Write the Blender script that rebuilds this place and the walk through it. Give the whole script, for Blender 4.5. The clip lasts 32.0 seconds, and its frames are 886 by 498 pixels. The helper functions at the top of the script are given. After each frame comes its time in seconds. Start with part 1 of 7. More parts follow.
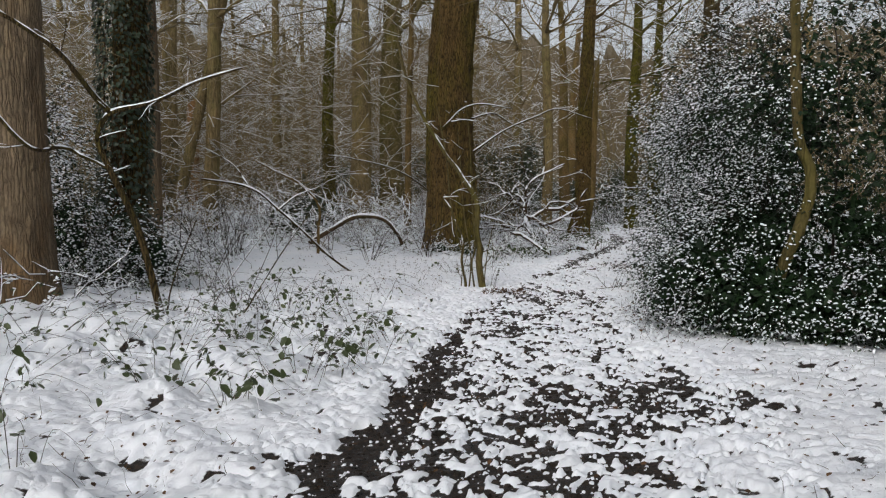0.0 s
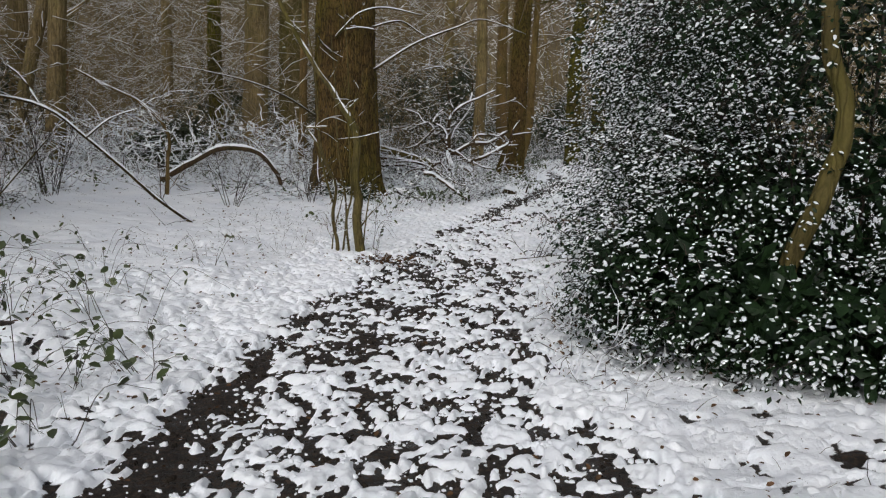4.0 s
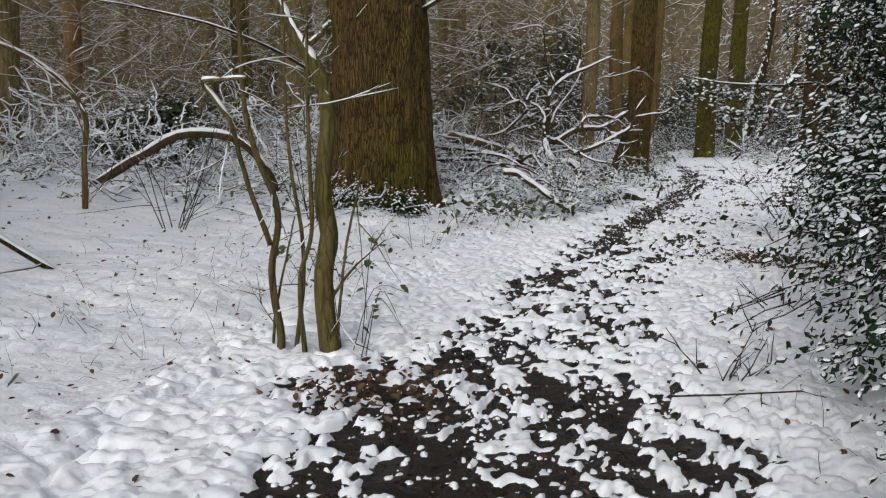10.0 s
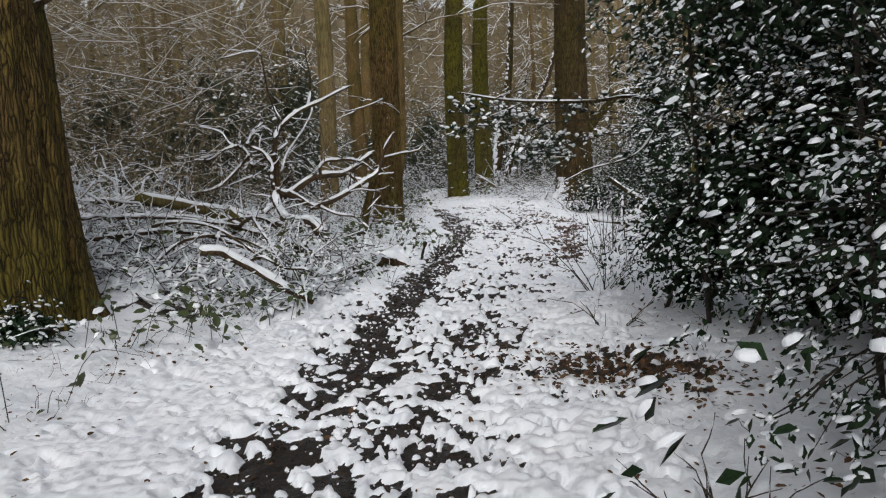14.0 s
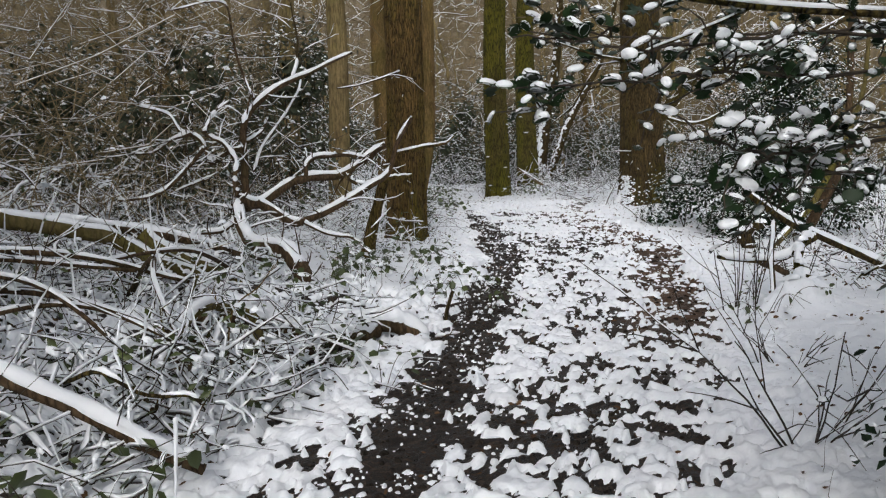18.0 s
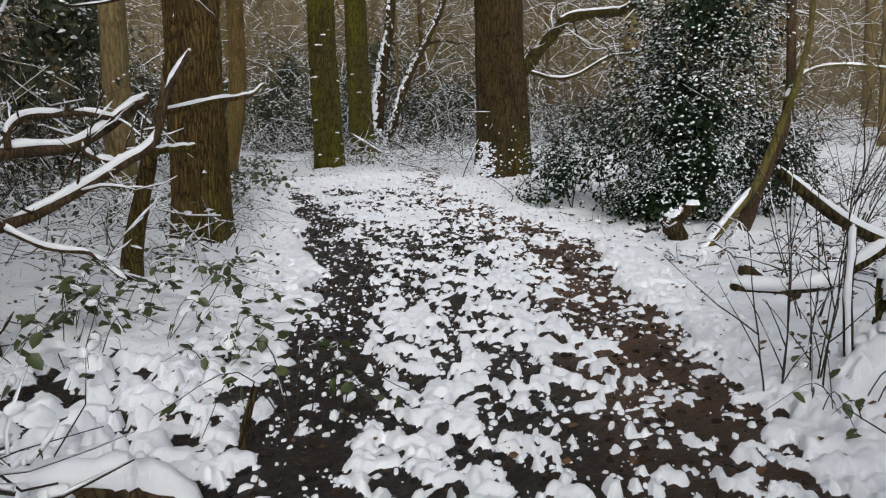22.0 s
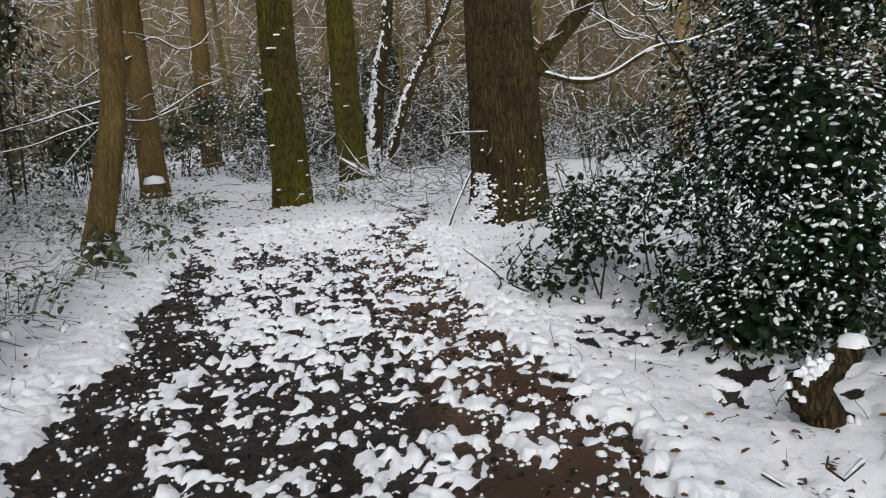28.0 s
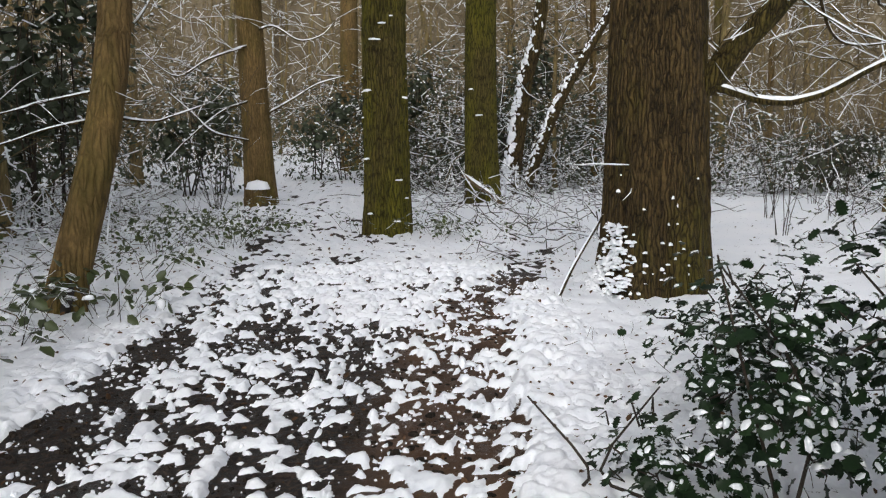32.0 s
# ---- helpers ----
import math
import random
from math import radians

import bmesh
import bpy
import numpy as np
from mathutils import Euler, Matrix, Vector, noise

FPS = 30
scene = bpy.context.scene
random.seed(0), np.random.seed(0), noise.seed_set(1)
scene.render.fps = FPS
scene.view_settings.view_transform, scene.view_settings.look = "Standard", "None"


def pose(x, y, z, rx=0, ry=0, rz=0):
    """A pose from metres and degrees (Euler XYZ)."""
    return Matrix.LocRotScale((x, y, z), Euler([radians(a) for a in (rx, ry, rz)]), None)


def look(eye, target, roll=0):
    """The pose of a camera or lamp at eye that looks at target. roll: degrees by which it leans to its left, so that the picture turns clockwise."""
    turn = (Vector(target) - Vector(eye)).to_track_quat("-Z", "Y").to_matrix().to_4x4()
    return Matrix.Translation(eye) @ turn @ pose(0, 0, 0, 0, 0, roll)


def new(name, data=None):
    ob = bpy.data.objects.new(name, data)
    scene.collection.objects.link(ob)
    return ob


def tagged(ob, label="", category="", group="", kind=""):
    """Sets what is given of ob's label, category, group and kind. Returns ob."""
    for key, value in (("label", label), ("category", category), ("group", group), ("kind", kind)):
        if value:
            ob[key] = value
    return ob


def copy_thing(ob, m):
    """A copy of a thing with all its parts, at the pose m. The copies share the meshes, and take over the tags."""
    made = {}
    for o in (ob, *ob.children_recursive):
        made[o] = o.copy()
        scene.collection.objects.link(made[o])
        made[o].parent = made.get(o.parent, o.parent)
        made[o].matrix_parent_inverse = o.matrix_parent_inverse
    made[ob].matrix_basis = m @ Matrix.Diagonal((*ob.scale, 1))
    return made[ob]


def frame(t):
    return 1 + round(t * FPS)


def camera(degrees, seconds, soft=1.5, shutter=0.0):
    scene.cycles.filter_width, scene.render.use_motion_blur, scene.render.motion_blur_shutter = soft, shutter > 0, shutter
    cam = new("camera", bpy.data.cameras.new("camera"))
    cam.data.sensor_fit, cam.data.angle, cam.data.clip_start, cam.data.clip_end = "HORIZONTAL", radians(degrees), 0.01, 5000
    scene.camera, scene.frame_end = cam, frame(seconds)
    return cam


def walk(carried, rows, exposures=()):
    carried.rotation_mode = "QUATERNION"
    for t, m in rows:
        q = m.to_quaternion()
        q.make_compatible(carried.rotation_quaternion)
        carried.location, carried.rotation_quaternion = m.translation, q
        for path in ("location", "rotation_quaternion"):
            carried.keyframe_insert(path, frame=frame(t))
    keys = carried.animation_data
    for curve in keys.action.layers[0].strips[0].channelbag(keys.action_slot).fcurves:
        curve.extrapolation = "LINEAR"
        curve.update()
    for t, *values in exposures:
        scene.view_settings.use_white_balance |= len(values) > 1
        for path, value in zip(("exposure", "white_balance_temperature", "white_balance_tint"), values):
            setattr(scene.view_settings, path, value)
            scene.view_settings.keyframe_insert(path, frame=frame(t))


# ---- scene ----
cam = camera(53.60, 32.0, 1.2)
ROWS = [
    (0.0, 0.149, 0.055, 1.503, -0.56, -3.69, 0.19),
    (0.5, 0.169, 0.638, 1.452, 3.38, -4.06, -0.14),
    (1.0, 0.273, 1.115, 1.430, 2.43, -6.47, -0.46),
    (1.5, 0.418, 1.611, 1.441, 1.31, -8.54, -0.50),
    (2.0, 0.476, 2.193, 1.434, -0.74, -10.06, -1.27),
    (2.5, 0.644, 2.624, 1.440, -2.65, -11.66, -0.53),
    (3.0, 0.819, 3.090, 1.452, -2.90, -8.96, -1.42),
    (3.5, 0.974, 3.509, 1.497, -4.51, -8.11, -1.49),
    (5.5, 1.728, 5.519, 1.588, -1.52, -9.46, -1.28),
    (6.0, 1.749, 5.971, 1.571, -2.23, -6.37, -1.31),
    (6.5, 1.858, 6.438, 1.522, -2.83, -8.67, -0.97),
    (7.0, 1.873, 6.973, 1.466, -2.14, -6.06, -2.00),
    (7.5, 1.912, 7.443, 1.429, 0.37, -6.52, -1.22),
    (8.0, 1.943, 8.017, 1.395, 3.91, -8.21, -1.03),
    (8.5, 1.837, 8.460, 1.379, 4.07, -6.74, -1.94),
    (9.0, 1.884, 8.981, 1.354, 4.57, -4.96, -1.86),
    (9.5, 1.826, 9.481, 1.289, 6.33, -7.43, -1.31),
    (10.0, 1.839, 10.009, 1.280, 2.89, -9.03, -0.85),
    (10.5, 1.857, 10.339, 1.344, 1.37, -5.49, -0.33),
    (11.0, 1.780, 10.787, 1.372, 0.21, -5.39, 0.21),
    (11.5, 1.902, 11.216, 1.316, -1.60, -4.61, 1.28),
    (12.0, 1.968, 11.700, 1.285, -4.35, -7.08, 2.54),
    (12.5, 1.976, 12.089, 1.277, -8.59, -8.66, 1.87),
    (13.0, 2.135, 12.535, 1.277, -9.57, -6.45, 2.29),
    (13.5, 2.215, 13.087, 1.268, -11.80, -7.48, 1.81),
    (14.0, 2.375, 13.566, 1.277, -13.42, -6.44, 2.35),
    (14.5, 2.477, 14.068, 1.251, -10.74, -7.60, 2.66),
    (15.0, 2.566, 14.549, 1.274, -11.34, -9.02, 2.74),
    (15.5, 2.734, 14.979, 1.311, -12.10, -5.59, 3.82),
    (17.5, 3.175, 17.215, 1.332, -11.40, -8.20, 1.58),
    (18.0, 3.338, 17.700, 1.321, -11.06, -7.09, 1.76),
    (18.5, 3.378, 18.228, 1.290, -10.34, -6.10, 1.76),
    (19.0, 3.467, 18.723, 1.264, -11.12, -8.12, 1.71),
    (19.5, 3.553, 19.097, 1.288, -11.66, -9.38, 1.29),
    (20.0, 3.592, 19.572, 1.298, -12.47, -8.23, 1.60),
    (20.5, 3.733, 20.046, 1.247, -13.85, -9.14, 0.76),
    (21.0, 3.788, 20.481, 1.216, -14.74, -10.42, -0.89),
    (21.5, 3.900, 20.849, 1.238, -19.85, -11.44, 1.88),
    (22.0, 4.175, 21.167, 1.198, -22.21, -9.65, 1.78),
    (22.5, 4.383, 21.487, 1.178, -24.13, -10.07, 2.86),
    (23.0, 4.623, 21.776, 1.206, -26.55, -8.82, 5.55),
    (23.5, 4.964, 22.057, 1.179, -27.89, -8.43, 5.19),
    (24.0, 5.193, 22.462, 1.131, -29.17, -8.76, 3.13),
    (24.5, 5.231, 22.752, 1.189, -29.86, -5.06, 1.42),
    (26.5, 6.076, 24.091, 1.305, -25.22, -6.61, 3.09),
    (27.0, 6.210, 24.397, 1.277, -21.24, -9.10, 3.99),
    (27.5, 6.302, 24.717, 1.321, -20.15, -9.95, 3.94),
    (28.0, 6.588, 25.024, 1.285, -19.64, -9.12, 3.61),
    (28.5, 6.855, 25.387, 1.312, -19.77, -8.39, 3.68),
    (29.0, 7.060, 25.778, 1.325, -20.12, -8.17, 3.86),
    (29.5, 7.345, 26.119, 1.316, -20.30, -9.83, 4.44),
    (30.0, 7.490, 26.569, 1.261, -16.81, -11.96, 3.55),
    (30.5, 7.704, 26.940, 1.278, -17.23, -10.67, 2.59),
    (31.0, 7.874, 27.190, 1.331, -13.03, -6.81, 2.83),
    (31.5, 7.949, 27.576, 1.341, -8.97, -6.88, 1.54),
    (32.0, 8.050, 27.851, 1.342, -8.53, -8.23, 0.09),
]
walk(cam, [(t, pose(x, y, z, 90 + pitch, roll, yaw)) for t, x, y, z, yaw, pitch, roll in ROWS],
     exposures=[(0.0, 0.0), (3.0, 0.0), (8.0, 0.14), (14.0, 0.2), (19.0, 0.38), (21.5, 0.27), (23.0, 0.22), (28.0, 0.26), (32.0, 0.46)])

# ---------------------------------------------------------------- light
SUN_EL, SUN_AZ = radians(32), radians(200)
world = bpy.data.worlds.new("overcast_sky")
scene.world = world
world.use_nodes = True
wn = world.node_tree.nodes
sky = wn.new("ShaderNodeTexSky")
sky.sky_type = "NISHITA"
sky.sun_disc = False
sky.sun_elevation, sky.sun_rotation = SUN_EL, SUN_AZ
sky.air_density, sky.dust_density, sky.ozone_density = 1.0, 4.0, 1.5
wn["Background"].inputs["Strength"].default_value = 0.13
cloud = wn.new("ShaderNodeHueSaturation")
cloud.inputs["Saturation"].default_value = 0.3
world.node_tree.links.new(sky.outputs["Color"], cloud.inputs["Color"])
world.node_tree.links.new(cloud.outputs["Color"], wn["Background"].inputs["Color"])
sun_data = bpy.data.lights.new("sun", "SUN")
sun_data.energy, sun_data.angle, sun_data.color = 0.8, radians(50), (0.97, 0.98, 1.0)
sun = new("sun", sun_data)
sun.matrix_world = look((0, 0, 40), Vector((0, 0, 40)) - Vector((math.cos(SUN_EL) * math.sin(SUN_AZ), math.cos(SUN_EL) * math.cos(SUN_AZ), math.sin(SUN_EL))))


# ---------------------------------------------------------------- materials
def material(name):
    m = bpy.data.materials.new(name)
    m.use_nodes = True
    return m, m.node_tree.nodes, m.node_tree.links, m.node_tree.nodes["Principled BSDF"]


def node(nodes, kind, **values):
    n = nodes.new(kind)
    for key, value in values.items():
        n.inputs[key].default_value = value
    return n


def ramp(nodes, links, source, stops):
    r = nodes.new("ShaderNodeValToRGB")
    while len(r.color_ramp.elements) < len(stops):
        r.color_ramp.elements.new(0.5)
    for e, (p, c) in zip(r.color_ramp.elements, stops):
        e.position, e.color = p, (*c, 1) if len(c) == 3 else c
    links.new(source, r.inputs["Fac"])
    return r.outputs["Color"]


def bump(nodes, links, height, bsdf, strength, distance):
    b = node(nodes, "ShaderNodeBump", Strength=strength, Distance=distance)
    links.new(height, b.inputs["Height"])
    links.new(b.outputs["Normal"], bsdf.inputs["Normal"])
    return b


def noise_tex(nodes, links, scale, detail=4.0, rough=0.6, stretch=None, coords="Object"):
    tc = nodes.new("ShaderNodeTexCoord")
    out = tc.outputs[coords]
    if stretch:
        mp = node(nodes, "ShaderNodeMapping", Scale=stretch)
        links.new(out, mp.inputs["Vector"])
        out = mp.outputs["Vector"]
    n = node(nodes, "ShaderNodeTexNoise", Scale=scale, Detail=detail, Roughness=rough)
    links.new(out, n.inputs["Vector"])
    return n.outputs["Fac"]


def mixed(nodes, links, fac, a, b, blend="MIX"):
    m = nodes.new("ShaderNodeMix")
    m.data_type, m.blend_type = "RGBA", blend
    for value, socket in ((fac, m.inputs[0]), (a, m.inputs[6]), (b, m.inputs[7])):
        if isinstance(value, (int, float)):
            socket.default_value = value
        elif isinstance(value, tuple):
            socket.default_value = (*value, 1)
        else:
            links.new(value, socket)
    return m.outputs[2]


def snow_material():
    m, n, l, b = material("snow")
    big = noise_tex(n, l, 3.0, 3)
    l.new(ramp(n, l, big, [(0.3, (0.84, 0.87, 0.915)), (0.7, (0.915, 0.93, 0.955))]), b.inputs["Base Color"])
    b.inputs["Roughness"].default_value = 0.85
    b.inputs["Specular IOR Level"].default_value = 0.1
    fine = noise_tex(n, l, 42.0, 6, 0.75)
    bump(n, l, fine, b, 0.55, 0.012)
    return m


def ground_material():
    """Snow over trodden mud; the attribute says how deep the snow lies."""
    m, n, l, b = material("snow_over_mud")
    at = n.new("ShaderNodeAttribute")
    at.attribute_name = "snow"
    grit = noise_tex(n, l, 38.0, 4, 0.7)
    add = n.new("ShaderNodeMath")
    add.operation = "MULTIPLY_ADD"
    add.inputs[1].default_value = 0.3
    l.new(grit, add.inputs[0])
    l.new(at.outputs["Fac"], add.inputs[2])
    mask = ramp(n, l, add.outputs[0], [(0.60, (0, 0, 0)), (0.68, (1, 1, 1))])
    mask = mixed(n, l, ramp(n, l, noise_tex(n, l, 15.0, 5, 0.72), [(0.325, (0.9, 0.9, 0.9)), (0.365, (0, 0, 0))]), mask, (0.0, 0.0, 0.0))
    wet = noise_tex(n, l, 2.2, 5, 0.65)
    crumbs = noise_tex(n, l, 34.0, 6, 0.8)
    mud = mixed(n, l, ramp(n, l, crumbs, [(0.50, (0, 0, 0)), (0.60, (1, 1, 1))]), ramp(n, l, wet, [(0.35, (0.006, 0.0048, 0.004)), (0.62, (0.022, 0.0155, 0.011))]), (0.095, 0.064, 0.046))
    brown = n.new("ShaderNodeAttribute")
    brown.attribute_name = "clay"
    gloss = ramp(n, l, crumbs, [(0.42, (0, 0, 0)), (0.62, (1, 1, 1))])
    mud = mixed(n, l, brown.outputs["Fac"], mud, (0.135, 0.072, 0.038))
    white = ramp(n, l, noise_tex(n, l, 1.3, 4), [(0.3, (0.84, 0.87, 0.915)), (0.7, (0.915, 0.93, 0.955))])
    l.new(mixed(n, l, mask, mud, white), b.inputs["Base Color"])
    rough = mixed(n, l, mask, mixed(n, l, gloss, ramp(n, l, wet, [(0.42, (0.22, 0.22, 0.22)), (0.58, (0.7, 0.7, 0.7))]), (0.9, 0.9, 0.9)), (0.8, 0.8, 0.8))
    l.new(rough, b.inputs["Roughness"])
    b.inputs["Specular IOR Level"].default_value = 0.35
    h1 = noise_tex(n, l, 13.0, 6, 0.68)
    rise = mixed(n, l, mask, mixed(n, l, 0.5, h1, crumbs), mixed(n, l, 0.75, h1, (0.5, 0.5, 0.5)))
    bump(n, l, rise, b, 1.0, 0.07)
    return m


def bark_material(name, dark, light, moss=(0.10, 0.095, 0.018), mossy=0.5, scale=14.0, depth=0.03, cracks=0.9):
    """Bark with narrow upright cracks between plates, algae in patches."""
    m, n, l, b = material(name)
    tc = n.new("ShaderNodeTexCoord")
    warp = node(n, "ShaderNodeTexNoise", Scale=6.0, Detail=4.0)
    l.new(tc.outputs["Object"], warp.inputs["Vector"])
    bent = n.new("ShaderNodeVectorMath")
    bent.operation = "MULTIPLY_ADD"
    bent.inputs[1].default_value = (0.06, 0.06, 0.3)
    l.new(warp.outputs["Color"], bent.inputs[0])
    l.new(tc.outputs["Object"], bent.inputs[2])
    mp = node(n, "ShaderNodeMapping", Scale=(1, 1, 0.11))
    l.new(bent.outputs[0], mp.inputs["Vector"])
    cells = node(n, "ShaderNodeTexVoronoi", Scale=1.9 * scale)
    cells.feature = "DISTANCE_TO_EDGE"
    l.new(mp.outputs["Vector"], cells.inputs["Vector"])
    plate = ramp(n, l, cells.outputs["Distance"], [(0.0, (0, 0, 0)), (0.12, (0.5, 0.5, 0.5)), (0.40, (1, 1, 1))])
    fine = noise_tex(n, l, scale * 4, 4, 0.7, (1, 1, 0.35))
    patch = noise_tex(n, l, 1.3, 5, 0.65, (1, 1, 0.4))
    col = ramp(n, l, fine, [(0.3, tuple(0.55 * c + 0.45 * d for c, d in zip(light, dark))), (0.7, tuple(1.25 * c for c in light))])
    col = mixed(n, l, ramp(n, l, patch, [(0.62 - 0.3 * mossy, (0, 0, 0)), (0.80 - 0.3 * mossy, (0.8, 0.8, 0.8))]), col, moss)
    col = mixed(n, l, mixed(n, l, ramp(n, l, noise_tex(n, l, 9.0, 3, 0.6), [(0.30, (0.25, 0.25, 0.25)), (0.5, (1, 1, 1))]), (0.0, 0.0, 0.0), ramp(n, l, plate, [(0.0, (cracks, cracks, cracks)), (0.7, (0, 0, 0))])), col, tuple(0.7 * c for c in dark))
    mottle = ramp(n, l, noise_tex(n, l, 3.2, 6, 0.7, (1, 1, 0.5)), [(0.32, (0.5, 0.46, 0.42)), (0.5, (1, 1, 1)), (0.7, (1.35, 1.3, 1.2))])
    col = mixed(n, l, 0.85, col, mottle, "MULTIPLY")
    l.new(col, b.inputs["Base Color"])
    b.inputs["Roughness"].default_value = 0.9
    b.inputs["Specular IOR Level"].default_value = 0.2
    bump(n, l, mixed(n, l, 0.35, plate, fine), b, 1.0, 1.3 * depth)
    return m


def leaf_material(name, a, c, rough, spec=0.5):
    m, n, l, b = material(name)
    geo = n.new("ShaderNodeNewGeometry")
    per = ramp(n, l, geo.outputs["Random Per Island"], [(0.0, a), (1.0, c)])
    vein = noise_tex(n, l, 60.0, 3)
    l.new(mixed(n, l, 0.3, per, ramp(n, l, vein, [(0.3, tuple(0.5 * v for v in a)), (0.7, tuple(1.3 * v for v in c))])), b.inputs["Base Color"])
    b.inputs["Roughness"].default_value = rough
    b.inputs["Specular IOR Level"].default_value = spec
    return m


def twig_material(name, a, c):
    m, n, l, b = material(name)
    geo = n.new("ShaderNodeNewGeometry")
    per = ramp(n, l, geo.outputs["Random Per Island"], [(0.0, a), (1.0, c)])
    l.new(mixed(n, l, 0.4, per, ramp(n, l, noise_tex(n, l, 40.0, 3), [(0.3, tuple(0.6 * v for v in a)), (0.7, c)])), b.inputs["Base Color"])
    b.inputs["Roughness"].default_value = 0.85
    return m


SNOW = snow_material()
GROUND = ground_material()
BARK_OAK = bark_material("oak_bark", (0.014, 0.010, 0.004), (0.160, 0.100, 0.032), (0.118, 0.100, 0.012), 0.6, 18, 0.04)
BARK_DARK = bark_material("dark_oak_bark", (0.010, 0.008, 0.004), (0.090, 0.060, 0.022), (0.080, 0.068, 0.010), 0.5, 16, 0.04)
BARK_GREEN = bark_material("mossy_bark", (0.014, 0.012, 0.004), (0.105, 0.082, 0.022), (0.128, 0.120, 0.010), 0.85, 16, 0.035)
BARK_SMOOTH = bark_material("smooth_bark", (0.032, 0.021, 0.008), (0.180, 0.118, 0.046), (0.098, 0.080, 0.018), 0.6, 11, 0.02, 0.45)
BARK_OLIVE = bark_material("olive_bark", (0.028, 0.022, 0.008), (0.120, 0.094, 0.036), (0.098, 0.088, 0.016), 0.6, 10, 0.014, 0.35)
# bark of distant trunks, lightened so that haze is in the colour
BARK_HAZED = bark_material("hazed_bark", (0.055, 0.042, 0.020), (0.23, 0.17, 0.080), (0.17, 0.15, 0.050), 0.5, 8, 0.02, 0.5)
BARK_PALE = bark_material("pale_bark", (0.05, 0.035, 0.022), (0.18, 0.135, 0.085), (0.135, 0.075, 0.028), 0.45, 12, 0.02, 0.5)
BARK_WOOD = bark_material("dead_wood", (0.018, 0.012, 0.007), (0.085, 0.054, 0.029), (0.052, 0.043, 0.012), 0.35, 16, 0.01, 0.7)
BARK_ORANGE = bark_material("stripped_wood", (0.13, 0.065, 0.025), (0.34, 0.19, 0.085), (0.22, 0.11, 0.04), 0.3, 9, 0.012, 0.6)
TWIG = twig_material("twigs", (0.012, 0.009, 0.006), (0.046, 0.032, 0.019))
TWIG_BROWN = twig_material("bramble_stems", (0.038, 0.026, 0.016), (0.13, 0.088, 0.050))
# background twigs, well paler than TWIG: their hazy brightness is in the colour
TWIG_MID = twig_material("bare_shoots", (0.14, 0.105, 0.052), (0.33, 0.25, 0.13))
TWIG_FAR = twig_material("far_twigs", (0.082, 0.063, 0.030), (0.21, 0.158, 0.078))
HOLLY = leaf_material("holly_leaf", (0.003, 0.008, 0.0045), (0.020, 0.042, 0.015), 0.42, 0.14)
# far holly and undergrowth leaves, paler than HOLLY to paint in the mist
EVERGREEN_MIST = leaf_material("misted_evergreen", (0.022, 0.032, 0.017), (0.068, 0.082, 0.044), 0.5, 0.3)
IVY = leaf_material("ivy_leaf", (0.014, 0.026, 0.013), (0.035, 0.055, 0.024), 0.4)
BRAMBLE = leaf_material("bramble_leaf", (0.022, 0.038, 0.010), (0.078, 0.098, 0.022), 0.45)
MUD = bark_material("mud_lumps", (0.006, 0.005, 0.004), (0.040, 0.030, 0.022), (0.012, 0.010, 0.008), 0.6, 20, 0.01, 0.3)
LITTER = leaf_material("dead_leaf", (0.035, 0.020, 0.012), (0.14, 0.075, 0.035), 0.8, 0.2)


# ---------------------------------------------------------------- mesh tools
def hash2(i, j, seed):
    h = np.sin(i * 127.1 + j * 311.7 + seed * 74.7) * 43758.5453
    return h - np.floor(h)


def vnoise(x, y, seed=0):
    """Smooth value noise, 0 to 1."""
    i, j = np.floor(x), np.floor(y)
    a, b = x - i, y - j
    a, b = a * a * (3 - 2 * a), b * b * (3 - 2 * b)
    return (hash2(i, j, seed) * (1 - a) + hash2(i + 1, j, seed) * a) * (1 - b) + (hash2(i, j + 1, seed) * (1 - a) + hash2(i + 1, j + 1, seed) * a) * b


def step(e0, e1, x):
    t = np.clip((x - e0) / (e1 - e0), 0, 1)
    return t * t * (3 - 2 * t)


class Geo:
    """Collects vertices and faces, and turns them into one mesh."""

    def __init__(self):
        self.v, self.q, self.t, self.n = [], [], [], 0

    def add(self, verts, quads=None, tris=None):
        verts = np.asarray(verts, float).reshape(-1, 3)
        if quads is not None and len(quads):
            self.q.append(np.asarray(quads, int) + self.n)
        if tris is not None and len(tris):
            self.t.append(np.asarray(tris, int) + self.n)
        self.v.append(verts)
        self.n += len(verts)
        return self

    def mesh(self, name, mat, smooth=True):
        me = bpy.data.meshes.new(name)
        v = np.concatenate(self.v) if self.v else np.zeros((0, 3))
        q = np.concatenate(self.q) if self.q else np.zeros((0, 4), int)
        t = np.concatenate(self.t) if self.t else np.zeros((0, 3), int)
        me.vertices.add(len(v))
        me.vertices.foreach_set("co", v.ravel())
        loops = np.concatenate([q.ravel(), t.ravel()])
        me.loops.add(len(loops))
        me.loops.foreach_set("vertex_index", loops)
        me.polygons.add(len(q) + len(t))
        starts = np.concatenate([np.arange(len(q)) * 4, len(q) * 4 + np.arange(len(t)) * 3])
        me.polygons.foreach_set("loop_start", starts)
        me.polygons.foreach_set("use_smooth", np.full(len(starts), smooth))
        me.materials.append(mat)
        me.update(calc_edges=True)
        return me


def part(name, geo, mat, parent=None, label="", smooth=True):
    ob = new(name, geo.mesh(name, mat, smooth))
    ob.parent = parent
    return tagged(ob, label)


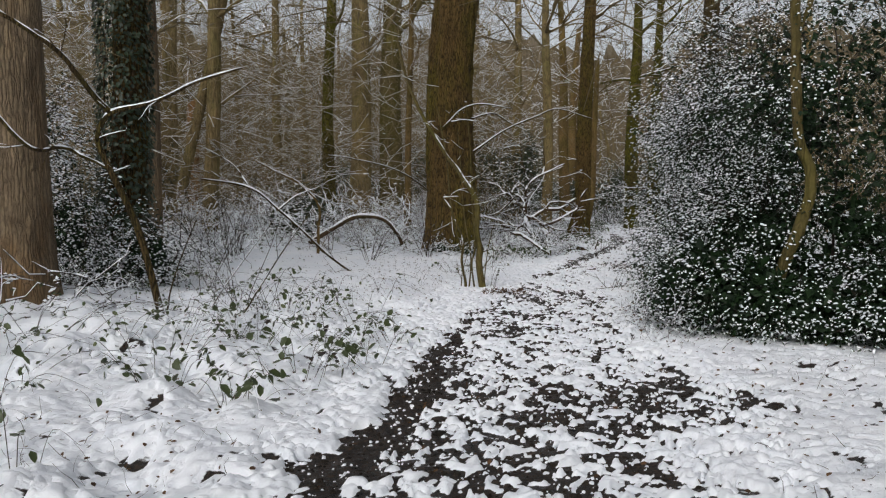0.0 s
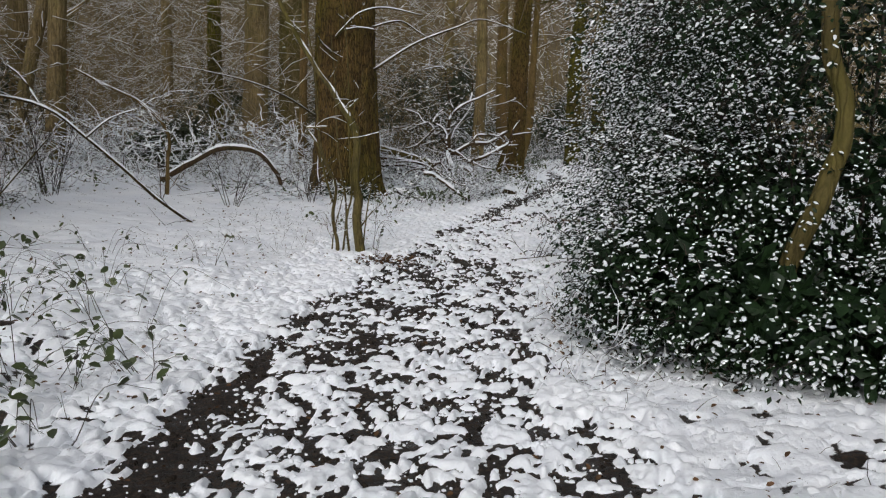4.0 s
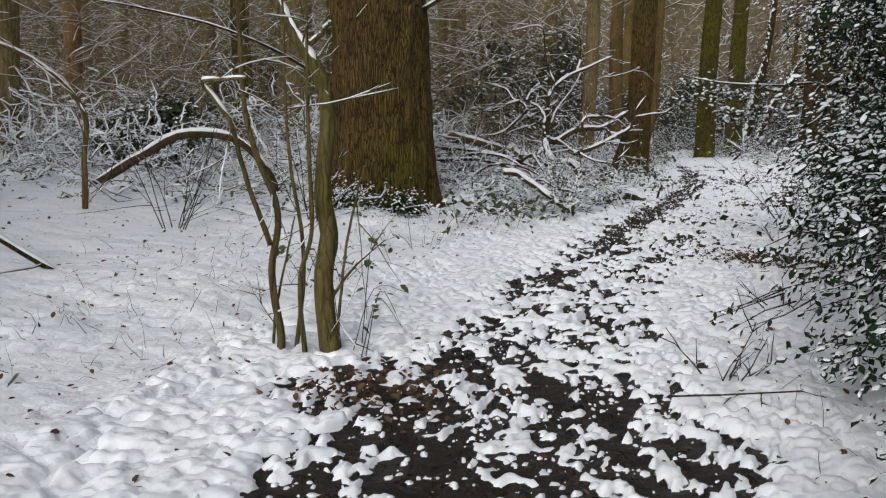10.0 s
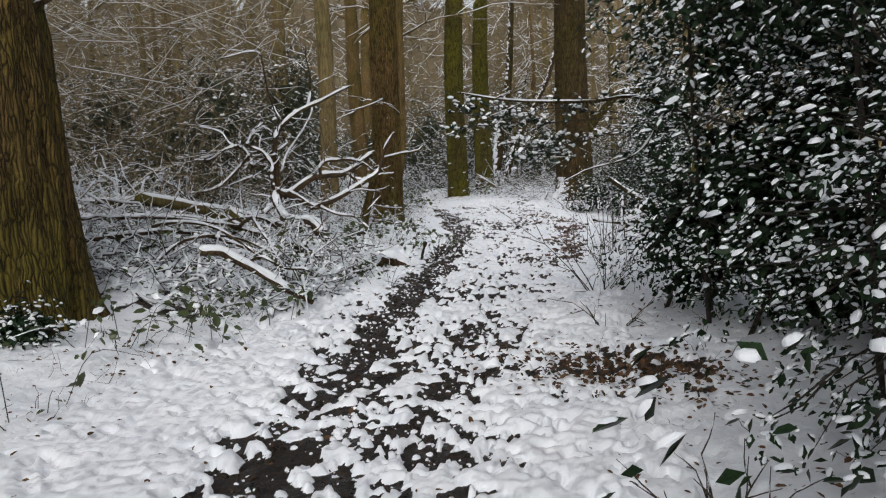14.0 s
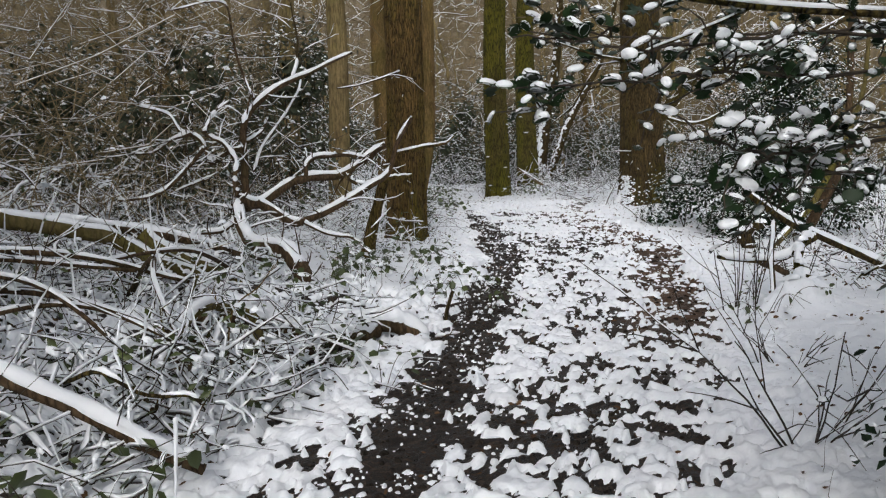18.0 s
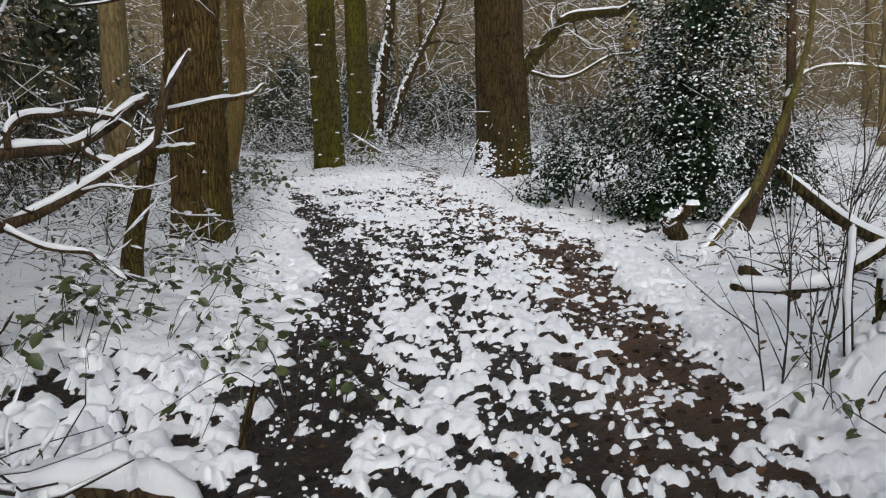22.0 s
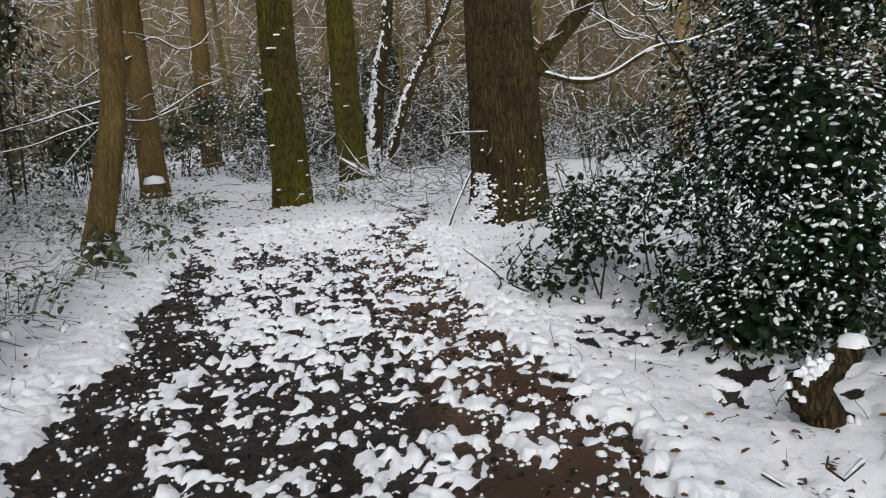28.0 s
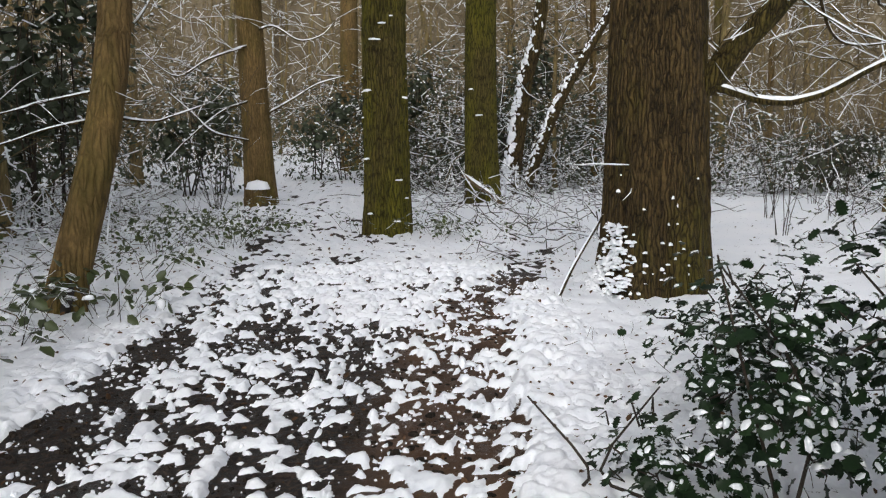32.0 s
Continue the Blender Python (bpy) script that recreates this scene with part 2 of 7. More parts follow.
def thing(name, label, category, x=0.0, y=0.0, z=0.0, group="", kind=""):
    ob = new(name)
    ob.empty_display_size = 0.2
    ob.location = (x, y, z)
    ob["at"] = (x, y, z)
    return tagged(ob, label, category, group, kind)


def base_of(ob):
    return np.array(ob["at"])


def smooth_line(points, n):
    """A smooth curve through control points, as n points."""
    p = np.asarray(points, float)
    if len(p) == 2:
        return p[0] + (p[1] - p[0]) * np.linspace(0, 1, n)[:, None]
    e = np.vstack([2 * p[0] - p[1], p, 2 * p[-1] - p[-2]])
    s = np.linspace(0, len(p) - 1 - 1e-9, n)
    i = s.astype(int)
    t = (s - i)[:, None]
    a, b, c, d = e[i], e[i + 1], e[i + 2], e[i + 3]
    return 0.5 * (2 * b + (c - a) * t + (2 * a - 5 * b + 4 * c - d) * t ** 2 + (3 * b - a - 3 * c + d) * t ** 3)


def ring_faces(rings, sides):
    i = np.arange(rings - 1)[:, None] * sides
    j = np.arange(sides)[None, :]
    k = (j + 1) % sides
    return np.stack([i + j, i + k, i + sides + k, i + sides + j], -1).reshape(-1, 4)


def tube(geo, pts, radii, sides=6, relief=None, squash=1.0):
    """A tapered tube along a line; relief(angle, along) scales the radius."""
    pts = np.asarray(pts, float)
    radii = np.broadcast_to(np.asarray(radii, float), (len(pts),))
    d = np.gradient(pts, axis=0)
    d /= np.linalg.norm(d, axis=1)[:, None] + 1e-9
    ref = np.array([0, 0, 1.0]) if abs(d[:, 2]).mean() < 0.7 else np.array([1.0, 0, 0])
    a = np.cross(d, ref)
    a /= np.linalg.norm(a, axis=1)[:, None] + 1e-9
    b = np.cross(a, d)
    ang = np.arange(sides) / sides * 2 * np.pi
    r = radii[:, None] * (relief(ang[None, :], np.linspace(0, 1, len(pts))[:, None]) if relief else 1.0)
    r = np.broadcast_to(r, (len(pts), sides))
    v = pts[:, None, :] + r[..., None] * (np.cos(ang)[None, :, None] * a[:, None, :] + squash * np.sin(ang)[None, :, None] * b[:, None, :])
    n = len(pts)
    verts = np.vstack([v.reshape(-1, 3), pts[0], pts[-1]])
    j = np.arange(sides)
    k = (j + 1) % sides
    caps = np.vstack([np.stack([k, j, np.full(sides, n * sides)], -1), np.stack([(n - 1) * sides + j, (n - 1) * sides + k, np.full(sides, n * sides + 1)], -1)])
    geo.add(verts, ring_faces(n, sides), caps)


def snow_on(geo, pts, radii, rng, extra=0.008, keep=0.9, steep=0.8):
    """Snow lying along the top of a branch, broken where it is steep."""
    pts, radii = np.asarray(pts, float), np.broadcast_to(np.asarray(radii, float), (len(pts),))
    d = np.diff(pts, axis=0)
    flat = np.abs(d[:, 2]) / (np.linalg.norm(d, axis=1) + 1e-9) < steep
    flat &= rng.random(len(flat)) < keep
    i = 0
    while i < len(flat):
        if not flat[i]:
            i += 1
            continue
        j = i
        while j < len(flat) and flat[j]:
            j += 1
        p, r = pts[i:j + 1].copy(), radii[i:j + 1]
        e = np.pad(rng.random((len(p), 2)), ((1, 1), (0, 0)), mode="edge")
        e = (e[:-2] + 2 * e[1:-1] + e[2:]) / 4
        h = extra * (0.25 + 1.1 * e[:, 0]) + 0.16 * r
        p[:, 2] += r * 0.8 + h * 0.2
        w = (r * 0.72 + extra * 0.2) * (0.6 + 0.75 * e[:, 1])
        fade = np.ones(len(p))
        fade[0] = fade[-1] = 0.35
        tube(geo, p, w * fade, 7 if r.max() > 0.03 else 5 if r.max() > 0.009 else 4, squash=float(np.clip((h / (w + 1e-6)).mean(), 0.35, 1.3)))
        i = j


def twigs(geo, p0, p1, r0, r1, bend=None, joints=3):
    """Many thin three-sided twigs at once."""
    p0, p1 = np.asarray(p0, float), np.asarray(p1, float)
    n = len(p0)
    mid = (p0 + p1) / 2 + (bend if bend is not None else 0)
    d = p1 - p0
    ref = np.where(np.abs(d[:, 2:3]) > 0.8 * np.linalg.norm(d, axis=1)[:, None], np.array([[1.0, 0, 0]]), np.array([[0, 0, 1.0]]))
    a = np.cross(d, ref)
    a /= np.linalg.norm(a, axis=1)[:, None] + 1e-9
    b = np.cross(a, d)
    b /= np.linalg.norm(b, axis=1)[:, None] + 1e-9
    r0, r1 = np.broadcast_to(r0, n), np.broadcast_to(r1, n)
    out = np.zeros((n, 3 * joints, 3))
    rows = ((p0, r0), (mid, (r0 + r1) / 2), (p1, r1)) if joints == 3 else ((p0, r0), (p1, r1))
    for i, (p, r) in enumerate(rows):
        for j in range(3):
            ang = j * 2 * np.pi / 3 + 0.5
            out[:, 3 * i + j] = p + r[:, None] * (np.cos(ang) * a + np.sin(ang) * b)
    f = np.array([[3 * i + j, 3 * i + (j + 1) % 3, 3 * i + 3 + (j + 1) % 3, 3 * i + 3 + j] for i in range(joints - 1) for j in range(3)])
    geo.add(out.reshape(-1, 3), (f[None] + np.arange(n)[:, None, None] * 3 * joints).reshape(-1, 4))


def strands(geo, rows, radii):
    """Many thin three-sided strands at once, each through its row of joints (n, k, 3)."""
    n, k = rows.shape[:2]
    d = np.gradient(rows, axis=1)
    ref = np.where(np.abs(d[..., 2:3]) > 0.8 * np.linalg.norm(d, axis=2)[..., None], np.array([1.0, 0, 0]), np.array([0, 0, 1.0]))
    a = np.cross(d, ref)
    a /= np.linalg.norm(a, axis=2)[..., None] + 1e-9
    b = np.cross(a, d)
    b /= np.linalg.norm(b, axis=2)[..., None] + 1e-9
    ang = np.arange(3) * 2 * np.pi / 3 + 0.5
    v = rows[:, :, None] + radii[..., None, None] * (np.cos(ang)[:, None] * a[:, :, None] + np.sin(ang)[:, None] * b[:, :, None])
    f = np.array([[3 * i + j, 3 * i + (j + 1) % 3, 3 * i + 3 + (j + 1) % 3, 3 * i + 3 + j] for i in range(k - 1) for j in range(3)])
    geo.add(v.reshape(-1, 3), (f[None] + np.arange(n)[:, None, None] * 3 * k).reshape(-1, 4))


def wander(p0, way, length, rng, joints=5, kink=0.5):
    """Crooked lines from p0, as (n, joints, 3)."""
    d = way / (np.linalg.norm(way, axis=1)[:, None] + 1e-9)
    rows = [p0]
    for _ in range(joints - 1):
        d = d + rng.normal(0, kink, d.shape)
        d /= np.linalg.norm(d, axis=1)[:, None] + 1e-9
        rows.append(rows[-1] + d * (length / (joints - 1))[:, None])
    return np.stack(rows, 1)


def axes_of(normal, along):
    normal = normal / (np.linalg.norm(normal, axis=1)[:, None] + 1e-9)
    along = along - (along * normal).sum(1)[:, None] * normal
    along = along / (np.linalg.norm(along, axis=1)[:, None] + 1e-9)
    return normal, along, np.cross(normal, along)


LEAF = np.array([(0, 0, 0), (0.3, 0.42, 0.1), (0.33, 0, -0.06), (0.3, -0.42, 0.1), (0.72, 0.34, 0.08), (0.7, 0, -0.05), (0.72, -0.34, 0.08), (1.0, 0, -0.02)])
LEAF_T = np.array([(0, 3, 2), (0, 2, 1), (5, 6, 7), (4, 5, 7)])
LEAF_Q = np.array([(2, 3, 6, 5), (1, 2, 5, 4)])


def spiny_shape():
    """A holly leaf: a midrib and five spines a side."""
    mid = [(i / 5, 0.0, 0.10 * math.sin(math.pi * i / 5) - 0.06 * (i / 5)) for i in range(6)]
    v, q, t = list(mid), [], []
    for side in (-1, 1):
        base = len(v)
        for i in range(6):
            w = 0.34 * math.sin(math.pi * min(1, 0.10 + 0.8 * i / 5)) ** 0.7 if i < 5 else 0.0
            v.append((i / 5 + 0.02, side * w, 0.06 * math.sin(math.pi * i / 5) + 0.05))
        for i in range(5):
            w = 0.56 * math.sin(math.pi * (0.14 + 0.72 * (i + 0.5) / 5)) ** 0.8
            v.append(((i + 0.75) / 5, side * w, 0.15 if i % 2 else 0.03))
        for i in range(5):
            a, b, c, d, e = i, base + i, base + i + 1, i + 1, base + 6 + i
            q.append((a, b, c, d) if side < 0 else (d, c, b, a))
            t.append((b, e, c) if side < 0 else (c, e, b))
    return np.array(v), np.array(q), np.array(t)


SPINY = spiny_shape()
PLAIN = (np.array([(0, 0, 0), (0.45, 0.4, 0.08), (1.0, 0, -0.02), (0.45, -0.4, 0.08), (0.45, 0, -0.05)]), np.array([(0, 4, 2, 1), (0, 3, 2, 4)]), np.zeros((0, 3), int))


def leaves(geo, at, normal, along, length, width=0.6, shape=None):
    """Folded leaves: a midrib with two halves."""
    pts, quads, tris = shape or (LEAF, LEAF_Q, LEAF_T)
    at = np.asarray(at, float)
    nn, aa, bb = axes_of(np.asarray(normal, float), np.asarray(along, float))
    L = np.broadcast_to(length, len(at))[:, None, None]
    v = at[:, None] + L * (pts[None, :, 0:1] * aa[:, None] + width * pts[None, :, 1:2] * bb[:, None] + pts[None, :, 2:3] * nn[:, None])
    k = np.arange(len(at))[:, None, None] * len(pts)
    geo.add(v.reshape(-1, 3), (quads[None] + k).reshape(-1, 4), (tris[None] + k).reshape(-1, 3))


def leaf_pieces(parent, at, normal, along, length, width, mat, shape=None):
    """Leaves as parts of their own, on one shared mesh."""
    g = Geo()
    leaves(g, [(0, 0, 0)], [(0, 0, 1)], [(1, 0, 0)], 1.0, width, shape)
    me = g.mesh("leaf", mat)
    nn, aa, bb = axes_of(np.asarray(normal, float), np.asarray(along, float))
    for p, n, a, b, size in zip(at, nn, aa, bb, np.broadcast_to(length, len(at))):
        ob = new("leaf", me)
        ob.parent = parent
        ob.matrix_basis = Matrix.Translation(p) @ Matrix((a, b, n)).transposed().to_4x4() @ Matrix.Scale(float(size), 4)


def clods(geo, at, size, height, rng):
    """Rounded lumps of trodden snow."""
    n, k = len(at), 6
    ang = np.arange(k) / k * 2 * np.pi
    wob = 0.66 + 0.68 * rng.random((n, k))
    wob = (wob + np.roll(wob, 1, axis=1)) / 2
    turn = rng.uniform(0, 6.28, n)[:, None]
    slim = rng.uniform(0.5, 1.0, n)[:, None]
    rings = ((1.0, -0.1), (0.84, 0.66))
    m = len(rings)
    v = np.zeros((n, m * k + 1, 3))
    tilt = rng.normal(0, 0.22, (n, 2))
    for ring, (s, h) in enumerate(rings):
        r = wob * s * size[:, None] * (1 + 0.07 * rng.normal(0, 1, (n, k)))
        x, y = r * np.cos(ang), r * np.sin(ang) * slim
        v[:, ring * k:ring * k + k, 0] = at[:, 0:1] + x * np.cos(turn) - y * np.sin(turn)
        v[:, ring * k:ring * k + k, 1] = at[:, 1:2] + x * np.sin(turn) + y * np.cos(turn)
        v[:, ring * k:ring * k + k, 2] = at[:, 2:3] + h * height[:, None] * (1 + (0.14 * rng.normal(0, 1, (n, k)) if ring else 0)) + (x * tilt[:, :1] + y * tilt[:, 1:] if ring else 0)
    v[:, m * k] = at + np.stack([0 * height, 0 * height, height], -1)
    j = np.arange(k)
    e = (j + 1) % k
    q = np.vstack([np.stack([i * k + j, i * k + e, i * k + k + e, i * k + k + j], -1) for i in range(m - 1)])
    t = np.stack([(m - 1) * k + j, (m - 1) * k + e, np.full(k, m * k)], -1)
    o = np.arange(n)[:, None, None] * (m * k + 1)
    geo.add(v.reshape(-1, 3), (q[None] + o).reshape(-1, 4), (t[None] + o).reshape(-1, 3))


CAP_A = np.arange(6) / 6 * 2 * np.pi


def snow_caps(geo, at, normal, along, length, width, height, simple=False):
    """Small rounded pillows of snow; simple ones for far off."""
    at = np.asarray(at, float)
    n = len(at)
    nn, aa, bb = axes_of(np.asarray(normal, float), np.asarray(along, float))
    length, width, height = (np.broadcast_to(s, n)[:, None] for s in (length, width, height))
    if simple:
        v = np.zeros((n, 6, 3))
        for j in range(5):
            v[:, j] = at + length / 2 * math.cos(1.257 * j) * aa + width / 2 * math.sin(1.257 * j) * bb - 0.1 * height * nn
        v[:, 5] = at + height * nn
        t = np.array([(j, (j + 1) % 5, 5) for j in range(5)])
        geo.add(v.reshape(-1, 3), None, (t[None] + np.arange(n)[:, None, None] * 6).reshape(-1, 3))
        return
    wob = 0.8 + 0.4 * hash2(at[:, 0:1] * 91, at[:, 1:2] * 57 + np.arange(6)[None] * 3.1, 5)
    v = np.zeros((n, 13, 3))
    for ring, (s, h) in enumerate(((1.0, -0.15), (0.78, 0.7))):
        for j in range(6):
            v[:, ring * 6 + j] = at + wob[:, j:j + 1] * s * (length / 2 * np.cos(CAP_A[j]) * aa + width / 2 * np.sin(CAP_A[j]) * bb) + h * height * nn
    v[:, 12] = at + height * nn
    j = np.arange(6)
    k = (j + 1) % 6
    q = np.stack([j, k, 6 + k, 6 + j], -1)
    t = np.stack([6 + j, 6 + k, np.full(6, 12)], -1)
    o = np.arange(n)[:, None, None] * 13
    geo.add(v.reshape(-1, 3), (q[None] + o).reshape(-1, 4), (t[None] + o).reshape(-1, 3))


PILLOW = ((0.86, -0.12), (1.0, 0.25), (0.86, 0.66), (0.5, 0.92))


def pillows(geo, at, normal, along, length, width, height, rng):
    """Soft rounded pillows of snow for close by."""
    at = np.asarray(at, float)
    n, k = len(at), 9
    nn, aa, bb = axes_of(np.asarray(normal, float), np.asarray(along, float))
    wob = 0.8 + 0.4 * rng.random((n, k))
    wob = (np.roll(wob, 1, axis=1) + 2 * wob + np.roll(wob, -1, axis=1)) / 4
    ang = np.arange(k) / k * 2 * np.pi
    L, W, H = (np.asarray(s, float)[:, None, None] for s in (length, width, height))
    rings = [at[:, None] + wob[..., None] * s * (L / 2 * np.cos(ang)[None, :, None] * aa[:, None] + W / 2 * np.sin(ang)[None, :, None] * bb[:, None]) + h * H * nn[:, None] for s, h in PILLOW]
    v = np.concatenate(rings + [at[:, None] + H * nn[:, None]], 1)
    m = len(PILLOW)
    j = np.arange(k)
    e = (j + 1) % k
    q = np.vstack([np.stack([i * k + j, i * k + e, i * k + k + e, i * k + k + j], -1) for i in range(m - 1)])
    t = np.stack([(m - 1) * k + j, (m - 1) * k + e, np.full(k, m * k)], -1)
    o = np.arange(n)[:, None, None] * (m * k + 1)
    geo.add(v.reshape(-1, 3), (q[None] + o).reshape(-1, 4), (t[None] + o).reshape(-1, 3))


# ---------------------------------------------------------------- plan
PATH_Y = [-60, 0, 4.8, 6.8, 9, 11, 13, 16, 18.6, 20.5, 22, 24.3, 26, 28, 31, 34, 37, 39.4, 45, 60, 400]
PATH_X = [0, 0.3, 0.45, 1.0, 1.07, 1.2, 1.55, 2.15, 3.0, 3.8, 4.5, 5.65, 6.3, 6.95, 7.55, 8.3, 8.4, 8.0, 7.5, 8.5, 9]


def path_x(y):
    y = np.asarray(y, float)
    return (np.interp(y - 0.8, PATH_Y, PATH_X) + np.interp(y, PATH_Y, PATH_X) + np.interp(y + 0.8, PATH_Y, PATH_X)) / 3


def ground_z(x, y):
    """The lie of the land, under the snow."""
    x, y = np.asarray(x, float), np.asarray(y, float)
    u = x - path_x(y)
    left = 0.075 * np.clip(-u - 1.3, 0, 5) * (1 - 0.75 * step(25, 33, y))
    z = -0.15 + 0.1 * step(6, 0, y) + left
    z = z + 0.13 * np.exp(-((x - 0.56) ** 2 + (y - 20.7) ** 2) / 2.0)
    z = z - 0.022 * np.clip(y - 38, 0, 14) - 0.14 * step(1.2, 2.4, u) * step(23.5, 26.5, y) * step(38, 31, y)
    z = z + (0.14 * (vnoise(x / 3.1, y / 3.1, 3) - 0.5) + 0.05 * (vnoise(x / 0.9, y / 0.9, 4) - 0.5)) * step(0.9, 2.5, np.abs(u))
    return z + 1.2 * (vnoise(x / 40, y / 40, 9) - 0.5) * step(25, 90, np.hypot(x - 5, y - 20))


def gz(x, y):
    return float(ground_z(x, y))


def band(u, centre, half, soft):
    return 1 - step(half, half + soft, np.abs(u - centre))


def brush_heap(x, y):
    """Where the brushwood lies, 0 to 1."""
    u = x - path_x(y)
    return step(-1.15, -1.7, u) * step(20.9, 21.8, y) * step(26.4, 25.2, y) * step(-0.6, 0.6, x)


LEFT_RUT = ([4, 8.3, 10.5, 13.3, 15.5, 19, 21.3, 23.5, 25, 31, 34, 36.2, 39, 43], [-1.02, -0.98, -0.62, -0.42, -0.12, -0.25, -0.45, -0.72, -0.86, -0.9, -1.22, -1.2, -0.63, -0.3])
LEFT_WEAR = ([4, 9, 11, 14, 19, 20.5, 22, 31, 34, 36, 39, 42], [0.95, 0.9, 0.55, 0.55, 0.72, 0.92, 1.0, 0.84, 0.80, 0.7, 0.45, 0.2])
LEFT_HALF = ([4, 9, 11, 19, 22, 25, 31, 34, 42], [0.13, 0.10, 0.08, 0.07, 0.13, 0.17, 0.20, 0.08, 0.08])
RIGHT_RUT = ([20, 26, 27.3, 29.3, 31.5, 33.5, 35, 37.5, 40], [0.9, 0.93, 1.05, 1.14, 0.98, 0.85, 1.1, 2.2, 3.4])
RIGHT_WEAR = ([21.5, 23.5, 25, 30, 32, 34, 35.5, 37.5, 39.5], [0.0, 0.5, 0.72, 0.74, 0.56, 0.6, 0.7, 0.35, 0.0])
MIDDLE = ([4, 9, 11, 13, 19, 21, 26, 27.5, 30, 31.5, 35, 36.5, 39, 45, 60], [0.42, 0.46, 0.52, 0.50, 0.34, 0.30, 0.34, 0.48, 0.50, 0.46, 0.44, 0.18, 0.25, 0.2, 0.1])


def snow_cover(x, y):
    """The share of the ground that snow covers, across and along the path."""
    u = x - path_x(y)
    wob = 0.16 * (vnoise(y / 1.3, y * 0 + 2.5, 11) - 0.5)
    edge = 0.26 * (vnoise(x / 0.3, y / 0.3, 13) - 0.5) + 0.14 * (vnoise(x / 0.11, y / 0.11, 15) - 0.5)
    thin = step(13, 15.5, y) * step(21, 19, y)
    broad = step(9.5, 11, y) * step(15.2, 13.6, y)
    worn = band(u + edge, 0.05 + wob + 0.12 * thin + 0.2 * broad, 0.85 - 0.38 * thin - 0.05 * broad, 0.35) * (np.interp(y, *MIDDLE) + 0.24 * (vnoise(u / 0.45, y / 0.7, 12) - 0.5))
    ragged = 0.5 * (vnoise(x / 0.22, y / 0.22, 14) - 0.5)
    gone = np.maximum(worn, band(u + edge, np.interp(y, *LEFT_RUT) + wob, np.interp(y, *LEFT_HALF), 0.17) * (np.interp(y, *LEFT_WEAR) + ragged))
    gone = np.maximum(gone, band(u + edge, np.interp(y, *RIGHT_RUT) + wob, 0.15, 0.25) * (np.interp(y, *RIGHT_WEAR) + ragged))
    gone = np.maximum(gone, band(u + 1.5 * edge, 0.95, 0.35, 0.45) * (0.58 + 0.6 * ragged) * step(5.6, 6.6, y) * step(9.0, 7.8, y))
    gone = np.maximum(gone, band(u + edge, 0.3, 0.5, 0.5) * (0.50 + 0.6 * ragged) * step(6.6, 5.6, y))
    gone = np.maximum(gone, (0.30 + 0.24 * step(-1.7, -2.1, u)) * brush_heap(x, y))
    swept = (0.5 + 0.5 * vnoise(x / 0.3, y / 0.3, 16)) * np.exp(-(((x - 4.55) / 0.42) ** 2 + ((y - 18.55) / 0.5) ** 2)) + 0.6 * np.exp(-(((x - 1.35) / 0.4) ** 2 + ((y - 14.3) / 0.5) ** 2))
    swept = swept + 1.2 * np.exp(-(((x - 3.45) / 0.42) ** 2 + ((y - 23.6) / 0.34) ** 2)) + 0.8 * np.exp(-(((x - 4.75) / 0.2) ** 2 + ((y - 25.2) / 0.2) ** 2))
    swept = swept + 0.75 * np.exp(-(((x - 3.75) / 0.65) ** 2 + ((y - 24.0 - 0.2 * (x - 3.75)) / 0.15) ** 2))
    swept = swept + 0.7 * vnoise(x / 0.16, y / 0.16, 17) * (np.exp(-(((x - 9.3) / 0.25) ** 2 + ((y - 29.6) / 0.5) ** 2)) + np.exp(-(((x - 9.55) / 0.25) ** 2 + ((y - 28.6) / 0.4) ** 2)))
    gone = np.maximum(gone, swept)
    return 1.04 - gone - 0.05 * band(u, 0, 3.5, 3.0) - 0.05 * step(13, 9, y)


def blobs(x, y):
    """Evenly spread noise in clumps of a hand's breadth, drawn out along the path, 0 to 1."""
    a = x + 0.07 * (vnoise(x / 0.16, y / 0.16, 24) - 0.5)
    b = y + 0.10 * (vnoise(x / 0.16, y / 0.16, 25) - 0.5)
    v = 0.38 * vnoise(a / 0.095 + 0.35 * b / 0.095, b / 0.13, 21) + 0.48 * vnoise(a / 0.045 - 0.3 * b / 0.045, b / 0.06, 22) + 0.14 * vnoise(x / 0.45, y / 0.45, 23)
    return 0.5 * (1 + np.tanh((v - 0.5) / 0.135))


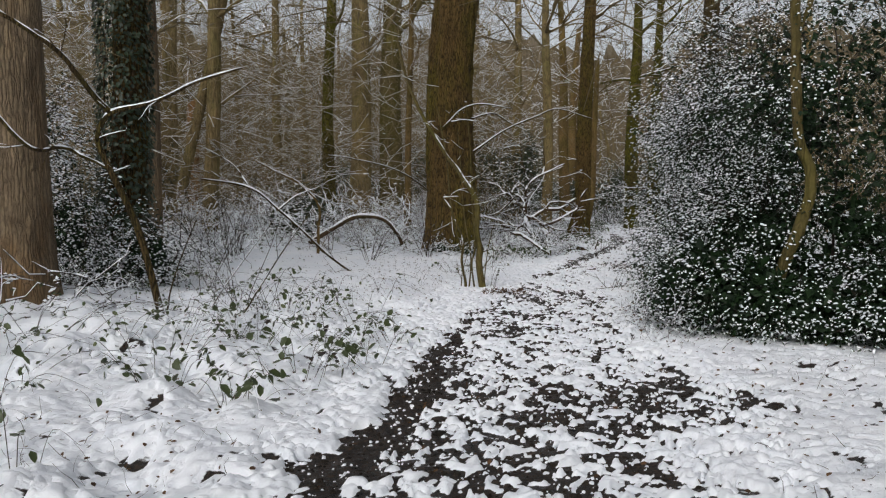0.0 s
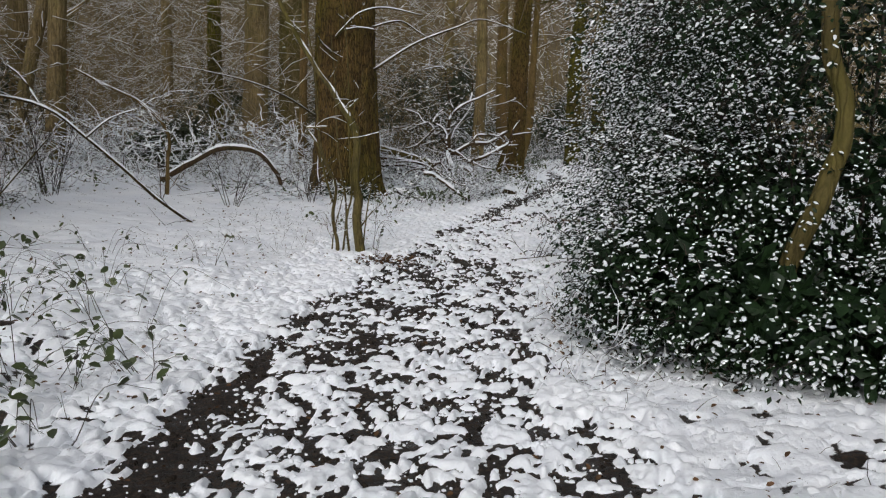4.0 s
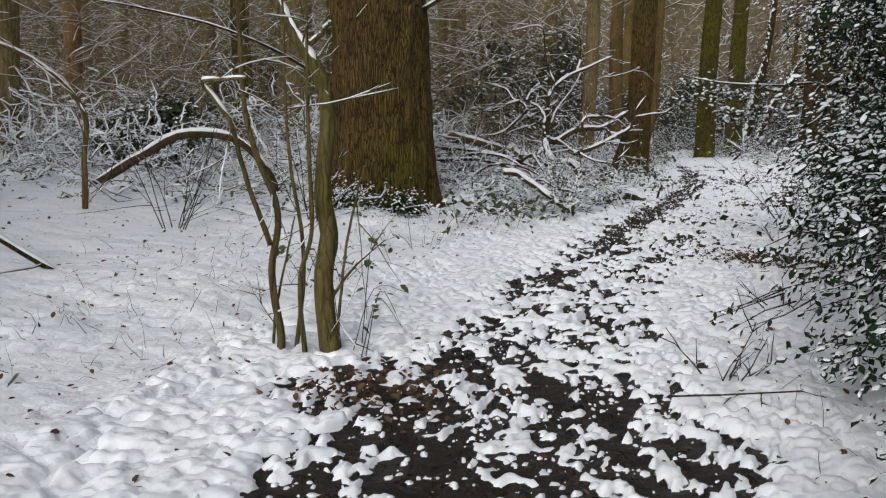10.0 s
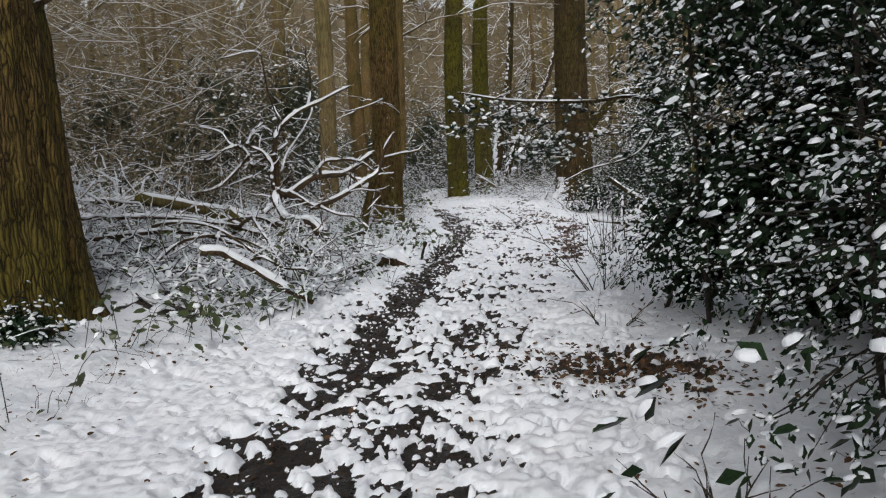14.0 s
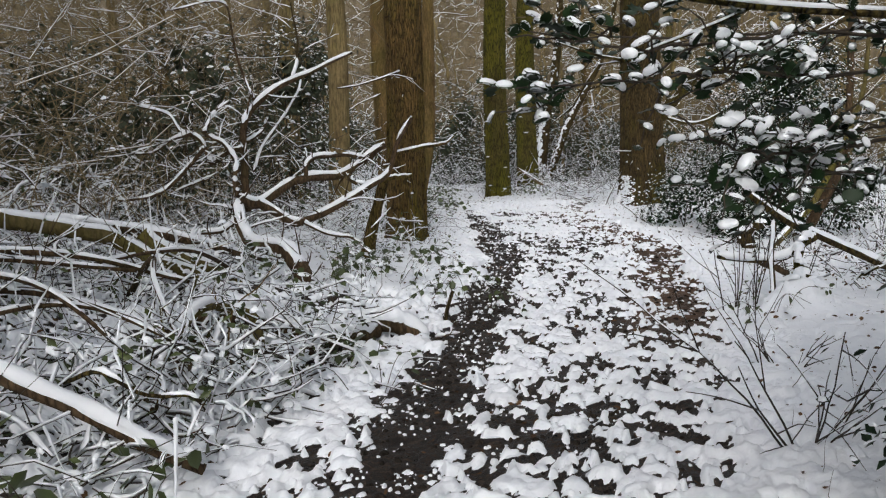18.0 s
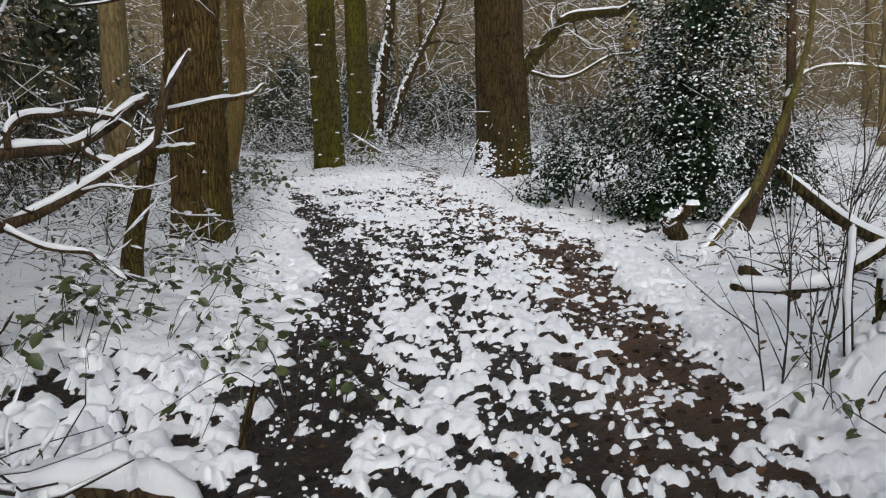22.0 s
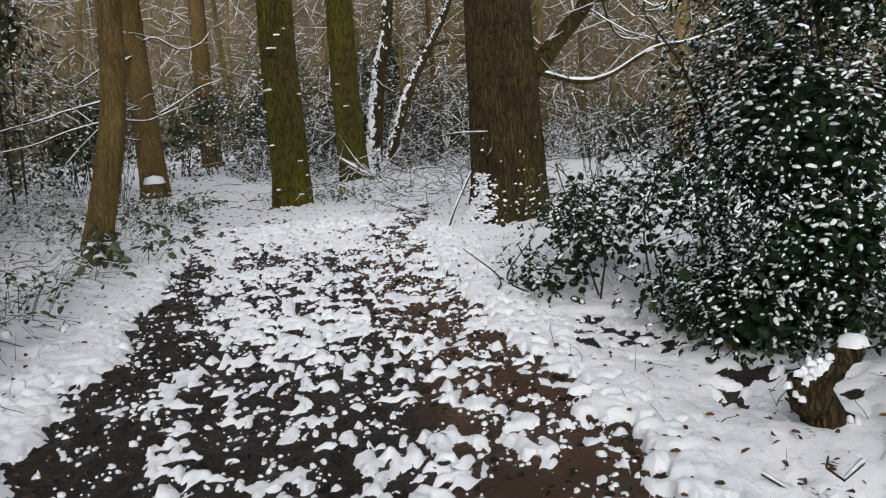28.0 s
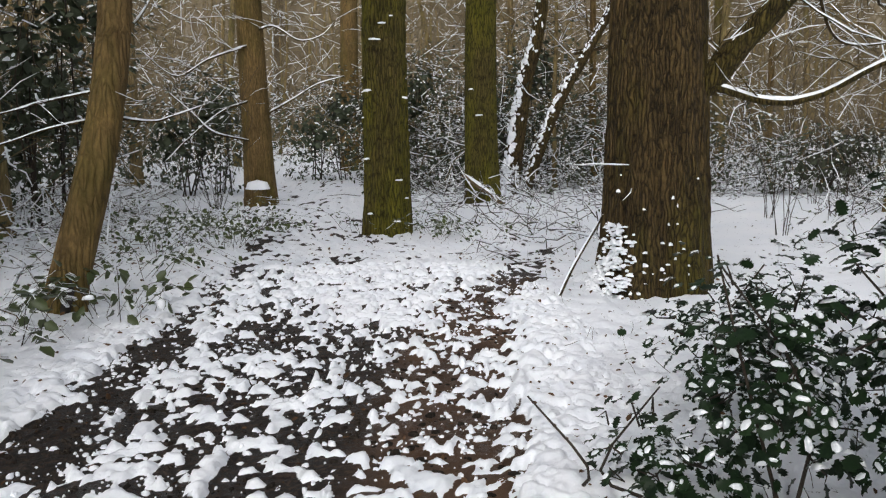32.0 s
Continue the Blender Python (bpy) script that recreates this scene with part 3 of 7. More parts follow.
def surface(x, y):
    """The top of the ground sheet: its height, the depth of snow in it, and how far from the path it is."""
    u = x - path_x(y)
    cover = snow_cover(x, y)
    depth = cover - 0.30 * step(0.98, 0.86, cover) * step(37.5, 35.5, y) - blobs(x, y)
    lump = step(-0.02, 0.16, depth)
    pits = 0.026 * (0.55 * vnoise(x / 0.21, y / 0.21, 41) + 0.45 * vnoise(x / 0.09, y / 0.09, 42) + 0.25 * vnoise(x / 0.045, y / 0.045, 45) - 0.6)
    heaped = brush_heap(x, y)
    relief = lump * (0.014 + 0.04 * np.clip(depth, 0, 0.6) + pits) * (1 + 1.6 * heaped) + (1 - lump) * 0.026 * (vnoise(x / 0.14, y / 0.14, 43) + 0.9 * vnoise(x / 0.06, y / 0.06, 46) - 1.2)
    far = step(4.0, 8.0, np.abs(u))
    relief = relief - 0.16 * np.exp(-(((x - 3.5) / 0.3) ** 2 + ((y - 23.62) / 0.28) ** 2))
    heap = 0.26 * np.exp(-((x - 7.4) ** 2 + (y - 23.85) ** 2) / 0.10) * (0.7 + 0.6 * vnoise(x / 0.15, y / 0.15, 48)) + 0.3 * heaped * step(-1.9, -3.0, u) * vnoise(x / 0.8, y / 0.8, 47) + (0.07 + 0.17 * step(14, 10, y) * step(-1.0, -1.6, u)) * (vnoise(x / 0.4, y / 0.4, 44) - 0.4) * step(1.2, 2.2, np.abs(u))
    return ground_z(x, y) + relief * (1 - far) + far * 0.05 + heap, depth, far


def build_ground():
    steps = [0.0]
    while steps[-1] < 900:
        s = steps[-1]
        steps.append(s + (0.042 if s < 1.4 else 0.042 + 0.036 * (s - 1.4) if s < 6 else 0.18 * (s - 5)))
    u = np.array([-s for s in steps[:0:-1]] + steps)
    ys = [3.0]
    while ys[-1] < 1500:
        s = ys[-1]
        ys.append(s + (0.042 if s < 36 else 0.042 + 0.035 * (s - 36) if s < 60 else 0.12 * (s - 53)))
    lead = [-900, -400, -160, -80, -40, -20, -10, -5, -2.5, -1, 0, 0.5, 1.0, 1.5, 2.0, 2.4, 2.7]
    y = np.array(lead + ys)
    U, Y = np.meshgrid(u, y)
    X = U + path_x(Y)
    Z, depth, far = surface(X, Y)
    geo = Geo()
    nx, ny = len(u), len(y)
    i = (np.arange(ny - 1)[:, None] * nx + np.arange(nx - 1)[None]).reshape(-1)
    geo.add(np.stack([X, Y, Z], -1), np.stack([i, i + 1, i + nx + 1, i + nx], -1))
    ob = part("ground", geo, GROUND)
    a = ob.data.attributes.new("snow", "FLOAT", "POINT")
    a.data.foreach_set("value", np.clip(0.5 + 2.2 * (depth * (1 - far) + 0.6 * far), 0, 1).astype(np.float32).ravel())
    clay = band(U, np.interp(Y, *RIGHT_RUT), 0.25, 0.35) * step(22, 25, Y) * step(37, 34, Y) * (0.3 + 0.7 * vnoise(X / 0.3, Y / 0.3, 51))
    a = ob.data.attributes.new("clay", "FLOAT", "POINT")
    a.data.foreach_set("value", clay.astype(np.float32).ravel())
    return tagged(ob, "snow-covered woodland ground with a trodden muddy path", "ground", kind="structure")


build_ground()


# ---------------------------------------------------------------- makers of trees and shrubs
def grow(start, way, length, radius, level, rng, out, droop=0.0, kinks=0.35, children=4, n=7):
    """A branch and its side branches, as lines with radii."""
    p, d = np.array(start, float), np.array(way, float) / np.linalg.norm(way)
    pts = [p.copy()]
    for i in range(n - 1):
        d = d + kinks * rng.normal(0, 0.35, 3) + np.array([0, 0, -droop])
        d /= np.linalg.norm(d)
        p = p + d * length / (n - 1)
        pts.append(p.copy())
    pts = np.array(pts)
    rad = radius * np.linspace(1, 0.35, n)
    out.append((pts, rad, level))
    if level > 0:
        for _ in range(children):
            k = rng.integers(1, n)
            e = pts[k] - pts[k - 1]
            side = rng.normal(0, 1, 3)
            side[2] = side[2] * 0.6 + 0.15
            e = e / np.linalg.norm(e) + 0.9 * side / np.linalg.norm(side)
            grow(pts[k], e, length * rng.uniform(0.4, 0.7), max(rad[k] * 0.6, 0.004), level - 1, rng, out, droop, kinks, children, max(4, n - 2))
    return out


def stuff(ob):
    ob["kind"] = "stuff"
    return ob


def branch_parts(lines, parent, mat, rng, snow_extra=0.008, keep=0.85, steep=0.8, sides=5):
    """Each branch as a part, with the snow on it under it."""
    o = base_of(parent)
    top = max(level for _p, _r, level in lines)
    limbs = []
    for line in lines:
        if line[2] == top:
            limbs.append([])
        limbs[-1].append(line)
    for group in limbs:
        wood, white = Geo(), Geo()
        for pts, rad, _level in group:
            tube(wood, pts - o, rad, sides if rad[0] > 0.012 else 3)
            snow_on(white, pts - o, rad, rng, snow_extra, keep, steep)
        branch = part("branch", wood, mat, parent)
        if white.n:
            stuff(part("snow", white, SNOW, branch, "fresh white snow lying on the branch"))


def bark_relief(seed, lobes=5, flare=0.5, ridge=0.06, foot=0.10, fine=False):
    def relief(ang, s):
        c, q = np.cos(ang), np.sin(ang)
        low = np.exp(-s / foot)
        r = 1 + flare * low * (0.65 + 0.5 * np.cos(lobes * ang + seed) + 0.25 * np.cos((lobes + 2) * ang + 2 * seed))
        r = r + 0.10 * (vnoise(2 * c + seed, 2 * q + 7 * s, 61) - 0.5)
        if fine:
            wave = vnoise(3 * ang, 22 * s, 65)
            return r + ridge * (vnoise(9 * ang + 1.2 * wave, 30 * s + seed, 62) - 0.5) + 0.5 * ridge * (vnoise(17 * ang + wave, 60 * s, 64) - 0.5)
        return r + ridge * (vnoise(9 * ang, 14 * s + seed, 62) - 0.5)
    return relief


def tree(name, label, x, y, r, h, mat, seed, lean=(0, 0), limbs=5, limb_from=0.45, flare=0.45, ridge=0.07, sides=24, rings=40, nubs=0, bend=None, group="woodland trees", twiggy=2, lobes=5, top=0.45, foot=0.06, kids=4):
    rng = np.random.default_rng(seed)
    z = gz(x, y) - 0.12
    t = thing(name, label, "tree", x, y, z, group)
    ctrl = [(0, 0, 0)] + [(lean[0] * s + 0.12 * rng.normal() * r * 2, lean[1] * s + 0.12 * rng.normal() * r * 2, h * s) for s in (0.33, 0.66, 1.0)]
    if bend:
        ctrl = bend
    pts = smooth_line(ctrl, rings)
    if not bend:
        k = np.linspace(0, 1, rings) ** 1.6
        pts = np.stack([np.interp(k, np.linspace(0, 1, rings), pts[:, j]) for j in range(3)], -1)
    rad = r * np.interp(pts[:, 2] / pts[-1, 2], [0, 0.5, 1], [1, 0.82, top])
    trunk = Geo()
    relief = bark_relief(seed, lobes, flare, ridge, foot, sides > 100)
    tube(trunk, pts, rad, sides, lambda a, s: relief(a, (pts[:, 2] / pts[-1, 2])[:, None]))
    part("trunk", trunk, mat, t)
    lines = []
    for _ in range(limbs):
        s = rng.uniform(limb_from, 1)
        i = int(np.clip(np.searchsorted(pts[:, 2] / pts[-1, 2], s), 1, rings - 1))
        a = rng.uniform(0, 2 * np.pi)
        grow(pts[i] + base_of(t), (np.cos(a), np.sin(a), rng.uniform(0.2, 1.0)), h * rng.uniform(0.2, 0.4), r * rng.uniform(0.16, 0.34), twiggy, rng, lines, 0.01, children=kids)
    if lines:
        branch_parts(lines, t, mat, rng, 0.012)
    white, knots = Geo(), Geo()
    for _ in range(nubs):
        s = rng.uniform(0.25, 3.4)
        a = rng.uniform(0, 2 * np.pi)
        i = int(np.clip(np.searchsorted(pts[:, 2], s), 1, rings - 1))
        w = r * rng.uniform(0.16, 0.5)
        out = np.array([np.cos(a), np.sin(a), 0])
        p = pts[i] + rad[i] * 0.93 * out
        snow_caps(knots, [p], [out + np.array([0, 0, 0.2])], [(-np.sin(a), np.cos(a), 0.3)], 1.5 * w, w, 0.5 * w)
        snow_caps(white, [p + out * 0.22 * w + np.array([0, 0, 0.32 * w])], [out * 0.35 + np.array([0, 0, 1.0])], [(-np.sin(a), np.cos(a), 0.1)], 1.1 * w, 0.5 * w, 0.16 * w)
    if nubs:
        stuff(part("burr", knots, mat, t, "knobbly burrs"))
        stuff(part("snow", white, SNOW, t, "small cushions of snow on the burrs"))
    return t


def holly(name, label, centres, n, seed, leaf=0.055, snowy=0.4, twig_n=300, floor_gap=0.12, group="holly bushes", snow_size=1.0, shell=0.72, feet_n=9, cull=0.0, pieces=0, spiny=False, shaded_sparse=None, far=False):
    """A holly bush made of overlapping rounded masses (x, y, z, rx, ry, rz)."""
    rng = np.random.default_rng(seed)
    x0, y0 = centres[0][0], centres[0][1]
    t = thing(name, label, "bush", x0, y0, gz(x0, y0), group)
    o = base_of(t)
    c = np.array(centres, float)
    vol = (c[:, 3] * c[:, 4] + c[:, 4] * c[:, 5] + c[:, 3] * c[:, 5])
    which = rng.choice(len(c), n, p=vol / vol.sum())
    d = rng.normal(0, 1, (n, 3))
    d /= np.linalg.norm(d, axis=1)[:, None]
    # sprays: leaves gather round a spray's tip
    spray = np.floor(d * 4.5 + rng.random(3))
    lump = hash2(spray[:, 0] + 3 * which, spray[:, 1] + 7 * spray[:, 2], seed)
    rr = (0.56 + 0.5 * lump + 0.08 * step(0.8, 0.95, lump)) * (1 - (1 - shell) * rng.random(n) ** 1.7)
    p = c[which, :3] + d * rr[:, None] * c[which, 3:]
    inside = np.zeros(n, bool)
    for k in range(len(c)):
        q = (p - c[k, :3]) / c[k, 3:]
        inside |= ((q ** 2).sum(1) < 0.45) & (which != k)
    p = p + rng.normal(0, 0.025, (n, 3))
    inside |= ((d[:, 0] > 0.3) | (d[:, 1] > 0.6)) & (rng.random(n) < cull)
    ok = (~inside) & (p[:, 2] > ground_z(p[:, 0], p[:, 1]) + floor_gap * (0.3 + rng.random(n)))
    p, d, which, m = p[ok], d[ok], which[ok], int(ok.sum())
    normal = np.array([0, 0, 1.0]) * 0.9 + d * 0.75 + rng.normal(0, 0.45, (m, 3))
    along = d * 0.45 + rng.normal(0, 0.75, (m, 3)) + np.array([0, 0, -0.2])
    size = leaf * rng.uniform(0.7, 1.25, m)
    g = Geo()
    few = np.arange(m) < pieces
    if pieces:
        leaf_pieces(t, p[few] - o, normal[few], along[few], size[few], 0.62 if not spiny else 0.85, HOLLY, SPINY if spiny else None)
    plain = ~few & (np.arange(m) % 5 < 3) & (not spiny)
    full = ~few & ~plain
    leaves(g, p[full] - o, normal[full], along[full], size[full], 0.62 if not spiny else 0.85, SPINY if spiny else PLAIN if far else None)
    leaves(g, p[plain] - o, normal[plain], along[plain], size[plain], 0.75, PLAIN)
    if cull:
        k = len(c) * 380
        w = rng.integers(0, len(c), k)
        e = rng.normal(0, 1, (k, 3))
        e[:, 0] = 0.4 + np.abs(e[:, 0])
        e /= np.linalg.norm(e, axis=1)[:, None]
        q = c[w, :3] + e * c[w, 3:] * rng.uniform(0.5, 0.85, (k, 1))
        q = q[q[:, 2] > ground_z(q[:, 0], q[:, 1]) + 0.1]
        leaves(g, q - o, rng.normal(0, 1, (len(q), 3)), rng.normal(0, 1, (len(q), 3)), 3.2 * leaf, 0.8, PLAIN)
    if not spiny:
        k = len(c) * (160 if far else 420)
        w = rng.integers(0, len(c), k)
        e = rng.normal(0, 1, (k, 3))
        e /= np.linalg.norm(e, axis=1)[:, None]
        q = c[w, :3] + e * c[w, 3:] * rng.uniform(0.15, 0.46, (k, 1))
        q[:, 2] = np.maximum(q[:, 2], ground_z(q[:, 0], q[:, 1]) + 0.1)
        leaves(g, q - o, e + rng.normal(0, 0.3, (k, 3)), rng.normal(0, 1, (k, 3)), leaf * 1.7, 0.8, PLAIN)
    stuff(part("foliage", g, EVERGREEN_MIST if far else HOLLY, t, "glossy dark green holly leaves"))
    bare = vnoise(p[:, 0] / 0.35 + p[:, 1] / 0.4, p[:, 2] / 0.3, seed)
    cell = np.floor(p / 0.13 + 0.5 * rng.random((m, 3)))
    laden = hash2(cell[:, 0] * 3.1 + cell[:, 2] * 11.3, cell[:, 1] * 7.7, seed + 1)
    s = (rng.random(m) < snowy * (0.15 + 2.1 * step(0.32, 0.6, 0.45 * laden + 0.55 * bare)) * (0.85 + 0.3 * d[:, 2])) & (d[:, 2] > -0.85)
    # snow is sparser on this side; leaving off more stands in for deep shade
    if shaded_sparse:
        s |= (rng.random(m) < 0.08) & (p[:, 2] < 0.75) & (d[:, 2] > -0.6)
        s &= rng.random(m) < 1 - 0.9 * step(0.55, 1.0, p[:, 2]) * step(*shaded_sparse, p[:, 0] + 0.5 * (vnoise(p[:, 1] / 0.5, p[:, 2] / 0.4, 6) - 0.5))
    nn, aa, bb = axes_of(normal[s] * 0.8 + np.array([0, 0, 0.6]), along[s])
    w = Geo()
    k = int(s.sum())
    big = np.minimum(size[s] * snow_size * (0.5 + 0.55 * rng.random(k) ** 1.4), 0.055 if not far else 0.2)
    snow_caps(w, p[s] - o + aa * size[s][:, None] * 0.5 + nn * 0.003, nn, aa, big * rng.uniform(0.85, 1.2, k), big * rng.uniform(0.38, 0.62, k), big * rng.uniform(0.16, 0.32, k), simple=far)
    stuff(part("snow", w, SNOW, t, "fresh snow on the leaves"))
    if twig_n:
        tw = Geo()
        i = rng.integers(0, m, twig_n)
        back = c[which[i], :3]
        start = p[i] + (back - p[i]) * rng.uniform(0.15, 0.4, (twig_n, 1))
        twigs(tw, start - o, p[i] - o, 0.006, 0.002, rng.normal(0, 0.03, (twig_n, 3)))
        feet = np.array([[c[j % len(c), 0] + rng.normal(0, 0.15), c[j % len(c), 1] + rng.normal(0, 0.15)] for j in range(feet_n)])
        for j, (fx, fy) in enumerate(feet):
            e = c[j % len(c)]
            tube(tw, smooth_line([(fx, fy, gz(fx, fy)), (fx + rng.normal(0, 0.15), fy + rng.normal(0, 0.15), e[2]), (fx + rng.normal(0, 0.4), fy + rng.normal(0, 0.4), e[2] + 0.8 * e[5])], 7) - o, np.linspace(0.009 if spiny else 0.02, 0.004, 7), 5)
        stuff(part("tangle", tw, TWIG, t, "thin dark stems"))
    return t


def bramble(name, label, x, y, radius, n_leaf, n_stem, seed, height=0.5, leaf=0.06, snowy=0.25, mat=None, group="bramble clumps"):
    rng = np.random.default_rng(seed)
    t = thing(name, label, "bramble", x, y, gz(x, y), group)
    o = base_of(t)
    stems, lf, white = Geo(), Geo(), Geo()
    at = []
    for _ in range(n_stem):
        a, q = rng.uniform(0, 2 * np.pi), radius * rng.random() ** 0.7 * 0.6
        px, py = x + q * np.cos(a), y + q * np.sin(a)
        b = a + rng.normal(0, 0.8)
        reach = radius * rng.uniform(0.7, 1.6)
        top = height * rng.uniform(0.5, 1.1)
        line = smooth_line([(px, py, gz(px, py)), (px + 0.4 * reach * np.cos(b), py + 0.4 * reach * np.sin(b), gz(px, py) + top), (px + reach * np.cos(b), py + reach * np.sin(b), gz(px, py) + top * rng.uniform(0.4, 1.0))], 9)
        tube(stems, line - o, np.linspace(0.0032, 0.0014, 9), 4)
        snow_on(white, line - o, np.full(9, 0.003), rng, 0.005, 0.4)
        at.extend(line[2:])
    at = np.array(at)
    p = at[rng.integers(0, len(at), n_leaf)] + rng.normal(0, 0.03, (n_leaf, 3))
    p[:, 2] = np.maximum(p[:, 2], ground_z(p[:, 0], p[:, 1]) + 0.06)
    nn = rng.normal(0, 0.5, (n_leaf, 3)) + np.array([0, 0, 0.8])
    aa = rng.normal(0, 0.8, (n_leaf, 3)) + np.array([0, 0, -0.9])
    size = leaf * rng.uniform(0.6, 1.3, n_leaf)
    if leaf >= 0.075:
        leaf_pieces(t, p - o, nn, aa, size, 0.75, mat or BRAMBLE)
    else:
        leaves(lf, p - o, nn, aa, size, 0.75)
    s = rng.random(n_leaf) < snowy
    n1, a1, b1 = axes_of(nn[s], aa[s])
    snow_caps(white, p[s] - o + a1 * size[s][:, None] * 0.5, n1, a1, size[s] * 0.9, size[s] * 0.7, size[s] * 0.22)
    stuff(part("tangle", stems, TWIG, t, "thin arching stems"))
    if lf.n:
        stuff(part("foliage", lf, mat or BRAMBLE, t))
    if white.n:
        stuff(part("snow", white, SNOW, t, "snow resting on the leaves"))
    return t


def limb(name, label, control, r0, r1, mat, seed, n=18, sides=8, snow=0.012, keep=0.95, side_twigs=0, category="branch", group="", ridge=0.1, twig_len=0.4, steep=0.85, lines=(), plaster=0.0):
    """A bare branch or log along a few control points, with snow on top; lines: side branches (control, r0, r1)."""
    rng = np.random.default_rng(seed)
    c = np.array(control, float)
    t = thing(name, label, category, *c[0], group)
    o = base_of(t)
    white, thin = Geo(), Geo()
    for ctrl, a, b in [(control, r0, r1), *lines]:
        m = n if len(ctrl) > 2 else max(6, n // 2)
        shake = np.pad(rng.normal(0, 0.22 * min(a, b) + 0.001, (m, 3)), ((1, 1), (0, 0)), mode="edge")
        pts = smooth_line(ctrl, m) + (shake[:-2] + 2 * shake[1:-1] + shake[2:]) / 4
        rad = np.linspace(a, b, m) * (1 + rng.normal(0, 0.03, m))
        wood = Geo()
        tube(wood, pts - o, rad, sides, (lambda ang, s: 1 + ridge * (vnoise(3 * ang, 20 * s + seed, 63) - 0.5)))
        part("stem" if ctrl is control else "arm", wood, mat, t)
        if plaster:
            tube(white, pts - o + np.array([-0.5, -0.45, 0.35]) * rad[:, None], rad * plaster * rng.uniform(0.7, 1.15, m), 9)
        snow_on(white, pts - o, rad, rng, snow, keep, steep)
        for _ in range(side_twigs if ctrl is control else side_twigs // 3):
            k = rng.integers(1, m)
            out = grow(pts[k], rng.normal(0, 1, 3) + np.array([0, 0, 0.5]), twig_len * rng.uniform(0.4, 1.2), min(0.011, max(0.0035, rad[k] * 0.3)), 1, rng, [], children=2, n=6)
            for q, rr, _l in out:
                tube(thin, q - o, rr, 4)
                snow_on(white, q - o, rr, rng, snow * 0.7, 0.8, 0.75)
    if thin.n:
        stuff(part("tangle", thin, mat, t))
    if white.n:
        stuff(part("snow", white, SNOW, t, "fresh snow along the top"))
    return t


# ---------------------------------------------------------------- large trees
tree("old_oak", "massive old oak with furrowed brown bark and green algae", 0.56, 20.75, 0.60, 13, BARK_OAK, 4, (0.2, 0.1), 7, 0.5, 0.24, 0.11, 170, 170, lobes=6, twiggy=2, foot=0.035)
tree("beech_tree", "broad pale brown tree trunk with peeling orange bark", -4.72, 10.35, 0.41, 12, BARK_PALE, 7, (-0.3, 0.2), 5, 0.5, 0.30, 0.07, 104, 100, foot=0.03)
tree("oak_tree", "tall dark oak beside the path, snow at its foot", 11.16, 35.45, 0.46, 13, BARK_DARK, 12, (0.1, 0.3), 5, 0.5, 0.32, 0.11, 140, 150, foot=0.04)
tree("mossy_tree", "upright tree trunk green with moss, snow on its knots", 9.08, 39.8, 0.31, 12, BARK_GREEN, 15, (0.25, 0.1), 5, 0.5, 0.15, 0.12, 110, 110, nubs=30, foot=0.03)
tree("mossy_tree", "upright tree trunk green with moss, snow on its knots", 11.35, 44.75, 0.33, 12, BARK_GREEN, 16, (0.1, 0.1), 5, 0.5, 0.15, 0.06, 28, 40, nubs=8)
tree("grey_oak", "furrowed greyish trunk standing behind a leaning snag", 5.2, 30.1, 0.275, 12, BARK_OAK, 18, (0.3, 0.2), 5, 0.45, 0.35, 0.14, 110, 110, foot=0.03)
tree("young_beech", "smooth orange-brown tree with a cut stump at its foot", 7.05, 46.0, 0.29, 12, BARK_SMOOTH, 20, (-0.4, 0.0), 5, 0.4, 0.3, 0.04, 28, 40, nubs=8)
tree("distant_tree", "straight brown trunk far along the path", 9.5, 60.0, 0.36, 13, BARK_SMOOTH, 22, (0.3, 0), 5, 0.4, 0.3, 0.05, 16, 24)
tree("ivy_tree", "dark trunk wrapped in ivy", -4.75, 14.0, 0.30, 12, BARK_DARK, 24, (0.1, 0.1), 4, 0.5, 0.3, 0.06, 24, 40)
tree("orange_tree", "slim trunk with orange-brown bark", -5.3, 17.0, 0.19, 11, BARK_PALE, 25, (0.05, 0), 4, 0.5, 0.3, 0.04, 20, 30)
tree("mossy_tree", "slim green-brown trunk among brambles", -3.15, 28.2, 0.20, 12, BARK_GREEN, 26, (0.05, 0), 5, 0.4, 0.3, 0.05, 20, 30, nubs=6)
tree("ivied_tree", "brown trunk with ledges of snow on old ivy", -2.3, 28.6, 0.36, 12, BARK_HAZED, 27, (0, 0), 5, 0.45, 0.3, 0.08, 24, 40, nubs=26)
tree("mossy_tree", "thick green-brown trunk among brambles", -1.2, 29.2, 0.40, 12, BARK_OLIVE, 28, (0.05, 0), 5, 0.45, 0.3, 0.08, 28, 40, nubs=12)
tree("slim_tree", "slim brown trunk in the thicket", -6.05, 35.0, 0.20, 12, BARK_HAZED, 29, (0, 0), 5, 0.4, 0.3, 0.05, 14, 24)
tree("slim_tree", "slim brown trunk in the thicket", 4.66, 35.5, 0.22, 12, BARK_HAZED, 30, (0, 0), 5, 0.4, 0.3, 0.05, 14, 24)
tree("slim_tree", "slim brown trunk in the thicket", 3.9, 40.0, 0.24, 12, BARK_HAZED, 31, (0, 0), 5, 0.4, 0.3, 0.05, 14, 24)
tree("slim_tree", "slim brown trunk in the thicket", -6.0, 24.0, 0.22, 11, BARK_HAZED, 32, (0.4, 0), 5, 0.4, 0.3, 0.05, 16, 24)
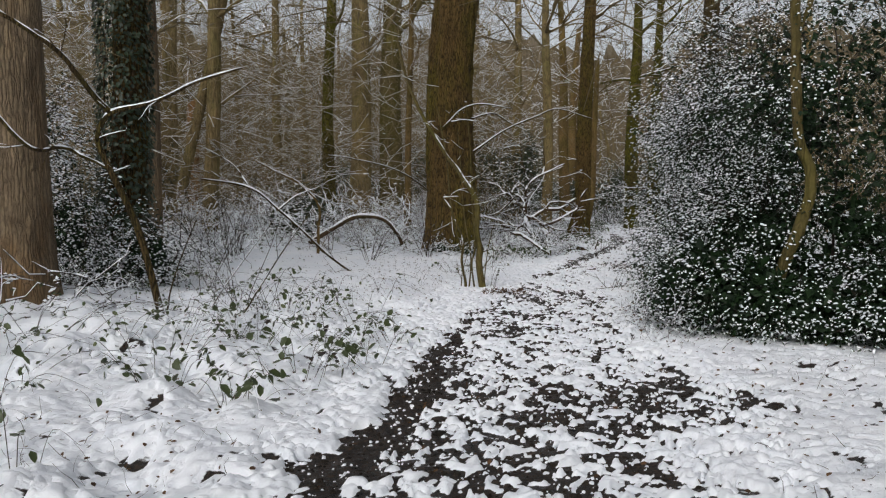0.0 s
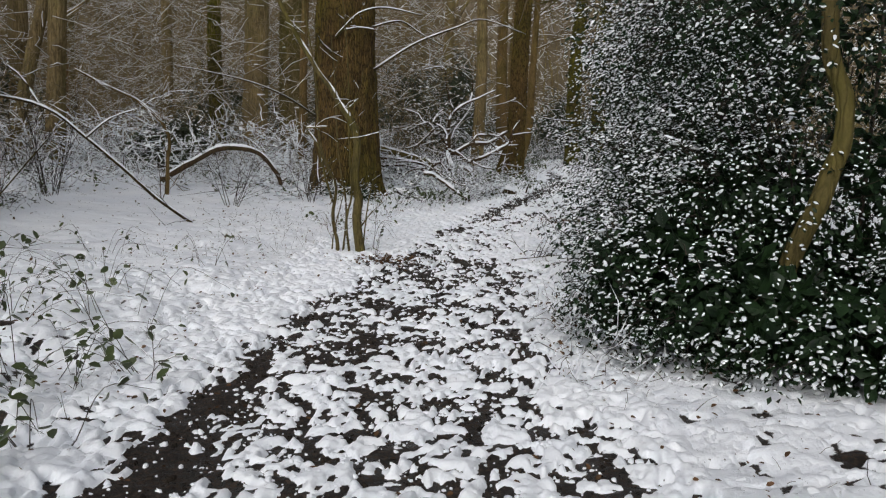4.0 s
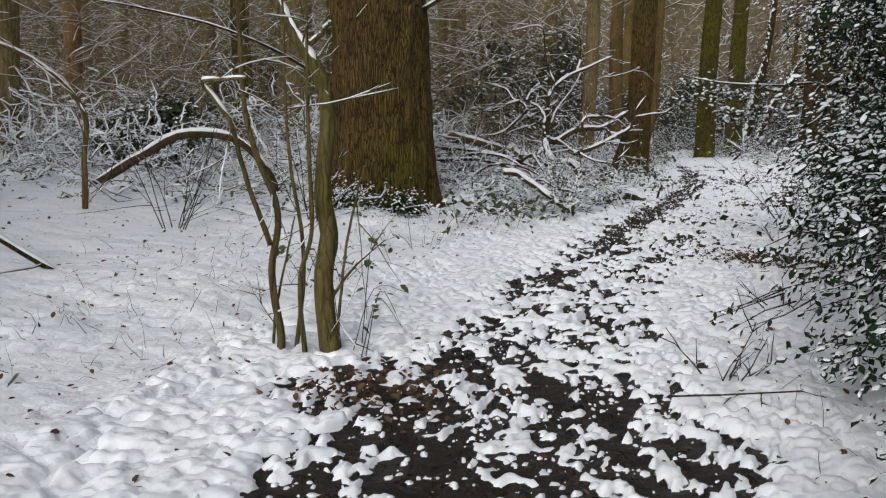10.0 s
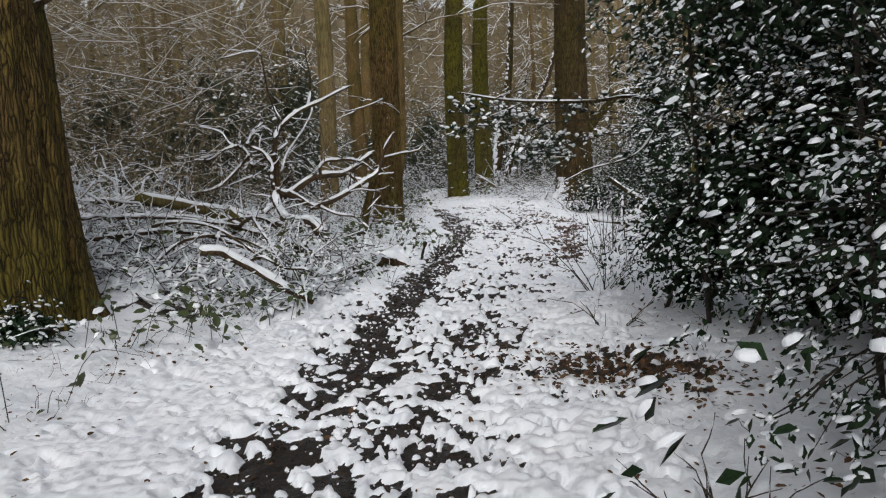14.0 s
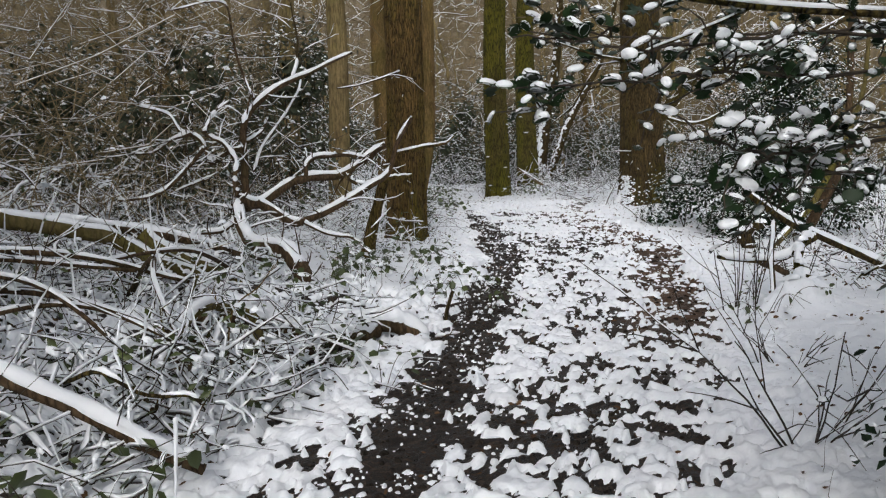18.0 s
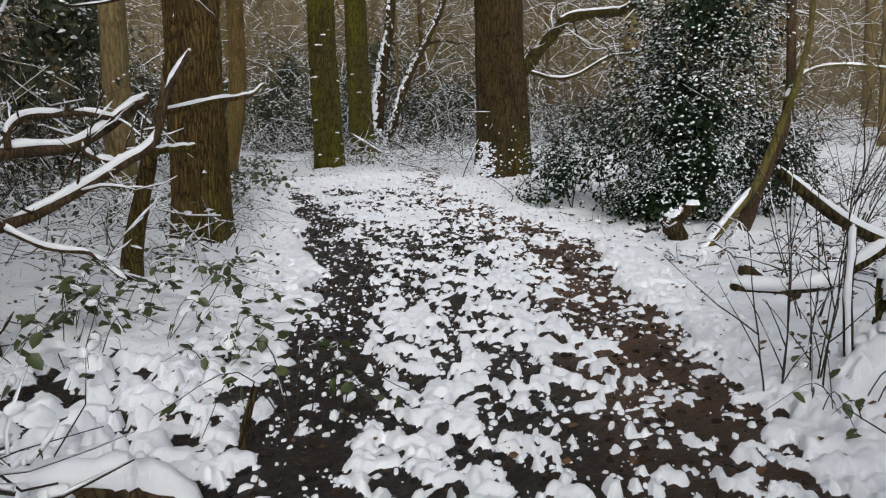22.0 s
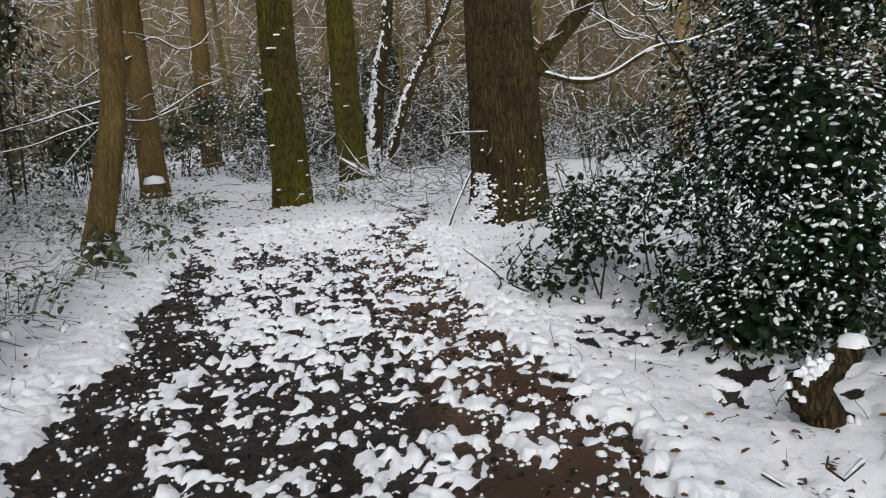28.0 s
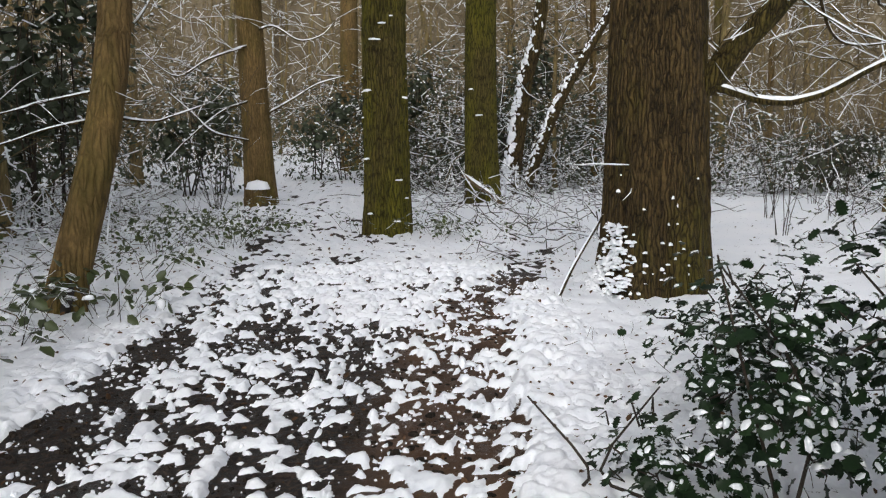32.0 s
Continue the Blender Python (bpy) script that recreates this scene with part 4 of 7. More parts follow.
tree("leaning_tree", "slim leaning brown trunk in the thicket", -7.3, 24.7, 0.17, 9, BARK_HAZED, 33, (2.2, 0.0), 4, 0.5, 0.3, 0.03, 14, 24)
tree("slim_tree", "slim brown trunk by the old oak", -0.6, 24.5, 0.10, 9, BARK_SMOOTH, 34, (0.1, 0), 4, 0.3, 0.3, 0.03, 14, 24)

# broken snag with stripped orange wood
snag = thing("broken_snag", "broken dead trunk of stripped orange wood", "dead tree", -8.6, 32.0, gz(-8.6, 32.0))
g = Geo()
tube(g, smooth_line([(0, 0, -0.1), (0.02, 0, 2.2), (0.06, 0, 4.3), (0.12, 0, 4.9)], 40), np.interp(np.linspace(0, 1, 40), [0, 0.85, 1], [0.24, 0.19, 0.05]), 20, bark_relief(3, 4, 0.2, 0.12, 0.05))
part("trunk", g, BARK_ORANGE, snag)

# curved young tree with a hollow at its foot
curved = tree("curved_tree", "curved young tree with smooth brown bark and a hollow foot", 6.1, 35.0, 0.15, 7, BARK_SMOOTH, 40, limbs=4, limb_from=0.55, flare=0.5, ridge=0.05, sides=28, rings=46, foot=0.03, nubs=3, top=0.6,
              bend=[(0, 0, -0.05), (0.02, 0, 0.22), (0.11, 0, 0.6), (0.28, 0.1, 1.3), (0.36, 0.2, 1.74), (0.41, 0.3, 2.19), (0.43, 0.4, 2.64), (0.5, 0.5, 4.5), (0.6, 0.5, 7.0)])

# birch-like pair with snow plastered on one side
wf = thing("forked_tree", "forked tree, one stem leaning, snow plastered along it", "tree", 12.5, 47.0, gz(12.5, 47), "woodland trees")
g, s, rng = Geo(), Geo(), np.random.default_rng(5)
o = base_of(wf)
for ctrl, a, b in (([(12.4, 47, -0.4), (12.7, 47, 1.98), (13.1, 47, 3.8), (13.4, 47, 8.0)], 0.22, 0.1), ([(12.7, 47, -0.3), (13.46, 47, 1.66), (14.17, 47, 2.92), (14.9, 47, 4.4), (15.6, 47, 7.5)], 0.15, 0.07), ([(13.85, 47, 2.86), (14.8, 47, 3.01), (15.4, 47, 2.93), (16.4, 46.8, 3.3)], 0.05, 0.02)):
    p = smooth_line(ctrl, 26) - o
    r = np.linspace(a, b, 26)
    tube(g, p, r, 12, bark_relief(2, 4, 0.3, 0.08, 0.05))
    m = 320
    k = (24 * rng.random(m) ** 1.5).astype(int)
    f = rng.random((m, 1))
    q = p[k] * (1 - f) + p[k + 1] * f
    w = r[k]
    side = np.stack([-0.8 + rng.normal(0, 0.3, m), -0.6 + rng.normal(0, 0.35, m), 0.15 + 0 * w], -1)
    side /= np.linalg.norm(side, axis=1)[:, None]
    snow_caps(s, q + side * w[:, None] * 0.88, side, p[k + 1] - p[k] + rng.normal(0, 0.05, (m, 3)), w * rng.uniform(0.25, 1.1, m), w * rng.uniform(0.2, 0.7, m), w * rng.uniform(0.12, 0.4, m))
q = np.array([12.45, 46.8, -0.35]) + rng.normal(0, 1, (90, 3)) * np.array([0.22, 0.12, 0.0])
q[:, 2] += 0.7 * np.exp(-((q[:, 0] - 12.45) / 0.25) ** 2) * rng.random(90)
clods(s, q - o, rng.uniform(0.03, 0.09, 90), rng.uniform(0.03, 0.09, 90), rng)
part("tangle", g, BARK_DARK, wf)
stuff(part("snow", s, SNOW, wf, "snow plastered along the stems"))

# ---------------------------------------------------------------- young stems, branches and logs
limb("sapling", "bent young sapling with several thin stems", [(0.96, 14.9, -0.2), (0.96, 14.9, -0.09), (0.91, 14.98, 0.26), (0.92, 15.06, 0.53), (0.88, 15.13, 0.8), (0.89, 15.21, 1.22), (0.84, 15.29, 1.45), (0.67, 15.37, 1.71), (0.54, 15.44, 1.92), (0.35, 15.52, 2.17), (0.0, 15.6, 2.75), (-0.3, 15.7, 3.4), (-0.5, 15.7, 4.2)], 0.066, 0.022, BARK_OLIVE, 50, 44, 12, 0.013, 0.95, 7, "sapling", steep=0.86, twig_len=0.6, ridge=0.06,
     lines=[([(0.66, 14.9, -0.15), (0.67, 14.9, -0.01), (0.61, 14.95, 0.33), (0.64, 15.0, 0.68), (0.51, 15.05, 1.0), (0.43, 15.1, 1.28), (0.4, 15.15, 1.64), (0.34, 15.2, 2.19), (0.2, 15.3, 3.0)], 0.026, 0.009),
            ([(0.61, 14.93, 0.5), (0.53, 14.86, 0.78), (0.47, 14.82, 1.02), (0.43, 14.78, 1.21), (0.3, 14.74, 1.4), (0.4, 14.72, 1.42), (0.55, 14.7, 1.43)], 0.016, 0.008),
            ([(0.82, 14.85, -0.2), (0.82, 14.85, -0.11), (0.78, 14.92, 0.28), (0.84, 14.99, 0.6), (0.81, 15.06, 1.03), (0.79, 15.13, 1.5), (0.77, 15.2, 2.19), (0.7, 15.2, 3.0)], 0.018, 0.006),
            ([(0.74, 15.0, -0.15), (0.77, 15.08, 0.41), (0.68, 15.15, 0.97), (0.64, 15.23, 1.36), (0.61, 15.3, 1.93), (0.55, 15.3, 2.6)], 0.014, 0.005),
            ([(0.98, 14.95, -0.15), (1.04, 14.93, 0.44), (1.12, 14.92, 0.83), (1.17, 14.9, 0.99)], 0.010, 0.004),
            ([(0.60, 15.0, -0.15), (0.62, 15.0, 0.1), (0.7, 14.95, 0.44), (0.76, 14.9, 0.67)], 0.010, 0.004),
            ([(0.70, 15.35, 1.66), (0.79, 15.32, 1.67), (0.9, 15.3, 1.78)], 0.022, 0.010)])
bramble("bramble_clump", "bramble with a few leaves climbing a sapling", 1.0, 14.95, 0.3, 26, 7, 171, 0.7, 0.06, 0.1)
limb("fallen_twig", "thin dark twig lying across the snow", [(2.75, 14.1, -0.06), (2.95, 14.05, -0.03), (3.3, 13.95, 0.03)], 0.006, 0.004, BARK_DARK, 172, 10, 5, 0.003, 0.2, 4, "branch", twig_len=0.2)
limb("leaning_sapling", "leaning bare stem forking into snowy limbs", [(-2.98, 10.15, -0.05), (-3.23, 10.1, 1.07), (-3.54, 10.1, 1.78), (-3.65, 10.05, 2.12), (-3.48, 10.0, 2.4), (-3.0, 10.0, 2.52), (-2.49, 10.0, 2.75), (-2.0, 10.0, 2.9)], 0.045, 0.010, BARK_DARK, 51, 34, 9, 0.013, 0.97, 9, "sapling",
     lines=[([(-3.48, 10.0, 2.4), (-3.66, 9.9, 2.64), (-3.87, 9.7, 2.99), (-4.08, 9.5, 3.19), (-4.45, 9.3, 3.44)], 0.034, 0.02),
            ([(-3.54, 10.1, 1.78), (-3.78, 10.0, 1.91), (-3.99, 9.9, 2.02), (-4.1, 9.4, 1.98), (-4.43, 9.2, 2.39)], 0.014, 0.022),
            ([(-2.95, 10.1, 0), (-2.85, 10.1, 0.5), (-2.6, 10.2, 1.2)], 0.012, 0.005)])
limb("bare_shoot", "thin dark shoot leaning out of the brambles", [(-2.16, 9.9, -0.1), (-2.0, 10.1, 0.2), (-1.7, 10.5, 0.75), (-1.34, 10.9, 1.33)], 0.011, 0.005, BARK_DARK, 180, 18, 6, 0.006, 0.6, 5, twig_len=0.35)
limb("bare_shoot", "thin dark shoot leaning out of the brambles", [(-2.64, 10.7, -0.12), (-2.52, 10.7, 0.19), (-2.18, 10.9, 0.72), (-1.86, 11.1, 1.18)], 0.009, 0.004, BARK_DARK, 181, 18, 6, 0.006, 0.6, 4, twig_len=0.35)
limb("drooping_bough", "thin dark bough drooping to the snow", [(-1.38, 16.4, 0.0), (-1.85, 16.2, 0.38), (-2.15, 16.0, 0.72), (-2.64, 15.8, 1.2), (-3.1, 15.5, 1.6), (-3.9, 15.3, 1.75)], 0.024, 0.016, BARK_DARK, 52, 24, 7, 0.020, 0.97, 14, "branch", twig_len=0.7,
     lines=[([(-2.64, 15.8, 1.2), (-2.3, 15.7, 1.45), (-1.9, 15.6, 1.6)], 0.012, 0.004), ([(-3.1, 15.5, 1.6), (-3.4, 15.6, 2.0), (-3.9, 15.6, 2.3)], 0.014, 0.005)])
limb("arched_log", "arched fallen branch thick with snow", [(-2.7, 20.0, 0.35), (-2.15, 20.0, 0.70), (-1.63, 20.0, 0.95), (-1.04, 20.0, 0.92), (-0.7, 20.1, 0.55), (-0.6, 20.1, 0.3)], 0.055, 0.035, BARK_WOOD, 53, 20, 8, 0.03, 1.0, 4, "log")
limb("thin_branch", "thin snowy branch reaching out from the old oak", [(0.0, 20.4, 1.55), (-0.4, 19.6, 1.85), (-0.93, 19.0, 2.08), (-1.66, 18.8, 2.24), (-2.1, 18.7, 2.3)], 0.018, 0.006, BARK_DARK, 54, 18, 6, 0.010, 1.0, 3)
limb("bent_sapling", "bent bare sapling with snowy arms", [(-2.38, 19.0, 0.05), (-2.36, 19.0, 0.7), (-2.34, 19.0, 1.22), (-2.72, 18.8, 1.69), (-3.16, 18.5, 1.95), (-3.6, 18.3, 2.2)], 0.035, 0.012, BARK_SMOOTH, 55, 22, 8, 0.022, 0.97, 14, "sapling", twig_len=0.6)
limb("side_branch", "snow-lined side branch of the old oak", [(1.0, 20.6, 2.4), (1.76, 20.9, 2.93), (2.59, 21.3, 3.31), (3.19, 21.6, 3.52), (4.09, 22.0, 3.31)], 0.028, 0.008, BARK_DARK, 56, 22, 6, 0.010, 1.0, 7, group="oak side branches",
     lines=[([(1.0, 20.5, 3.2), (1.52, 20.7, 3.34), (1.9, 20.9, 3.16), (2.36, 21.0, 2.94)], 0.02, 0.007)])
limb("side_branch", "snow-lined side branch of the old oak", [(0.35, 20.25, 2.95), (0.5, 20.0, 3.1), (0.81, 19.9, 3.38), (1.26, 20.0, 3.49), (1.92, 20.2, 3.4)], 0.03, 0.009, BARK_DARK, 57, 20, 6, 0.014, 1.0, 6, group="oak side branches",
     lines=[([(0.5, 20.0, 3.08), (0.8, 19.9, 3.12), (1.05, 19.9, 3.1)], 0.018, 0.008), ([(0.3, 20.3, 2.7), (0.12, 20.0, 2.85), (0.05, 19.9, 3.0)], 0.02, 0.012)])

# the fallen crown of dead wood
crown_arms = [
    ([(2.96, 27.4, 0.76), (3.2, 27.48, 0.69), (3.5, 27.57, 0.89), (3.76, 27.65, 0.94), (4.07, 27.73, 0.95), (4.3, 27.82, 1.06), (4.64, 27.9, 1.28)], 0.055, 0.034),
    ([(3.71, 27.6, 0.97), (3.73, 27.66, 1.11), (3.88, 27.72, 1.18), (4.19, 27.78, 1.18), (4.44, 27.84, 1.13), (4.56, 27.9, 1.22)], 0.026, 0.018),
    ([(3.16, 27.3, 0.71), (3.3, 27.32, 0.64), (3.53, 27.35, 0.48), (3.68, 27.38, 0.49), (4.04, 27.4, 0.64), (4.38, 27.42, 0.83), (4.62, 27.45, 0.98), (4.72, 27.48, 1.3), (4.9, 27.5, 1.58)], 0.05, 0.022),
    ([(4.16, 27.5, 0.96), (4.21, 27.5, 0.9), (4.34, 27.5, 0.85), (4.42, 27.5, 0.87)], 0.022, 0.016),
    ([(3.04, 27.7, 0.6), (3.04, 27.81, 1.12), (3.05, 27.92, 1.5), (3.13, 28.04, 1.71), (3.38, 28.15, 1.93), (3.63, 28.26, 2.07), (3.87, 28.38, 2.17), (4.13, 28.49, 2.3), (4.37, 28.6, 2.41)], 0.05, 0.014),
    ([(3.63, 28.3, 2.08), (3.7, 28.5, 2.3), (3.72, 28.6, 2.6), (3.66, 28.6, 3.0)], 0.022, 0.008),
    ([(2.97, 27.4, 0.79), (2.94, 27.48, 0.98), (2.96, 27.56, 1.14), (2.84, 27.64, 1.35), (2.64, 27.8, 1.46)], 0.035, 0.016),
    ([(3.04, 27.6, 1.3), (2.82, 27.85, 1.23), (2.65, 28.1, 1.11)], 0.024, 0.018),
    ([(2.68, 27.9, 1.12), (2.56, 28.02, 1.41), (2.34, 28.15, 1.51), (2.2, 28.28, 1.71), (1.8, 28.4, 1.83)], 0.026, 0.009),
    ([(2.61, 28.0, 1.48), (2.73, 28.1, 1.7), (2.89, 28.2, 1.83)], 0.02, 0.011),
    ([(2.48, 27.9, 1.47), (2.27, 28.03, 1.42), (2.01, 28.17, 1.27), (1.77, 28.3, 1.28)], 0.02, 0.009),
    ([(2.63, 27.6, 1.31), (2.47, 27.68, 1.14), (2.22, 27.75, 0.9), (2.01, 27.82, 0.8), (1.66, 27.9, 0.76)], 0.024, 0.012),
    ([(2.66, 27.8, 0.98), (2.5, 27.85, 0.93), (2.27, 27.9, 0.84)], 0.014, 0.008),
    ([(3.07, 28.0, 1.36), (3.24, 28.15, 1.48), (3.32, 28.3, 1.64)], 0.02, 0.012),
    ([(3.13, 28.2, 1.02), (3.25, 28.35, 1.32), (3.52, 28.5, 1.67), (3.7, 28.65, 1.96), (3.75, 28.8, 2.11)], 0.013, 0.007),
    ([(3.19, 28.15, 1.85), (3.1, 28.4, 2.05), (3.0, 28.45, 2.4), (2.96, 28.45, 2.7), (2.92, 28.5, 2.95), (2.75, 28.5, 3.0), (2.3, 28.5, 2.9)], 0.018, 0.008),
    ([(3.0, 27.35, 0.6), (2.8, 27.2, 0.45), (2.5, 27.1, 0.42), (2.2, 27.0, 0.3)], 0.03, 0.014),
    ([(3.6, 27.4, 0.5), (3.9, 27.2, 0.35), (4.15, 27.1, 0.3), (4.35, 27.0, 0.12)], 0.018, 0.01)]
limb("fallen_branch", "many-armed fallen dead branch outlined with snow", [(3.60, 26.05, -0.2), (3.57, 26.1, 0.02), (3.52, 26.2, 0.2), (3.37, 26.4, 0.32), (3.14, 26.7, 0.32), (3.02, 27.0, 0.46), (2.97, 27.3, 0.7)], 0.10, 0.062, BARK_WOOD, 60, 24, 14, 0.03, 0.97, 16, "fallen branch", twig_len=0.5, steep=0.93, lines=crown_arms)
limb("leaning_snag", "leaning broken stem with snowy stubs", [(4.40, 28.25, -0.3), (4.42, 28.2, -0.02), (4.48, 28.08, 0.31), (4.58, 27.96, 0.73), (4.65, 27.84, 1.01), (4.73, 27.72, 1.3), (4.82, 27.6, 1.82)], 0.10, 0.022, BARK_OAK, 61, 26, 14, 0.016, 1.0, 0, "dead tree", steep=0.985,
     lines=[([(4.7, 27.9, 1.17), (5.16, 28.05, 1.25), (5.4, 28.15, 1.28), (5.52, 28.2, 1.36)], 0.024, 0.012), ([(4.62, 27.85, 0.9), (4.75, 27.75, 0.91), (4.92, 27.7, 0.92)], 0.028, 0.024)])
limb("snowy_branch", "thin crooked branch lined with snow", [(4.17, 28.5, 1.98), (4.43, 28.53, 2.01), (4.7, 28.57, 2.09), (4.99, 29.0, 2.2), (5.1, 29.9, 2.25)], 0.009, 0.016, BARK_DARK, 160, 16, 6, 0.012, 1.0, 2, group="thin snowy branches")
limb("curled_branch", "bowed dead branch with a roll of snow along it", [(2.62, 22.4, 0.0), (2.68, 22.6, 0.14), (2.73, 22.8, 0.21), (2.76, 23.0, 0.27), (2.83, 23.2, 0.31), (2.9, 23.4, 0.32), (3.0, 23.6, 0.26), (3.17, 23.7, 0.16), (3.19, 23.7, -0.12)], 0.02, 0.04, BARK_OLIVE, 161, 26, 9, 0.026, 1.0, 4, group="brushwood branches", twig_len=0.3)
limb("upright_stick", "snowy stick poking out of the brushwood", [(2.86, 23.15, -0.1), (2.88, 23.2, 0.03), (2.93, 23.3, 0.11), (2.98, 23.4, 0.23)], 0.018, 0.014, BARK_WOOD, 162, 10, 7, 0.018, 1.0, 2, "stick", steep=0.99, twig_len=0.25)
limb("upright_stick", "snowy stick poking out of the brushwood", [(3.03, 22.9, 0.06), (3.11, 22.9, 0.02), (3.17, 22.9, -0.06), (3.17, 22.92, 0.05)], 0.016, 0.012, BARK_WOOD, 163, 12, 7, 0.018, 1.0, 1, "stick", steep=1.1, twig_len=0.2)
limb("upright_stick", "snowy stick poking out of the brushwood", [(2.76, 22.55, 0.2), (2.80, 22.6, 0.1), (2.83, 22.62, -0.02), (2.84, 22.6, 0.2)], 0.015, 0.011, BARK_WOOD, 164, 12, 7, 0.016, 1.0, 1, "stick", steep=1.1, twig_len=0.2)
limb("bare_shoot", "thin brown shoot arching out of the brushwood", [(3.0, 23.3, -0.1), (3.02, 23.3, 0.18), (3.07, 23.3, 0.33), (3.22, 23.3, 0.44), (3.32, 23.3, 0.57)], 0.008, 0.004, BARK_SMOOTH, 165, 16, 6, 0.003, 0.3, 3, "branch", twig_len=0.3)
limb("fallen_log", "pale greenish trunk fallen among brambles, snow along it", [(1.2, 24.8, 0.85), (1.9, 25.0, 0.67), (2.13, 25.1, 0.55), (2.37, 25.2, 0.39), (2.68, 25.3, 0.24), (2.9, 25.4, 0.0)], 0.065, 0.05, BARK_OLIVE, 166, 22, 12, 0.03, 1.0, 0, "log", "fallen logs")
limb("fallen_log", "broken greenish trunk fallen among brambles, snow along it", [(2.24, 25.3, 0.63), (2.4, 25.3, 0.49), (2.68, 25.4, 0.34), (2.91, 25.5, 0.21), (3.15, 25.6, 0.0)], 0.06, 0.045, BARK_OLIVE, 167, 18, 12, 0.035, 1.0, 0, "log", "fallen logs")
limb("fallen_log", "fallen log under a thick ridge of snow", [(2.05, 21.3, 0.50), (2.24, 21.3, 0.46), (2.56, 21.35, 0.25), (2.98, 21.4, -0.04)], 0.03, 0.026, BARK_WOOD, 62, 20, 12, 0.045, 1.0, 2, "log", "fallen logs", twig_len=0.3)
limb("fallen_log", "crooked log capped with snow at the path's edge", [(2.75, 24.0, 0.10), (3.03, 24.1, 0.12), (3.28, 24.1, 0.02), (3.53, 24.1, -0.07), (3.77, 24.1, -0.06), (4.08, 24.1, -0.03), (4.25, 24.1, -0.07), (4.42, 24.12, -0.2)], 0.07, 0.055, BARK_WOOD, 63, 34, 14, 0.075, 1.0, 3, "log", "fallen logs", twig_len=0.3,
     lines=[([(3.45, 23.5, -0.16), (3.51, 23.6, -0.08), (3.64, 23.75, -0.05), (3.82, 23.9, -0.05), (4.04, 24.05, -0.07)], 0.045, 0.05)])
limb("fallen_log", "snowy log lying across the brushwood", [(0.6, 25.6, 0.8), (1.6, 25.8, 0.7), (2.6, 26.1, 0.45), (3.2, 26.3, 0.2)], 0.05, 0.035, BARK_WOOD, 65, 20, 10, 0.03, 1.0, 6, "log", "fallen logs")
for k, (a, b, c, d, r) in enumerate((((0.3, 22.6, 0.45), (1.2, 22.9, 0.55), (2.0, 23.1, 0.50), (2.9, 23.2, 0.10), 0.03), ((0.9, 23.9, 0.25), (1.5, 23.2, 0.60), (2.1, 22.6, 0.62), (2.6, 22.2, 0.30), 0.022), ((2.2, 24.8, 0.2), (2.5, 23.9, 0.58), (2.6, 23.2, 0.52), (2.8, 22.7, 0.2), 0.026), ((0.2, 24.9, 0.7), (1.0, 24.3, 0.66), (1.9, 24.2, 0.60), (2.7, 24.3, 0.35), 0.032), ((1.4, 22.0, 0.1), (1.8, 22.3, 0.48), (2.3, 22.6, 0.50), (2.9, 22.6, 0.2), 0.018), ((3.0, 25.6, 0.2), (2.7, 24.9, 0.5), (2.3, 24.4, 0.55), (1.9, 24.1, 0.5), 0.02), ((-0.3, 23.4, 0.7), (0.6, 23.4, 0.72), (1.6, 23.6, 0.66), (2.4, 23.9, 0.5), 0.026))):
    limb("dead_branch", "crooked dead branch edged with snow in the brushwood", [a, b, c, d], r, r * 0.5, BARK_WOOD, 140 + k, 18, 7, 0.018, 0.9, 3, "branch", "brushwood branches", twig_len=0.4)
rng = np.random.default_rng(31)
for k in range(20):
    y = rng.uniform(21.4, 26.0)
    x = float(path_x(y)) - 1.6 - 2.6 * rng.random() ** 1.2
    if x < 0.0 or np.hypot(x - 0.56, y - 20.75) < 1.1 or (y > 22.4 and x > 2.6):
        continue
    a, n, r = rng.uniform(0, 6.28), rng.uniform(0.5, 1.2), rng.uniform(0.005, 0.017)
    base = gz(x, y) + rng.uniform(0.05, 0.42)
    c = [(x, y, base)]
    for _ in range(4):
        a += rng.normal(0, 0.5)
        q = c[-1]
        c.append((min(q[0] + 0.25 * n * np.cos(a), float(path_x(q[1])) - 1.3), q[1] + 0.25 * n * np.sin(a), max(q[2] + 0.25 * n * rng.normal(0.05, 0.35), gz(q[0], q[1]) + 0.04)))
    limb("dead_branch", "crooked dead branch edged with snow in the brushwood", c, r, r * 0.6, BARK_DARK, 600 + k, 16, 7, 0.020, 0.9, 1, "branch", "brushwood branches", twig_len=0.5, steep=0.9)
limb("upright_stick", "short stick standing in the snow", [(4.62, 24.45, -0.2), (4.66, 24.5, -0.02), (4.72, 24.52, 0.12)], 0.022, 0.014, BARK_DARK, 66, 8, 6, 0.006, 0.0, 0, "stick")
limb("bent_tree", "bent smooth greenish trunk standing before the holly", [(4.0, 9.8, -0.25), (4.01, 9.8, 0.55), (4.25, 9.8, 1.18), (4.34, 9.8, 1.68), (4.18, 9.8, 2.12), (4.14, 9.8, 2.99), (4.14, 9.8, 4.0), (4.3, 9.9, 6.0)], 0.072, 0.05, BARK_OLIVE, 67, 40, 18, 0.012, 0.0, 0, "tree", ridge=0.04,
     lines=[([(4.14, 9.8, 3.2), (4.4, 9.9, 3.7), (4.9, 10.0, 4.3)], 0.026, 0.010)])
